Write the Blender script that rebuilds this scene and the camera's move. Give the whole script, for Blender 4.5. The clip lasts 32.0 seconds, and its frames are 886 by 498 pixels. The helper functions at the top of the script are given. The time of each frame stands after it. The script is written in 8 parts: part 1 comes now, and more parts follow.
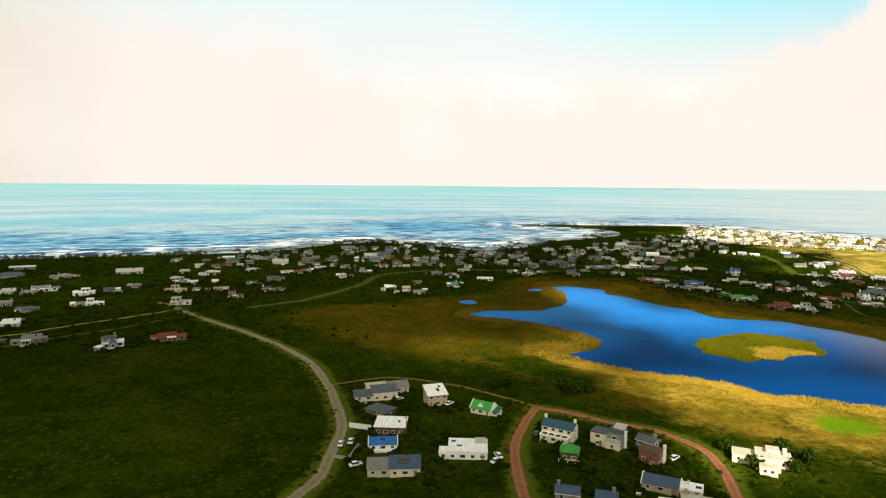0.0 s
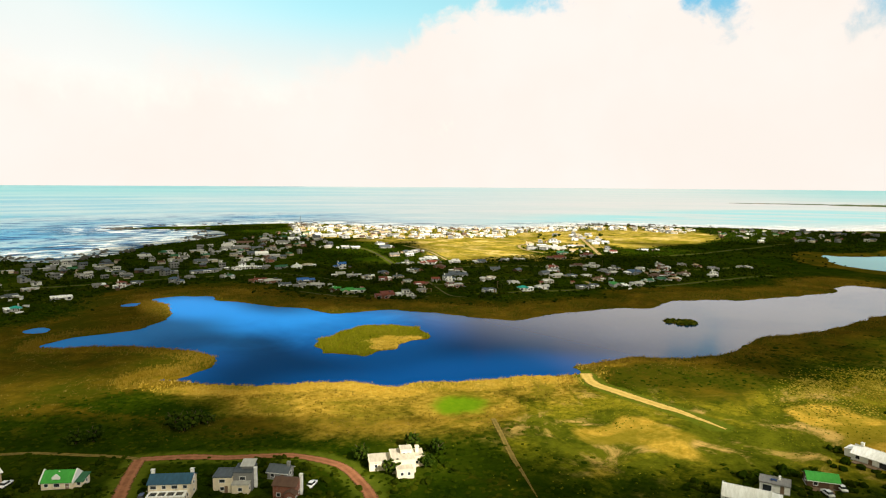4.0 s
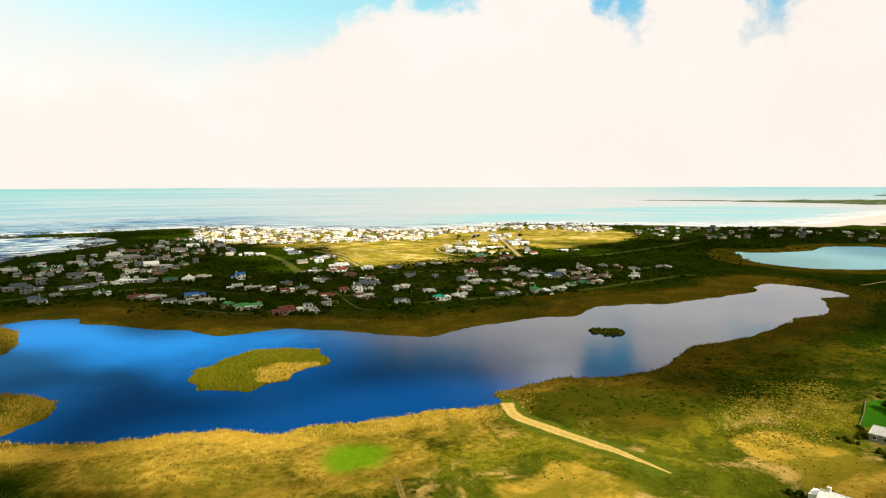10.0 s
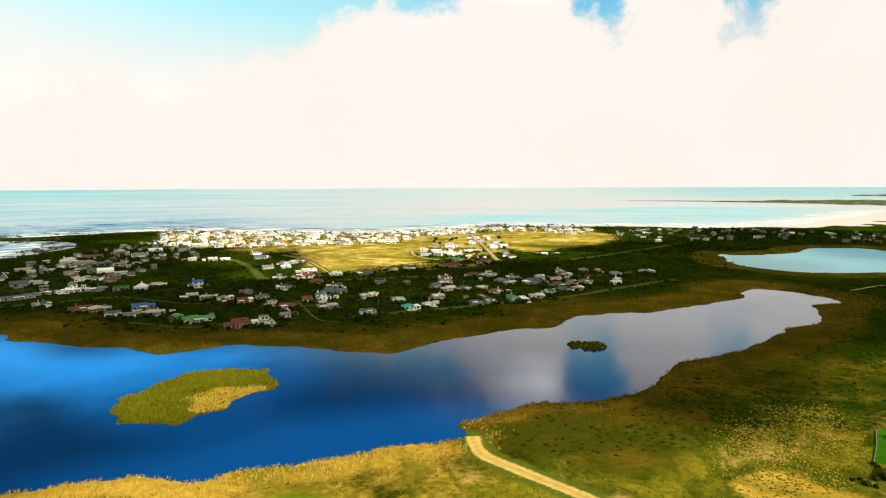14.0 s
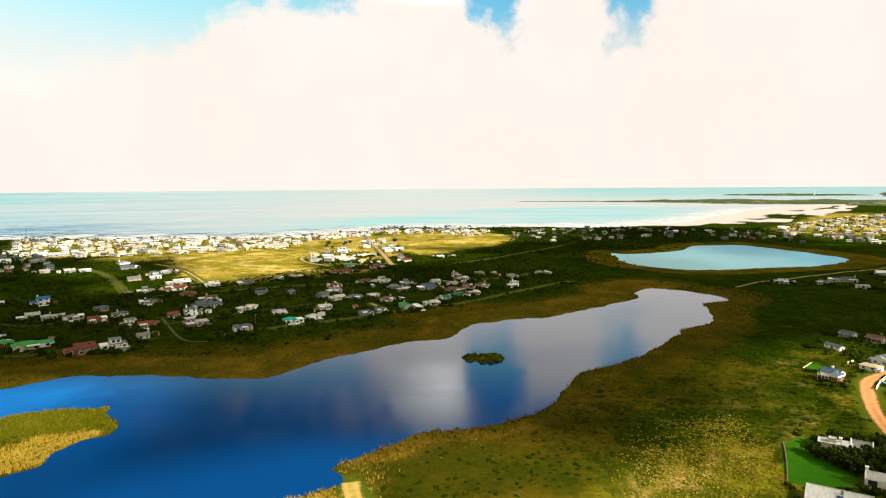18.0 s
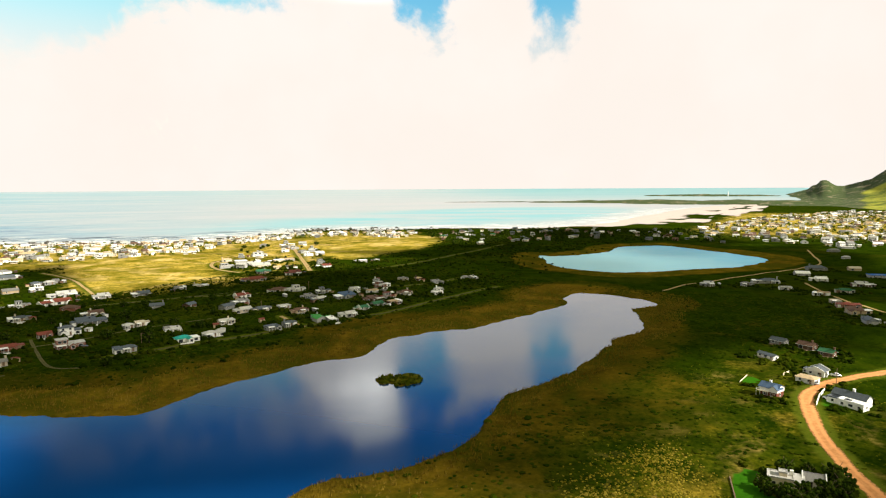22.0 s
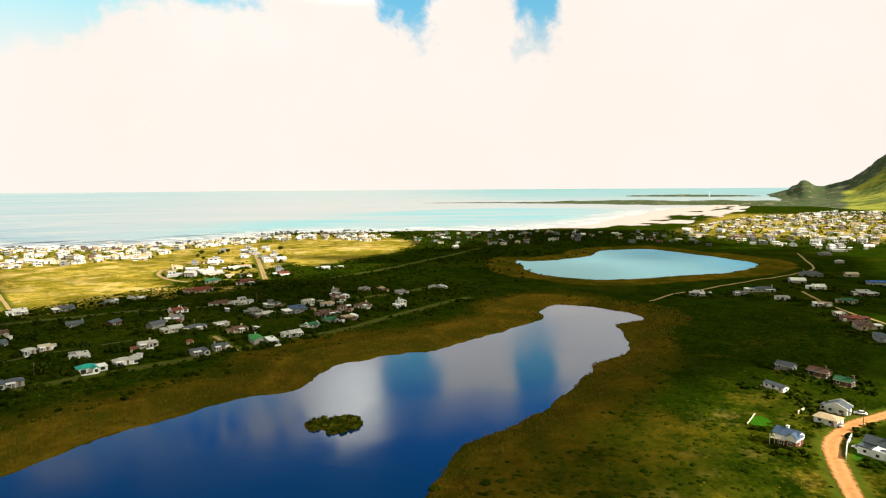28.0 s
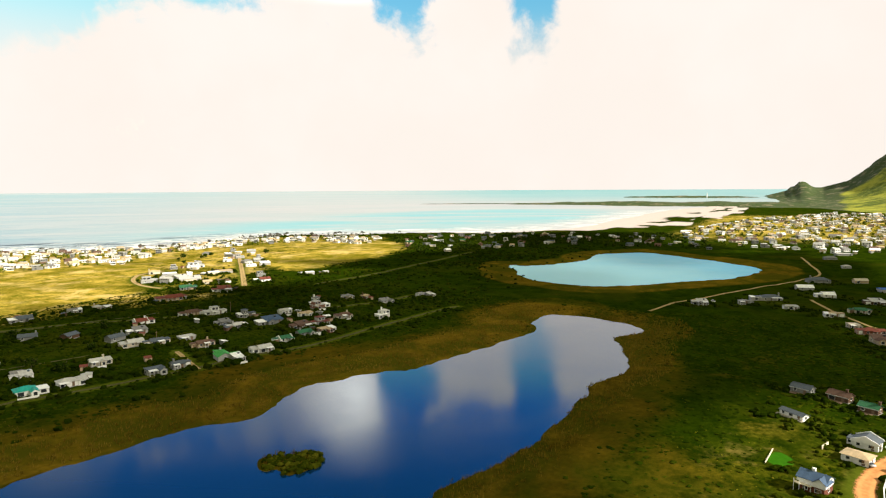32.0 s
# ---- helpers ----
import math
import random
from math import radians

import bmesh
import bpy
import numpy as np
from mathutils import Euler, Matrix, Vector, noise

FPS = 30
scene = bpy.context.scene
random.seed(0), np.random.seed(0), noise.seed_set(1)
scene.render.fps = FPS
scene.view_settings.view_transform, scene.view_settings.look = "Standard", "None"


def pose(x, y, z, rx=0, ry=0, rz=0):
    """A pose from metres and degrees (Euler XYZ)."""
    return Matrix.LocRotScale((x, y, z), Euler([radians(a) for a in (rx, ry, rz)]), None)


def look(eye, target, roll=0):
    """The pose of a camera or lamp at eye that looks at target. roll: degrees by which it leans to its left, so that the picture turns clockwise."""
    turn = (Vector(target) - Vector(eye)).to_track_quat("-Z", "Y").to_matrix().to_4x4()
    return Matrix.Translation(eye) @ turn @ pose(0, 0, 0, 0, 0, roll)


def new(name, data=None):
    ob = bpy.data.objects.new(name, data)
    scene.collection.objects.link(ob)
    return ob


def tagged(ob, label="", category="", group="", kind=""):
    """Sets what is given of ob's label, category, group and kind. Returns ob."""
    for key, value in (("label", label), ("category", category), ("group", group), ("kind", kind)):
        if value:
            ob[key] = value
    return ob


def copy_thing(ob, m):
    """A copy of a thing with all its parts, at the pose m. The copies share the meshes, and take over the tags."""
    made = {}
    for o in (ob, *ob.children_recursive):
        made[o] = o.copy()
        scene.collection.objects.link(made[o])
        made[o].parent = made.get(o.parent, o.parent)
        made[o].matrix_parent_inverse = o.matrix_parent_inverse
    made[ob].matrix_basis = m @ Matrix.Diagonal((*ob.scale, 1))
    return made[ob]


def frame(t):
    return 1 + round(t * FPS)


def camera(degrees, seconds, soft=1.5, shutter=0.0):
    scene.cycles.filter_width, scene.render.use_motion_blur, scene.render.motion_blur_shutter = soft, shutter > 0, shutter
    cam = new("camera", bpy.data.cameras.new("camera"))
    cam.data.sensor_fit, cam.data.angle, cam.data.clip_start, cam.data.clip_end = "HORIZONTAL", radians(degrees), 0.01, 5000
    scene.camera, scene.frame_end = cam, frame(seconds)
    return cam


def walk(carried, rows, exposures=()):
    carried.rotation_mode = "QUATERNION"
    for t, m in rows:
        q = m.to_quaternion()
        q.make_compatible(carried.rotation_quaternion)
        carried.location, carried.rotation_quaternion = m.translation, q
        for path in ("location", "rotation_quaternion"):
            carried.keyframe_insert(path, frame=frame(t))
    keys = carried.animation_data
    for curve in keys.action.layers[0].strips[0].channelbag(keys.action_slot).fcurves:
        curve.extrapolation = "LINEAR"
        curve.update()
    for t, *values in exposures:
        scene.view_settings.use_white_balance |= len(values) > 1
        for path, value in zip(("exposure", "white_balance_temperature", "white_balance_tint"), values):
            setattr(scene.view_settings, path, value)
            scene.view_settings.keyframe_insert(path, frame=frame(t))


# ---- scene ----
cam = camera(70.21, 32.0, soft=1.2)
# seconds, eye, then heading (left of +y), pitch and lean in degrees
FLIGHT = (
    (0, 0.03, 0.03, 88.00, 0.006, -6.007, 0.489),
    (0.5, -1.99, 2.87, 88.00, -9.816, -6.059, 0.527),
    (1, -2.56, 5.44, 88.03, -11.279, -6.032, 0.629),
    (1.5, -1.84, 8.45, 88.05, -11.763, -6.106, 0.489),
    (2, -0.76, 12.83, 87.49, -12.138, -6.117, 0.434),
    (2.5, 1.93, 20.04, 86.88, -22.558, -5.897, 0.477),
    (3, 3.73, 25.35, 86.28, -30.688, -5.868, 0.508),
    (3.5, 4.34, 28.73, 86.15, -34.128, -5.873, 0.462),
    (4, 6.49, 31.37, 86.34, -34.928, -5.874, 0.375),
    (4.5, 8.97, 33.58, 86.52, -35.139, -5.902, 0.331),
    (6.5, 19.97, 43.73, 86.38, -35.551, -5.822, 0.057),
    (7, 22.30, 45.64, 86.26, -35.634, -5.788, 0.061),
    (8, 27.94, 50.50, 86.52, -35.769, -5.798, -0.100),
    (9, 34.44, 55.91, 86.64, -36.832, -5.824, -0.039),
    (9.5, 37.88, 58.24, 86.82, -38.146, -5.861, -0.078),
    (10, 40.82, 61.54, 86.73, -42.006, -5.877, -0.132),
    (10.5, 44.00, 63.95, 86.74, -42.775, -5.877, -0.152),
    (11, 47.12, 66.09, 86.97, -43.037, -5.865, -0.217),
    (12, 54.80, 70.73, 87.25, -43.317, -5.891, -0.237),
    (13, 61.79, 74.98, 87.02, -43.528, -5.828, -0.247),
    (13.5, 65.71, 77.14, 86.99, -43.572, -5.820, -0.223),
    (15.5, 80.40, 85.69, 86.86, -43.827, -5.779, -0.318),
    (16, 84.16, 87.54, 86.86, -46.957, -5.796, -0.371),
    (16.5, 87.32, 90.04, 86.78, -50.926, -5.866, -0.348),
    (17, 90.91, 92.62, 86.50, -52.001, -5.822, -0.341),
    (18, 98.82, 96.56, 85.90, -52.678, -5.712, -0.419),
    (19, 106.85, 100.11, 86.37, -52.988, -5.746, -0.335),
    (19.5, 111.07, 101.79, 86.26, -53.374, -5.741, -0.378),
    (20, 115.05, 103.66, 86.20, -54.935, -5.741, -0.379),
    (20.5, 118.83, 105.46, 86.13, -56.318, -5.716, -0.372),
    (21, 122.58, 106.90, 86.27, -57.437, -5.757, -0.334),
    (21.5, 126.47, 108.10, 86.21, -58.304, -5.731, -0.325),
    (22, 131.21, 109.51, 86.06, -58.967, -5.710, -0.311),
    (23, 139.39, 112.04, 85.85, -59.541, -5.653, -0.378),
    (24, 148.04, 114.11, 85.89, -59.863, -5.659, -0.386),
    (25, 157.25, 116.46, 85.67, -60.080, -5.599, -0.450),
    (25.5, 161.81, 117.38, 85.79, -60.118, -5.639, -0.459),
    (27.5, 178.41, 122.19, 85.77, -60.424, -5.654, -0.426),
    (28, 182.53, 123.68, 85.79, -60.507, -5.658, -0.381),
    (29, 191.37, 126.38, 85.95, -60.704, -5.672, -0.416),
    (30, 199.42, 128.63, 85.63, -60.794, -5.583, -0.445),
    (31, 207.16, 130.86, 86.06, -60.748, -5.621, -0.396),
    (32, 211.78, 131.61, 86.51, -60.758, -5.598, -0.306),
)
walk(cam, [(t, pose(x, y, z, 90 + pitch, 0, heading) @ pose(0, 0, 0, 0, 0, lean)) for t, x, y, z, heading, pitch, lean in FLIGHT], exposures=[(0.0, 0.9)])

# ---- light of the day ----
SUN_AZ = radians(174.0)          # clockwise from +y
SUN_EL = radians(33.0)
SUN_WAY = Vector((math.sin(SUN_AZ) * math.cos(SUN_EL), math.cos(SUN_AZ) * math.cos(SUN_EL), math.sin(SUN_EL)))


class Nodes:
    """Short way to write node trees."""

    def __init__(self, tree):
        self.t = tree
        tree.nodes.clear()

    def add(self, kind):
        return self.t.nodes.new(kind)

    def put(self, socket, value):
        if isinstance(value, bpy.types.NodeSocket):
            self.t.links.new(value, socket)
        elif value is not None:
            if socket.type == "RGBA" and len(value) == 3:
                value = (*value, 1)
            socket.default_value = value

    def math(self, op, a, b=None, c=None, clamp=False):
        n = self.add("ShaderNodeMath")
        n.operation, n.use_clamp = op, clamp
        for s, v in zip(n.inputs, (a, b, c)):
            self.put(s, v)
        return n.outputs[0]

    def vmath(self, op, a, b=None):
        n = self.add("ShaderNodeVectorMath")
        n.operation = op
        for s, v in zip(n.inputs, (a, b)):
            self.put(s, v)
        return n.outputs["Value"] if op in ("DOT_PRODUCT", "LENGTH", "DISTANCE") else n.outputs[0]

    def ramp(self, x, lo, hi, a=0.0, b=1.0):
        n = self.add("ShaderNodeMapRange")
        n.interpolation_type = "SMOOTHSTEP"
        for s, v in zip(n.inputs, (x, lo, hi, a, b)):
            self.put(s, v)
        return n.outputs[0]

    def mix(self, f, a, b):
        n = self.add("ShaderNodeMix")
        n.data_type = "RGBA"
        self.put(n.inputs[0], f), self.put(n.inputs[6], a), self.put(n.inputs[7], b)
        return n.outputs[2]

    def noise(self, vec, scale, detail=3.0, rough=0.55, warp=0.0):
        n = self.add("ShaderNodeTexNoise")
        self.put(n.inputs["Vector"], vec), self.put(n.inputs["Scale"], scale), self.put(n.inputs["Detail"], detail)
        self.put(n.inputs["Roughness"], rough), self.put(n.inputs["Distortion"], warp)
        return n.outputs[0]

    def attr(self, name):
        n = self.add("ShaderNodeAttribute")
        n.attribute_name = name
        return n.outputs["Fac"]

    def scaled(self, vec, s):
        n = self.add("ShaderNodeMapping")
        self.put(n.inputs[0], vec)
        n.inputs["Scale"].default_value = s
        return n.outputs[0]


world = bpy.data.worlds.new("sky")
scene.world = world
world.use_nodes = True
N = Nodes(world.node_tree)
way = N.add("ShaderNodeTexCoord").outputs["Generated"]
sky = N.add("ShaderNodeTexSky")
sky.sky_type, sky.sun_disc, sky.sun_elevation, sky.sun_rotation = "NISHITA", False, SUN_EL, SUN_AZ
sky.air_density, sky.dust_density, sky.ozone_density = 1.0, 0.3, 2.0
sep = N.add("ShaderNodeSeparateXYZ")
N.put(sep.inputs[0], way)
azim = N.math("MULTIPLY", N.math("ARCTAN2", sep.outputs[0], sep.outputs[1]), -57.2958)       # left of +y
elev = N.math("MULTIPLY", N.math("ARCSINE", sep.outputs[2]), 57.2958)
puff = N.math("ADD", N.math("MULTIPLY", N.noise(way, 9.0, 8.0, 0.60, 0.25), 0.7), N.math("MULTIPLY", N.noise(way, 30.0, 5.0, 0.62, 0.4), 0.3))
ragged = N.math("SUBTRACT", puff, 0.5)


def gap(azimuth, elevation, size, stretch=1.0):
    """How near the view is to an opening in the clouds."""
    a, e = radians(azimuth), radians(elevation)
    v = N.vmath("SUBTRACT", way, (-math.sin(a) * math.cos(e), math.cos(a) * math.cos(e), math.sin(e)))
    v = N.vmath("MULTIPLY", v, (1.0, 1.0, 1.0 / stretch))
    return N.ramp(N.vmath("LENGTH", v), 0.0, size, 1.0, 0.0)


opening = None
for g in ((-69.3, 17.8, 0.074, 3.0), (-57.6, 17.6, 0.092, 1.8), (-41.0, 18.4, 0.150, 0.85), (-83.0, 24.0, 0.10, 1.0)):
    o = gap(*g)
    opening = o if opening is None else N.math("MAXIMUM", opening, o)
gaps = N.ramp(N.math("ADD", opening, N.math("MULTIPLY", ragged, 2.2)), 0.25, 0.62)
# lower edge of the clear sky: low towards the open sea, high over the bay
edge = N.math("ADD", N.ramp(azim, -50.0, -34.0, 19.6, 13.6), N.math("ADD", N.ramp(azim, -38.0, -22.0, 0.0, -5.4), N.ramp(azim, -4.0, 26.0, 0.0, 4.5)))
over = N.math("ADD", N.math("SUBTRACT", elev, edge), N.math("MULTIPLY", ragged, 13.0))
column = N.math("MULTIPLY", N.ramp(N.math("ABSOLUTE", N.math("ADD", azim, N.math("ADD", 51.8, N.math("MULTIPLY", ragged, 12.0)))), 0.0, 6.5, 1.0, 0.0), N.ramp(elev, 17.0, 27.0, 1.0, 0.0))
wide = N.ramp(azim, -32.0, -16.0, 1.2, 3.2)
clear = N.math("MAXIMUM", N.ramp(N.math("SUBTRACT", over, N.math("MULTIPLY", column, 9.0)), N.math("MULTIPLY", wide, -0.8), wide), gaps)
clear = N.math("MULTIPLY", clear, N.ramp(N.math("SUBTRACT", elev, N.ramp(azim, -14.0, 2.0, 0.0, 4.0)), 9.5, 15.0, 0.55, 1.0))
wisps = N.math("MULTIPLY", N.ramp(N.noise(way, 13.0, 6.0, 0.6, 0.4), 0.40, 0.60), N.math("MULTIPLY", N.ramp(elev, 17.0, 18.5), N.ramp(elev, 20.5, 23.5, 1.0, 0.0)))
wisps = N.math("MULTIPLY", wisps, N.math("MULTIPLY", N.ramp(azim, -54.0, -47.0), N.ramp(azim, -26.0, -18.0, 1.0, 0.0)))
clear = N.math("MULTIPLY", clear, N.math("SUBTRACT", 1.0, N.math("MULTIPLY", wisps, 0.85)))
front = N.ramp(N.vmath("DOT_PRODUCT", way, (0.64, 0.77, 0.0)), -0.05, 0.45, 0.12, 1.0)
clear = N.math("MULTIPLY", clear, N.ramp(azim, -28.0, -2.0, 1.0, 0.6))
clear = N.math("MULTIPLY", N.math("MULTIPLY", clear, front), N.ramp(elev, 30.0, 42.0, 1.0, 0.12))
blue = N.add("ShaderNodeMix")
blue.data_type, blue.blend_type = "RGBA", "MULTIPLY"
blue.inputs[0].default_value = 1.0
thin = N.mix(N.ramp(elev, 9.0, 16.0), (0.122, 0.098, 0.071), N.mix(N.ramp(azim, -52.0, -36.0), (0.055, 0.106, 0.098), (0.112, 0.134, 0.094)))
N.put(blue.inputs[6], sky.outputs[0]), N.put(blue.inputs[7], N.mix(N.ramp(elev, 15.8, 20.5), thin, (0.014, 0.058, 0.122)))
grey = N.ramp(N.noise(way, 5.0, 4.0), 0.3, 0.75)
cloud = N.mix(grey, (0.535, 0.488, 0.447), (0.555, 0.510, 0.475))
high_cloud = N.mix(grey, (0.275, 0.262, 0.155), (0.41, 0.398, 0.25))
glare = N.mix(N.ramp(elev, 20.0, 36.0), N.mix(front, high_cloud, cloud), high_cloud)
# unseen bright cloud added for the white streak it reflects in the lagoon
glare = N.mix(N.math("MULTIPLY", column, N.ramp(elev, 15.2, 18.0)), glare, (1.7, 1.62, 1.5))
back = N.add("ShaderNodeBackground")
N.put(back.inputs[0], N.mix(clear, glare, blue.outputs[2]))
back.inputs[1].default_value = 1.0
N.put(N.add("ShaderNodeOutputWorld").inputs[0], back.outputs[0])

sun = new("sun", bpy.data.lights.new("sun", "SUN"))
sun.data.energy, sun.data.angle, sun.data.color = 5.0, radians(0.53), (1.0, 0.93, 0.80)
sun.matrix_world = look(SUN_WAY * 3000, (0, 0, 0))


# ---- materials ----
def material(name):
    m = bpy.data.materials.new(name)
    m.use_nodes = True
    n = Nodes(m.node_tree)
    n.bsdf = n.add("ShaderNodeBsdfPrincipled")
    n.put(n.add("ShaderNodeOutputMaterial").inputs[0], n.bsdf.outputs[0])
    n.pos = n.add("ShaderNodeNewGeometry").outputs["Position"]
    n.own = n.add("ShaderNodeTexCoord").outputs["Object"]
    return m, n


def finish(n, color, rough=0.8, bump=None, strength=0.3, distance=0.1, metal=0.0, spec=0.3):
    n.put(n.bsdf.inputs["Base Color"], color), n.put(n.bsdf.inputs["Roughness"], rough)
    n.put(n.bsdf.inputs["Metallic"], metal), n.put(n.bsdf.inputs["Specular IOR Level"], spec)
    if bump is not None:
        b = n.add("ShaderNodeBump")
        b.inputs["Strength"].default_value, b.inputs["Distance"].default_value = strength, distance
        n.put(b.inputs["Height"], bump), n.put(n.bsdf.inputs["Normal"], b.outputs[0])


def painted(name, color, rough=0.75, vary=0.25, bump=0.15, scale=1.5):
    """Plaster, paint or timber: broad stains and a fine grain."""
    m, n = material(name)
    rnd = n.add("ShaderNodeObjectInfo").outputs["Random"]
    dirt = n.noise(n.own, scale * 0.4, 5.0, 0.65)
    grain = n.noise(n.own, scale * 6.0, 3.0)
    dark = tuple(c * (1 - vary) for c in color)
    c = n.mix(n.ramp(dirt, 0.3, 0.7), dark, color)
    c = n.mix(n.math("MULTIPLY", grain, vary * 0.5), c, tuple(min(1, k * 1.15) for k in color))
    c = n.mix(n.math("MULTIPLY", rnd, vary * 0.6), c, dark)
    finish(n, c, rough, grain, bump, 0.03)
    return m


def sheet(name, color, metal=0.0, rough=0.5, pitch=3.2, vary=0.22):
    """Ribbed or tiled roof with weathering."""
    m, n = material(name)
    wave = n.add("ShaderNodeTexWave")
    wave.wave_type, wave.bands_direction = "BANDS", "X"
    n.put(wave.inputs["Vector"], n.own)
    wave.inputs["Scale"].default_value, wave.inputs["Distortion"].default_value = pitch, 0.3
    stain = n.noise(n.scaled(n.own, (1.5, 0.35, 1.0)), 0.9, 5.0, 0.65)
    rnd = n.add("ShaderNodeObjectInfo").outputs["Random"]
    c = n.mix(n.ramp(stain, 0.3, 0.72), tuple(k * (1 - vary) for k in color), tuple(min(1, k * 1.12) for k in color))
    c = n.mix(n.math("MULTIPLY", rnd, 0.3), c, tuple(k * 0.75 for k in color))
    finish(n, c, rough + 0.2, wave.outputs["Color"], 0.35, 0.04, metal, 0.18)
    return m


WALLS = {k: painted("wall_" + k, c) for k, c in dict(
    white=(0.84, 0.83, 0.79), cream=(0.72, 0.62, 0.45), beige=(0.52, 0.45, 0.34), tan=(0.45, 0.34, 0.21), grey=(0.22, 0.22, 0.21), whiteshaded=(0.36, 0.355, 0.335),
    brown=(0.10, 0.055, 0.03), redbrown=(0.16, 0.05, 0.03)).items()}
BRICK, n = material("wall_brick")
bricks = n.add("ShaderNodeTexBrick")
n.put(bricks.inputs["Vector"], n.own)
bricks.inputs["Scale"].default_value = 4.0
n.put(bricks.inputs["Color1"], (0.26, 0.09, 0.05)), n.put(bricks.inputs["Color2"], (0.19, 0.07, 0.045)), n.put(bricks.inputs["Mortar"], (0.35, 0.30, 0.25))
finish(n, n.mix(n.math("MULTIPLY", n.noise(n.own, 0.8, 4.0), 0.4), bricks.outputs[0], (0.13, 0.06, 0.04)), 0.85, bricks.outputs[1], 0.3, 0.02)
WALLS["brick"] = BRICK
ROOFS = {k: sheet("roof_" + k, c, 0.0, r, p) for k, (c, r, p) in dict(
    white=((0.93, 0.92, 0.89), 0.55, 3.2), pale=((0.46, 0.45, 0.42), 0.55, 3.2), grey=((0.20, 0.195, 0.185), 0.5, 3.2), slate=((0.085, 0.10, 0.115), 0.45, 4.5),
    slateblue=((0.06, 0.10, 0.17), 0.45, 4.5), tealdark=((0.03, 0.085, 0.14), 0.4, 3.2), teal=((0.02, 0.33, 0.27), 0.4, 3.2), green=((0.05, 0.30, 0.045), 0.45, 3.2),
    greendark=((0.03, 0.12, 0.055), 0.5, 3.2), blue=((0.03, 0.13, 0.42), 0.4, 3.2), red=((0.18, 0.050, 0.032), 0.7, 4.5), brown=((0.12, 0.07, 0.05), 0.75, 4.5),
    tan=((0.48, 0.36, 0.22), 0.8, 2.0), beige=((0.5, 0.44, 0.34), 0.8, 2.0)).items()}
TRIM = painted("white_trim", (0.78, 0.77, 0.74), 0.5, 0.12)
TIMBER = painted("weathered_timber", (0.20, 0.13, 0.08), 0.8, 0.4)
CONCRETE = painted("concrete", (0.36, 0.35, 0.33), 0.9, 0.3)
CAR_PAINTS = [painted("car_paint_" + k, c, 0.25, 0.06, 0.0) for k, c in (("white", (0.8, 0.8, 0.8)), ("silver", (0.5, 0.5, 0.52)), ("dark", (0.05, 0.06, 0.08)))]
TYRE = painted("rubber", (0.02, 0.02, 0.02), 0.85)
GLASS, n = material("window_glass")
finish(n, n.mix(n.noise(n.own, 0.7, 2.0), (0.012, 0.016, 0.02), (0.04, 0.045, 0.05)), 0.06, spec=0.6)
BARK = painted("bark", (0.09, 0.06, 0.04), 0.95, 0.4)
STEEL = painted("galvanised_steel", (0.35, 0.36, 0.37), 0.45, 0.2)
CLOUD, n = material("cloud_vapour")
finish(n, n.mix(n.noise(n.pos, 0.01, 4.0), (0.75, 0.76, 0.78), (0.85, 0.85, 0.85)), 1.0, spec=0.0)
n.put(n.bsdf.inputs["Alpha"], n.ramp(n.noise(n.pos, 0.006, 4.0), 0.3, 0.7, 0.80, 0.48))       # see-through enough that the shade it casts keeps part of the sun


def foliage(name, dark, light, dry, share):
    m, n = material(name)
    isl = n.add("ShaderNodeNewGeometry").outputs["Random Per Island"]
    patch = n.noise(n.pos, 0.035, 4.0, 0.6)
    fine = n.noise(n.pos, 0.9, 3.0)
    c = n.mix(isl, dark, light)
    c = n.mix(n.math("MULTIPLY", n.ramp(n.math("ADD", patch, n.math("MULTIPLY", isl, 0.25)), 0.55, 0.85), share), c, dry)
    c = n.mix(n.ramp(fine, 0.35, 0.75, 0.0, 0.5), c, dark)
    finish(n, c, 0.95, fine, 0.4, 0.2, 0.0, 0.0)
    return m


BUSH = foliage("fynbos_leaves", (0.007, 0.014, 0.0006), (0.018, 0.030, 0.0012), (0.044, 0.048, 0.0025), 0.5)
FYNBOS = foliage("low_fynbos", (0.009, 0.019, 0.0006), (0.026, 0.041, 0.0012), (0.050, 0.052, 0.003), 0.6)
REED = foliage("reed_stems", (0.105, 0.070, 0.006), (0.165, 0.107, 0.011), (0.23, 0.155, 0.025), 0.7)
# brighter copy of the reed stems for dry reeds, with sunlight in their colour
REED_DRY_LIT = foliage("dry_reed_stems_lit", (0.29, 0.19, 0.016), (0.42, 0.29, 0.036), (0.54, 0.39, 0.08), 0.8)
REED_GREEN = foliage("green_reeds", (0.070, 0.080, 0.003), (0.155, 0.148, 0.006), (0.24, 0.20, 0.02), 0.3)
LEAVES = foliage("tree_leaves", (0.008, 0.018, 0.0015), (0.032, 0.050, 0.004), (0.06, 0.07, 0.01), 0.3)

GROUND, n = material("fynbos_ground")
big, mid, fine, grit = n.noise(n.pos, 0.012, 5.0, 0.6, 0.4), n.noise(n.pos, 0.07, 5.0, 0.65, 0.3), n.noise(n.pos, 0.45, 5.0, 0.65), n.noise(n.pos, 2.6, 3.0, 0.6)
wild = n.math("ADD", n.math("MULTIPLY", mid, 0.6), n.math("MULTIPLY", fine, 0.4))


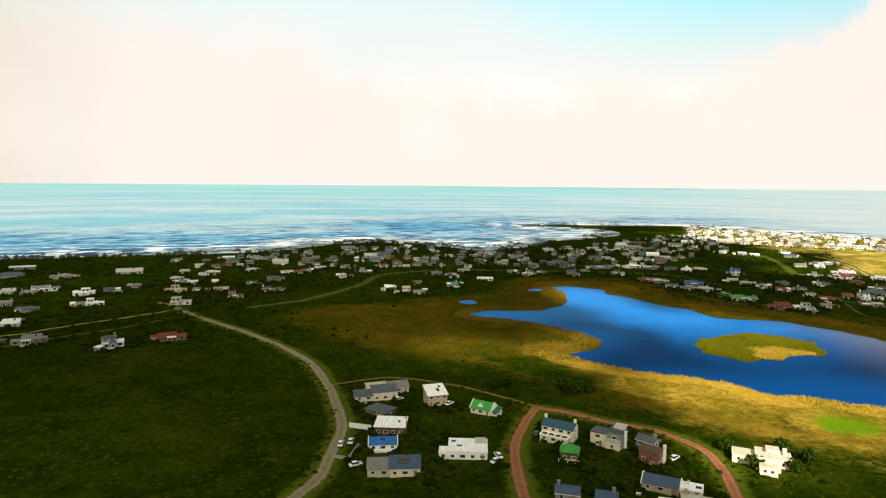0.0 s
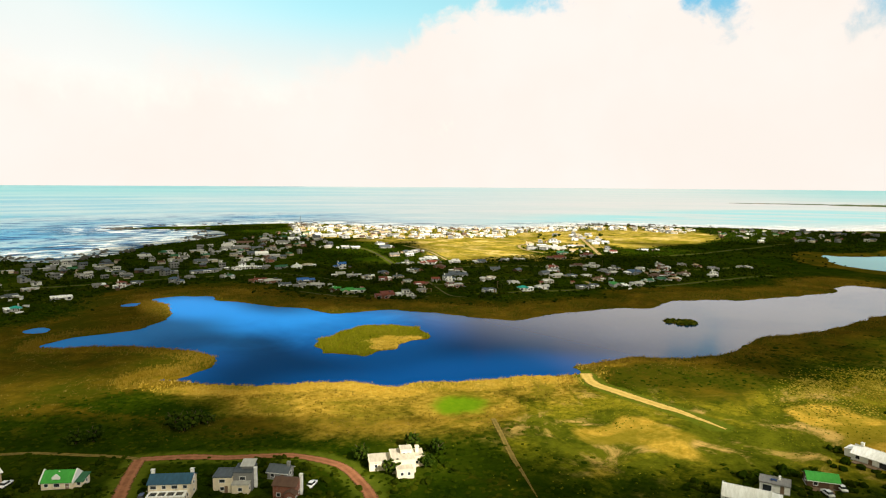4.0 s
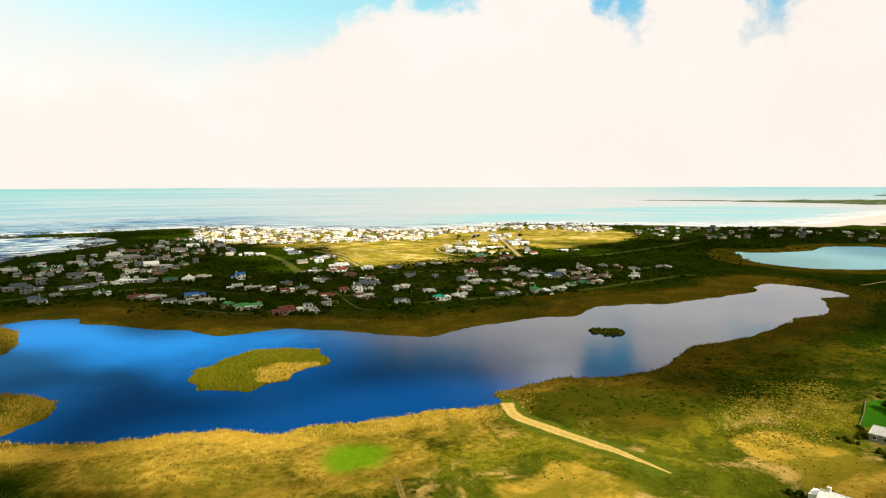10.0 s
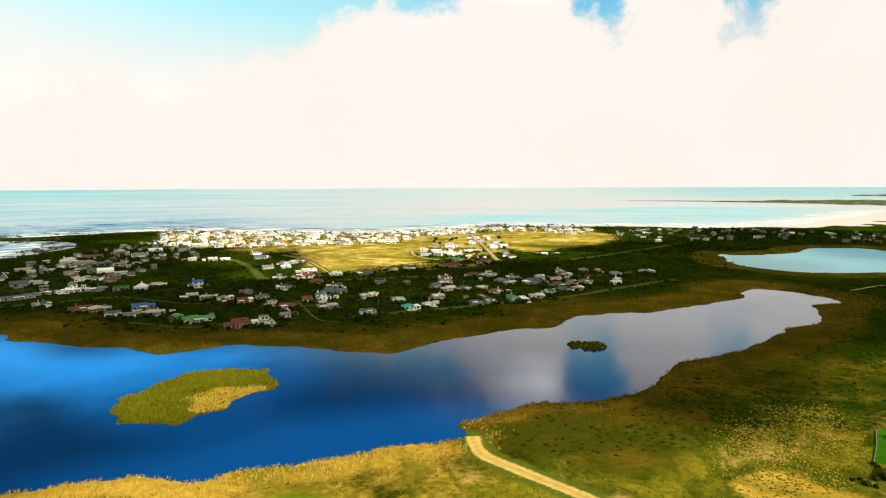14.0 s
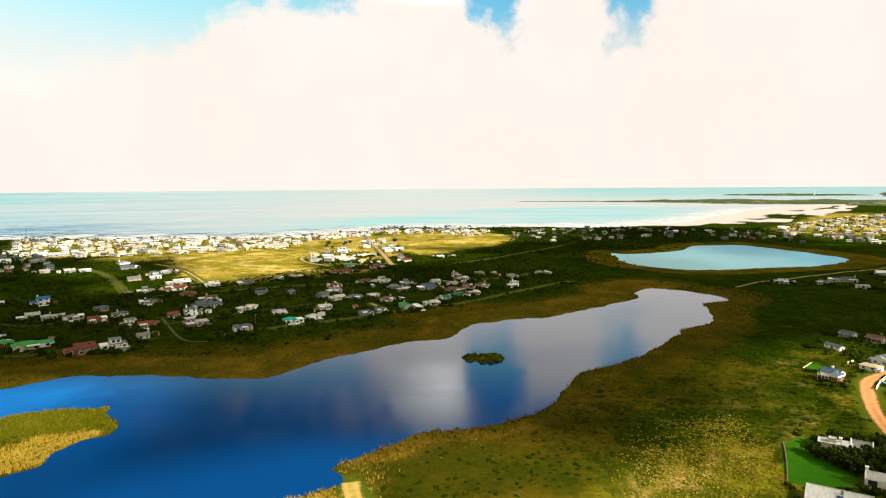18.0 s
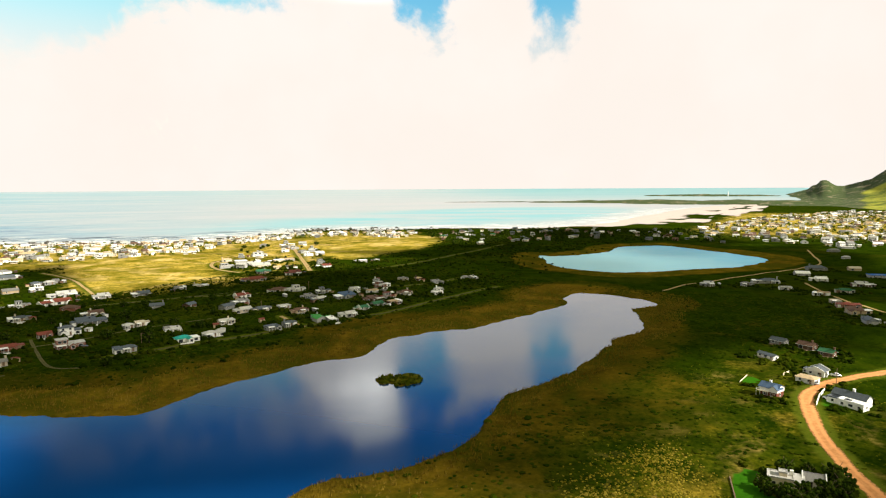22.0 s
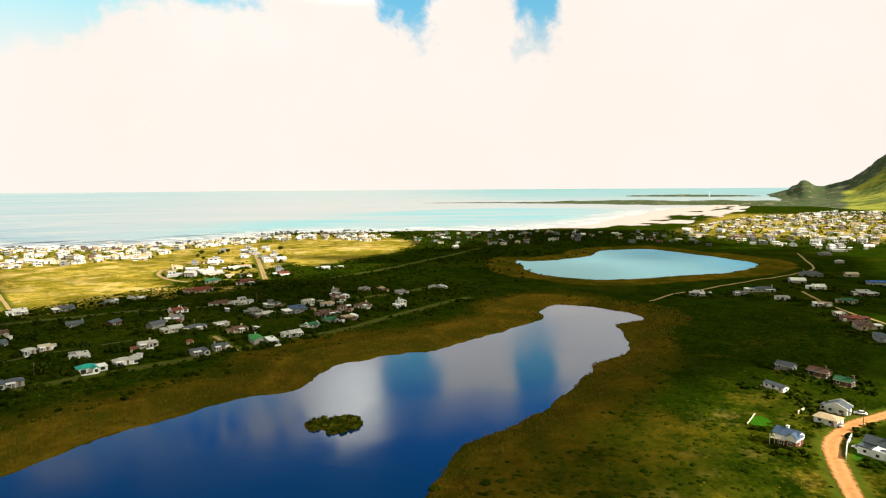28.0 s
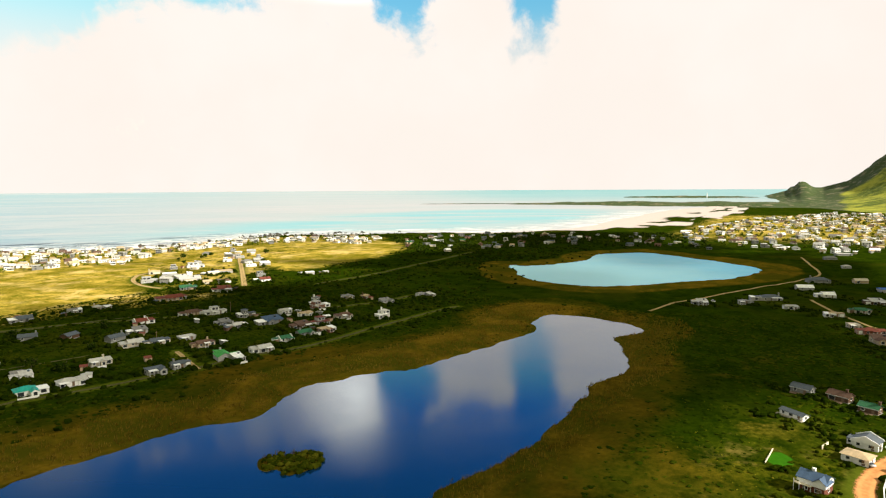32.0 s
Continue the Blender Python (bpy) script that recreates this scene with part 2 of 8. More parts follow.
def cover(name, soft=0.25, break_up=1.0):
    """A land cover's share, its edge broken up by the growth."""
    return n.ramp(n.math("ADD", n.attr(name), n.math("MULTIPLY", n.math("SUBTRACT", wild, 0.5), break_up)), 0.5 - soft, 0.5 + soft)


c = n.mix(n.ramp(wild, 0.36, 0.64), (0.007, 0.017, 0.0005), (0.022, 0.038, 0.0010))
c = n.mix(n.ramp(big, 0.50, 0.70, 0.0, 0.55), c, (0.042, 0.046, 0.003))
patchy = n.noise(n.pos, 0.028, 6.0, 0.68, 0.6)
c = n.mix(n.ramp(patchy, 0.60, 0.72, 0.0, 0.6), c, (0.070, 0.056, 0.005))
meadow = n.mix(n.ramp(wild, 0.34, 0.66), (0.028, 0.038, 0.002), (0.084, 0.088, 0.005))
meadow = n.mix(n.ramp(patchy, 0.47, 0.60, 0.0, 0.85), meadow, n.mix(n.ramp(fine, 0.30, 0.72), (0.095, 0.088, 0.005), (0.22, 0.18, 0.011)))
meadow = n.mix(n.ramp(n.noise(n.pos, 0.05, 6.0, 0.70, 0.5), 0.51, 0.68, 0.0, 0.9), meadow, n.mix(fine, (0.33, 0.20, 0.045), (0.50, 0.33, 0.10)))
c = n.mix(cover("meadow", 0.3), c, meadow)
straw = n.mix(n.ramp(fine, 0.25, 0.75), (0.29, 0.175, 0.016), (0.47, 0.30, 0.042))
straw = n.mix(n.ramp(patchy, 0.40, 0.58, 0.75, 0.0), straw, (0.085, 0.085, 0.004))
c = n.mix(cover("straw", 0.4, 1.2), c, straw)
marsh = n.mix(n.ramp(wild, 0.35, 0.65), (0.042, 0.032, 0.002), (0.090, 0.060, 0.0045))
marsh = n.mix(n.ramp(patchy, 0.38, 0.60, 0.85, 0.0), marsh, n.mix(fine, (0.016, 0.025, 0.001), (0.048, 0.050, 0.003)))
c = n.mix(cover("marsh", 0.3, 1.0), c, marsh)
reedy = n.mix(n.ramp(wild, 0.35, 0.65), (0.085, 0.056, 0.004), (0.16, 0.10, 0.008))
reedy = n.mix(n.ramp(patchy, 0.42, 0.60, 0.85, 0.0), reedy, (0.045, 0.048, 0.003))
c = n.mix(cover("reed", 0.25, 0.7), c, reedy)
dune = n.mix(n.ramp(wild, 0.38, 0.62), (0.125, 0.120, 0.008), (0.50, 0.35, 0.06))
dune = n.mix(n.ramp(patchy, 0.50, 0.62, 0.0, 0.8), dune, (0.60, 0.43, 0.15))
dune = n.mix(n.ramp(n.noise(n.pos, 0.011, 6.0, 0.66, 0.5), 0.42, 0.56, 0.75, 0.0), dune, n.mix(fine, (0.060, 0.070, 0.003), (0.19, 0.150, 0.008)))
c = n.mix(cover("dune", 0.3, 1.5), c, dune)
lush = n.ramp(n.vmath("DOT_PRODUCT", n.pos, (1.0, 0.0, 0.0)), 190.0, 260.0)
c = n.mix(cover("lawn", 0.15, 0.5), c, n.mix(lush, n.mix(fine, (0.055, 0.135, 0.003), (0.135, 0.205, 0.006)), n.mix(fine, (0.016, 0.085, 0.003), (0.040, 0.135, 0.006))))
c = n.mix(cover("verge", 0.3, 0.7), c, n.mix(fine, (0.042, 0.068, 0.004), (0.10, 0.11, 0.010)))
c = n.mix(cover("sand", 0.15, 0.5), c, n.mix(mid, (0.45, 0.37, 0.335), (0.58, 0.51, 0.48)))
c = n.mix(n.ramp(grit, 0.52, 0.8, 0.0, 0.22), c, n.mix(0.72, c, (0.01, 0.014, 0.002)))
finish(n, c, 0.95, n.math("ADD", fine, n.math("MULTIPLY", grit, 0.4)), 0.4, 0.6, 0.0, 0.0)


def track(name, a, b, edge):
    m, n = material(name)
    x = n.noise(n.pos, 0.5, 5.0, 0.65)
    rut = n.attr("across")
    c = n.mix(n.ramp(x, 0.3, 0.7), a, b)
    wheel = n.ramp(n.math("ABSOLUTE", n.math("SUBTRACT", n.math("ABSOLUTE", rut), 0.45)), 0.05, 0.3, 0.35, 0.0)
    c = n.mix(wheel, c, tuple(min(1, k * 1.35) for k in b))
    c = n.mix(n.ramp(n.math("ADD", n.math("ABSOLUTE", rut), n.math("MULTIPLY", n.math("SUBTRACT", x, 0.5), 0.7)), 0.78, 1.0), c, edge)
    finish(n, c, 0.92, x, 0.4, 0.1, 0.0, 0.05)
    # the growth creeps in over the edges
    n.put(n.bsdf.inputs["Alpha"], n.ramp(n.math("ADD", n.math("ABSOLUTE", rut), n.math("MULTIPLY", n.math("SUBTRACT", n.noise(n.pos, 0.9, 4.0, 0.7), 0.5), 1.1)), 0.62, 1.0, 1.0, 0.0))
    return m


ASPHALT = track("worn_asphalt", (0.14, 0.12, 0.07), (0.22, 0.19, 0.11), (0.09, 0.10, 0.02))
RED_DIRT = track("red_dirt", (0.17, 0.068, 0.03), (0.27, 0.115, 0.055), (0.10, 0.06, 0.02))
ORANGE_DIRT = track("orange_gravel", (0.42, 0.18, 0.06), (0.58, 0.27, 0.10), (0.38, 0.24, 0.07))
SANDY = track("pale_sandy_track", (0.22, 0.155, 0.06), (0.40, 0.28, 0.12), (0.12, 0.11, 0.03))

STRAW_WAY = track("trodden_straw", (0.30, 0.20, 0.04), (0.44, 0.31, 0.08), (0.15, 0.14, 0.012))
LANE = track("grassy_lane", (0.040, 0.044, 0.012), (0.085, 0.075, 0.024), (0.030, 0.036, 0.006))
TRODDEN = track("trodden_grass", (0.085, 0.062, 0.012), (0.16, 0.115, 0.026), (0.05, 0.05, 0.005))

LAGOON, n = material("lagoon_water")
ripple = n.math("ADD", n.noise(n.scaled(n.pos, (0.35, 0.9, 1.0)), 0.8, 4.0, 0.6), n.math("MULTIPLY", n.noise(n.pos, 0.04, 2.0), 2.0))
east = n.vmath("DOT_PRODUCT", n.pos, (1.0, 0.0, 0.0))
water_tone = n.mix(n.noise(n.pos, 0.01, 3.0), (0.000, 0.021, 0.072), (0.000, 0.031, 0.102))
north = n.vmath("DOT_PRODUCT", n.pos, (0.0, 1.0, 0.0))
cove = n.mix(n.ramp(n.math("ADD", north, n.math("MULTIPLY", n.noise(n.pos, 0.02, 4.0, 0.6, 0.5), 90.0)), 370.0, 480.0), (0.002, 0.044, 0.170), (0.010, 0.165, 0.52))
water_tone = n.mix(n.ramp(east, 210.0, 355.0, 0.95, 0.0), water_tone, cove)      # western bay painted bluer, paler northwards, in place of the blue sky's reflection
finish(n, water_tone, n.ramp(n.noise(n.pos, 0.012, 3.0, 0.6, 0.5), 0.35, 0.65, 0.07, 0.15), ripple, 0.02, 0.25, 0.0, 0.5)
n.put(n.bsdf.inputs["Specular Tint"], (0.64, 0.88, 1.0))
n.put(n.bsdf.inputs["IOR"], n.ramp(east, 190.0, 480.0, 1.02, 1.9))      # reflection weakened westward so that the painted blue shows

SHALLOW, n = material("shallow_lagoon_water")
ripple = n.noise(n.scaled(n.pos, (0.2, 0.5, 1.0)), 0.8, 4.0, 0.6)
# paler at one end, standing in for the white sky's reflection
sky_blend = n.ramp(n.math("ADD", n.vmath("DOT_PRODUCT", n.pos, (0.0042, -0.0042, 0.0)), n.noise(n.pos, 0.011, 4.0, 0.6, 0.4)), 2.6, 4.2)
finish(n, n.mix(sky_blend, (0.34, 0.68, 0.80), (0.07, 0.48, 0.80)), 0.25, ripple, 0.08, 0.3, 0.0, 0.06)
n.bsdf.inputs["IOR"].default_value = 1.12

SEA, n = material("sea_water")
surf, span, arc = n.attr("surf"), n.attr("span"), n.attr("arc")
where = n.add("ShaderNodeCombineXYZ")
n.put(where.inputs[0], arc), n.put(where.inputs[1], span)
swell = n.noise(n.scaled(where.outputs[0], (0.016, 0.048, 1.0)), 1.0, 10.0, 0.76, 0.5)
bands = n.noise(n.scaled(where.outputs[0], (0.0016, 0.0045, 1.0)), 1.0, 5.0, 0.62, 0.4)
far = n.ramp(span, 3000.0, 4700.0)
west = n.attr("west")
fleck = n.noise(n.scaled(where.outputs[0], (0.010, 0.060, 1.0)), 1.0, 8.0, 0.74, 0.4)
# sky glare put into the colour: whiter on some bearings, bluer towards the horizon
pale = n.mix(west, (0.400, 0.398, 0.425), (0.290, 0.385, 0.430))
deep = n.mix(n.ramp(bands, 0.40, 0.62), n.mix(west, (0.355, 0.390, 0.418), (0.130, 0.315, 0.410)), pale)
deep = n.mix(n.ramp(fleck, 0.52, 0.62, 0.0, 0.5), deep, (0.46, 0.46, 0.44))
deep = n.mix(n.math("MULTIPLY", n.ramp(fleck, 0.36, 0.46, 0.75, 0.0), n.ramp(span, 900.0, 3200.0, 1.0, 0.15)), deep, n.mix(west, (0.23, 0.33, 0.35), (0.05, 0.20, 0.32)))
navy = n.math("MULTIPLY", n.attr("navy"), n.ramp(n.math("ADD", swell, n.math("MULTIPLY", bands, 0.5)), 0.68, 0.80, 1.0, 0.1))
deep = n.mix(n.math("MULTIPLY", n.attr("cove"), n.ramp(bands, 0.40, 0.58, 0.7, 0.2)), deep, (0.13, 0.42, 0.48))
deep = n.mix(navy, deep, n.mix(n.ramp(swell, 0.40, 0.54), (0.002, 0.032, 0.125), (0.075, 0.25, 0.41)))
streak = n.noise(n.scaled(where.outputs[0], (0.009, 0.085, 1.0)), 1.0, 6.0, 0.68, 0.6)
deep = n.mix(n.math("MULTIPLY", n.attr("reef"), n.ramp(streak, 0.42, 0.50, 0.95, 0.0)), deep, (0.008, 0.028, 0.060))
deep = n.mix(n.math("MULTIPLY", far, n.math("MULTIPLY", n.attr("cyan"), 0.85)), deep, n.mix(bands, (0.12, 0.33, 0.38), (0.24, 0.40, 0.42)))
foam = n.ramp(n.math("ADD", swell, n.math("MULTIPLY", surf, 0.11)), 0.585, 0.665)
foam = n.math("MULTIPLY", foam, n.ramp(surf, 0.0, 0.5, 0.15, 1.0))
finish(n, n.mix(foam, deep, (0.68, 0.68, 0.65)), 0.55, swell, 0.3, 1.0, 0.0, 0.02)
n.bsdf.inputs["IOR"].default_value = 1.33

ROCK, n = material("mountain_rock")
cliff = n.noise(n.scaled(n.pos, (0.02, 0.02, 0.05)), 1.0, 6.0, 0.65, 0.5)
green = n.noise(n.pos, 0.004, 5.0, 0.6)
c = n.mix(n.ramp(cliff, 0.52, 0.66), (0.050, 0.072, 0.022), (0.20, 0.17, 0.11))
# yellow-green lower slope: its sunlit look put into the colour
c = n.mix(n.ramp(n.math("ADD", n.attr("lit_foot"), n.math("MULTIPLY", n.math("SUBTRACT", green, 0.5), 1.2)), 0.35, 0.65), c, n.mix(n.ramp(n.math("ADD", n.math("MULTIPLY", green, 0.6), n.math("MULTIPLY", cliff, 0.4)), 0.42, 0.58), (0.07, 0.10, 0.010), (0.31, 0.31, 0.035)))
finish(n, c, 0.95, cliff, 0.6, 8.0, 0.0, 0.1)
REEF, n = material("dark_coast_rock")
finish(n, n.mix(n.noise(n.own, 0.3, 4.0), (0.018, 0.02, 0.02), (0.09, 0.08, 0.06)), 0.7, n.noise(n.own, 0.8, 4.0), 0.6, 0.4)


# ---- shapes ----
def curve_through(points, step, closed=False):
    """Points at even steps along a smooth line through the given ones."""
    p = np.array(points, float)
    k = len(p)
    out = []
    for i in range(k if closed else k - 1):
        a, b = p[i], p[(i + 1) % k]
        before = p[(i - 1) % k] if closed or i > 0 else 2 * a - b
        after = p[(i + 2) % k] if closed or i + 2 < k else 2 * b - a
        m = max(2, int(np.hypot(*(b - a)) / step))
        for s in np.arange(m) / m:
            out.append(0.5 * (2 * a + (b - before) * s + (2 * before - 5 * a + 4 * b - after) * s * s + (3 * a - before - 3 * b + after) * s**3))
    if not closed:
        out.append(p[-1])
    return np.array(out)


def inside_by(x, y, outline):
    """Signed distance to a closed outline, positive inside."""
    x, y = np.asarray(x, float), np.asarray(y, float)
    near = np.full(x.shape, 1e18)
    inside = np.zeros(x.shape, bool)
    for (ax, ay), (bx, by) in zip(outline, np.roll(outline, -1, 0)):
        dx, dy = bx - ax, by - ay
        s = np.clip(((x - ax) * dx + (y - ay) * dy) / (dx * dx + dy * dy + 1e-9), 0, 1)
        near = np.minimum(near, (x - ax - s * dx) ** 2 + (y - ay - s * dy) ** 2)
        if ay != by:
            inside ^= ((ay > y) != (by > y)) & (x < (bx - ax) * (y - ay) / (by - ay) + ax)
    d = np.sqrt(near)
    return np.where(inside, d, -d)


def line_by(x, y, line):
    near = np.full(np.shape(x), 1e18)
    for (ax, ay), (bx, by) in zip(line[:-1], line[1:]):
        dx, dy = bx - ax, by - ay
        s = np.clip(((x - ax) * dx + (y - ay) * dy) / (dx * dx + dy * dy + 1e-9), 0, 1)
        near = np.minimum(near, (x - ax - s * dx) ** 2 + (y - ay - s * dy) ** 2)
    return np.sqrt(near)


_rng = np.random.default_rng(11)
_lattice = _rng.random((256, 256))


def rough_field(x, y, size, octaves=3):
    """Smooth value noise from 0 to 1."""
    total, amp, out = 0.0, 1.0, 0.0
    for o in range(octaves):
        u, v = np.asarray(x) / size * 2**o + 17 * o, np.asarray(y) / size * 2**o + 31 * o
        i, j = np.floor(u).astype(int), np.floor(v).astype(int)
        a, b = u - i, v - j
        a, b = a * a * (3 - 2 * a), b * b * (3 - 2 * b)
        g = lambda p, q: _lattice[p % 256, q % 256]
        out = out + amp * ((g(i, j) * (1 - a) + g(i + 1, j) * a) * (1 - b) + (g(i, j + 1) * (1 - a) + g(i + 1, j + 1) * a) * b)
        total, amp = total + amp, amp * 0.5
    return out / total


def ease(x, lo, hi):
    s = np.clip((np.asarray(x, float) - lo) / (hi - lo), 0, 1)
    return s * s * (3 - 2 * s)


def mesh_fast(name, verts, faces, mat, smooth=False):
    """A mesh from large arrays of triangles or quads."""
    verts, faces = np.asarray(verts, np.float32), np.asarray(faces, np.int32)
    me = bpy.data.meshes.new(name)
    k = faces.shape[1]
    me.vertices.add(len(verts)), me.loops.add(faces.size), me.polygons.add(len(faces))
    me.vertices.foreach_set("co", verts.ravel()), me.loops.foreach_set("vertex_index", faces.ravel())
    me.polygons.foreach_set("loop_start", np.arange(0, faces.size, k, dtype=np.int32))
    me.polygons.foreach_set("use_smooth", np.full(len(faces), smooth))
    me.materials.append(mat)
    me.update(calc_edges=True)
    return me


def give(me, name, values):
    me.attributes.new(name, "FLOAT", "POINT").data.foreach_set("value", np.asarray(values, np.float32).ravel())


def grid_faces(rows, cols, loop=False):
    i = np.arange(rows - 1)[:, None] * cols
    j = np.arange(cols if loop else cols - 1)[None]
    k = (j + 1) % cols
    return np.stack([i + j, i + k, i + cols + k, i + cols + j], -1).reshape(-1, 4)


# ---- the plan, in metres ----
SHORE_SOUTH = [(20, 414), (46, 400), (71, 380), (85, 361), (89, 344), (82, 330), (66, 321), (57, 325), (65, 316), (77, 304), (88, 294), (101, 287), (115, 282), (128, 275), (139, 260), (151, 257), (162, 251), (178, 243), (189, 241), (198, 239), (212, 229), (222, 227), (226, 236), (235, 235), (243, 235), (264, 232), (277, 221), (290, 214), (318, 209), (334, 214), (357, 217), (378, 213), (403, 206), (434, 205), (462, 205), (481, 207), (498, 199), (524, 202), (554, 213), (572, 220), (592, 208)]
SHORE_NORTH = [(607, 218), (616, 242), (617, 265), (610, 276), (585, 276), (564, 266), (522, 273), (465, 287), (452, 296), (433, 308), (413, 315), (393, 309), (376, 307), (364, 316), (350, 323), (331, 324), (309, 331), (285, 328), (272, 329), (265, 334), (252, 357), (224, 400), (210, 406), (192, 409), (182, 414), (174, 440), (160, 454), (145, 485), (133, 501), (133, 522), (124, 526), (111, 534), (93, 530), (98, 504), (96, 478), (89, 456), (77, 440), (65, 432), (49, 430), (30, 429)]
ISLAND = [(138, 339), (145, 349), (145, 354), (155, 355), (163, 361), (173, 366), (182, 370), (191, 365), (200, 359), (207, 349), (212, 350), (207, 342), (202, 323), (196, 320), (189, 321), (178, 317), (171, 310), (163, 313), (153, 306), (149, 311), (140, 322), (136, 323), (140, 333)]
ISLET = [(349, 274), (353, 277), (356, 276), (360, 275), (358, 272), (362, 272), (363, 271), (365, 267), (366, 264), (363, 260), (358, 257), (353, 259), (347, 262), (349, 266), (350, 269), (348, 269), (346, 271)]
POND = [(12, 462), (16, 468), (22, 467), (26, 460), (21, 454), (15, 455)]
POND_SMALL = [(70, 516), (77, 523), (85, 519), (78, 512)]
FAR_LAGOON = [(853, 405), (804, 377), (767, 353), (754, 321), (750, 283), (771, 253), (812, 218), (855, 181), (921, 160), (953, 168), (974, 192), (999, 213), (1011, 237), (1041, 275), (1054, 305), (1035, 324), (1006, 348), (933, 346), (906, 356), (870, 372), (855, 388)]
COAST = [(-478, 676), (-355, 737), (-332, 746), (-310, 756), (-283, 758), (-259, 771), (-234, 785), (-207, 800), (-190, 835), (-171, 874), (-126, 908), (-99, 930), (-57, 905), (-21, 886), (24, 830), (53, 819), (91, 836), (133, 911), (176, 963), (243, 1020), (326, 1138), (305, 1228), (246, 1280), (181, 1317), (235, 1352), (336, 1349), (439, 1347), (536, 1325), (637, 1133), (667, 1106), (707, 1038), (763, 995), (829, 956), (916, 958), (1000, 968), (1095, 950), (1155, 855), (1228, 767), (1287, 673), (1304, 636), (1402, 579), (1548, 529), (1806, 532), (2165, 537), (2641, 515), (3020, 442)]
SAND = [(1249, 646), (1354, 562), (1464, 481), (1644, 355), (1958, 308), (2449, 267), (3046, 358), (2994, 526), (2338, 573), (1924, 562), (1632, 554), (1471, 605), (1349, 656)]
ASPHALT_WAY = [(-43, 157), (-40, 167), (-36, 178), (-35, 197), (-35, 214), (-41, 238), (-50, 265), (-64, 296), (-82, 322), (-106, 348), (-134, 374), (-162, 402), (-186, 427), (-202, 442)]
RED_WAY = [(23, 166), (23, 183), (24, 198), (27, 211), (32, 226), (37, 238)]
TRACK_WAY = [(37, 238), (34, 242), (25, 250), (10, 262), (-4, 269), (-23, 274), (-41, 265), (-47, 262)]
LOOP_WAY = [(37, 238), (47, 233), (60, 224), (77, 215), (84, 206), (87, 196), (86, 183), (83, 170), (81, 159)]
ORANGE_WAY = [(487, 67), (468, 84), (455, 94), (438, 105), (419, 111), (405, 111), (388, 109), (370, 106), (356, 102), (343, 98), (332, 93), (321, 90)]
FOOT_PATH = [(222, 225), (217, 219), (213, 212), (212, 203), (212, 189), (212, 169), (211, 160), (210, 149)]
TRAIL = [(150, 204), (141, 188), (134, 175), (128, 163), (122, 151)]
STREET_A = [(309, 414), (325, 407), (345, 402), (364, 394), (386, 386), (412, 379), (438, 372), (473, 359), (524, 353), (576, 348), (606, 341)]
STREET_B = [(383, 555), (411, 544), (440, 528), (466, 504), (499, 473), (537, 432), (586, 405), (633, 392)]
STREET_C = [(426, 412), (418, 394), (410, 376)]
STREET_D = [(395, 793), (384, 727), (358, 646), (341, 600)]
STREET_E = [(640, 500), (735, 494), (852, 498), (951, 500)]
STREET_F = [(560, 604), (562, 630), (577, 666), (600, 693), (616, 701), (637, 701)]
STREET_G = [(603, 550), (670, 624), (762, 727)]
STREET_H = [(656, 217), (699, 204), (740, 184), (795, 158), (857, 128), (912, 109), (995, 116), (1070, 124)]
STREET_I = [(-132, 430), (-105, 452), (-86, 487), (-69, 535), (-60, 578), (-37, 601), (-7, 618), (25, 625), (80, 624), (137, 620), (220, 603)]
STREET_M = [(345, 573), (384, 558), (412, 539), (433, 531), (460, 521), (490, 512)]
STREET_N = [(299, 468), (325, 462), (350, 461), (373, 455), (400, 444)]
STREET_K = [(-183, 415), (-201, 392), (-223, 367), (-244, 341), (-258, 327)]
STREET_L = [(-172, 391), (-190, 360), (-208, 343), (-229, 319)]
STREET_J = [(748, 119), (702, 105), (665, 90), (644, 77), (613, 59)]
LANE_A = [(195, 501), (209, 474), (219, 457), (234, 455), (252, 434), (268, 425)]
LANE_B = [(221, 600), (239, 558), (246, 536), (261, 526), (282, 524), (304, 520)]
LANE_C = [(309, 487), (298, 459), (286, 423), (292, 407)]
LANE_D = [(459, 773), (451, 709), (429, 647), (409, 595)]
LIME = [(137, 229), (146, 235), (157, 232), (162, 220), (151, 210), (140, 213), (135, 219)]
STRAW_BANK = [(56, 309), (92, 290), (127, 275), (162, 255), (214, 230), (212, 214), (183, 200), (169, 225), (146, 240), (129, 222), (151, 203), (128, 200), (90, 226), (73, 259)]
LAWN = [(328, 128), (333, 122), (319, 118), (312, 109), (301, 108), (295, 123)]
MARSH_WEST = [(-99, 387), (-96, 429), (-64, 442), (-27, 451), (21, 488), (104, 547), (102, 490), (26, 422), (45, 395), (90, 344), (66, 323), (90, 298), (48, 286), (7, 302), (-34, 318), (-65, 350)]
DUNE_FIELD = [(533, 847), (651, 797), (641, 712), (586, 667), (535, 595), (561, 533), (458, 562), (400, 576), (429, 667)]
DUNE_EAST = [(755, 689), (897, 715), (1044, 702), (933, 600), (770, 579), (704, 594)]
DUNE_BACK = [(430, 900), (560, 860), (700, 870), (850, 880), (980, 810), (1000, 700), (900, 640), (720, 620), (640, 720), (560, 800), (460, 800)]
OLIVE_FLAT = [(281, 213), (308, 211), (342, 210), (333, 189), (297, 168), (261, 162), (236, 160), (217, 182), (227, 195), (213, 205), (243, 219)]
STRAW_FLAT = [(304, 171), (338, 150), (318, 130), (278, 123), (257, 136), (254, 154)]
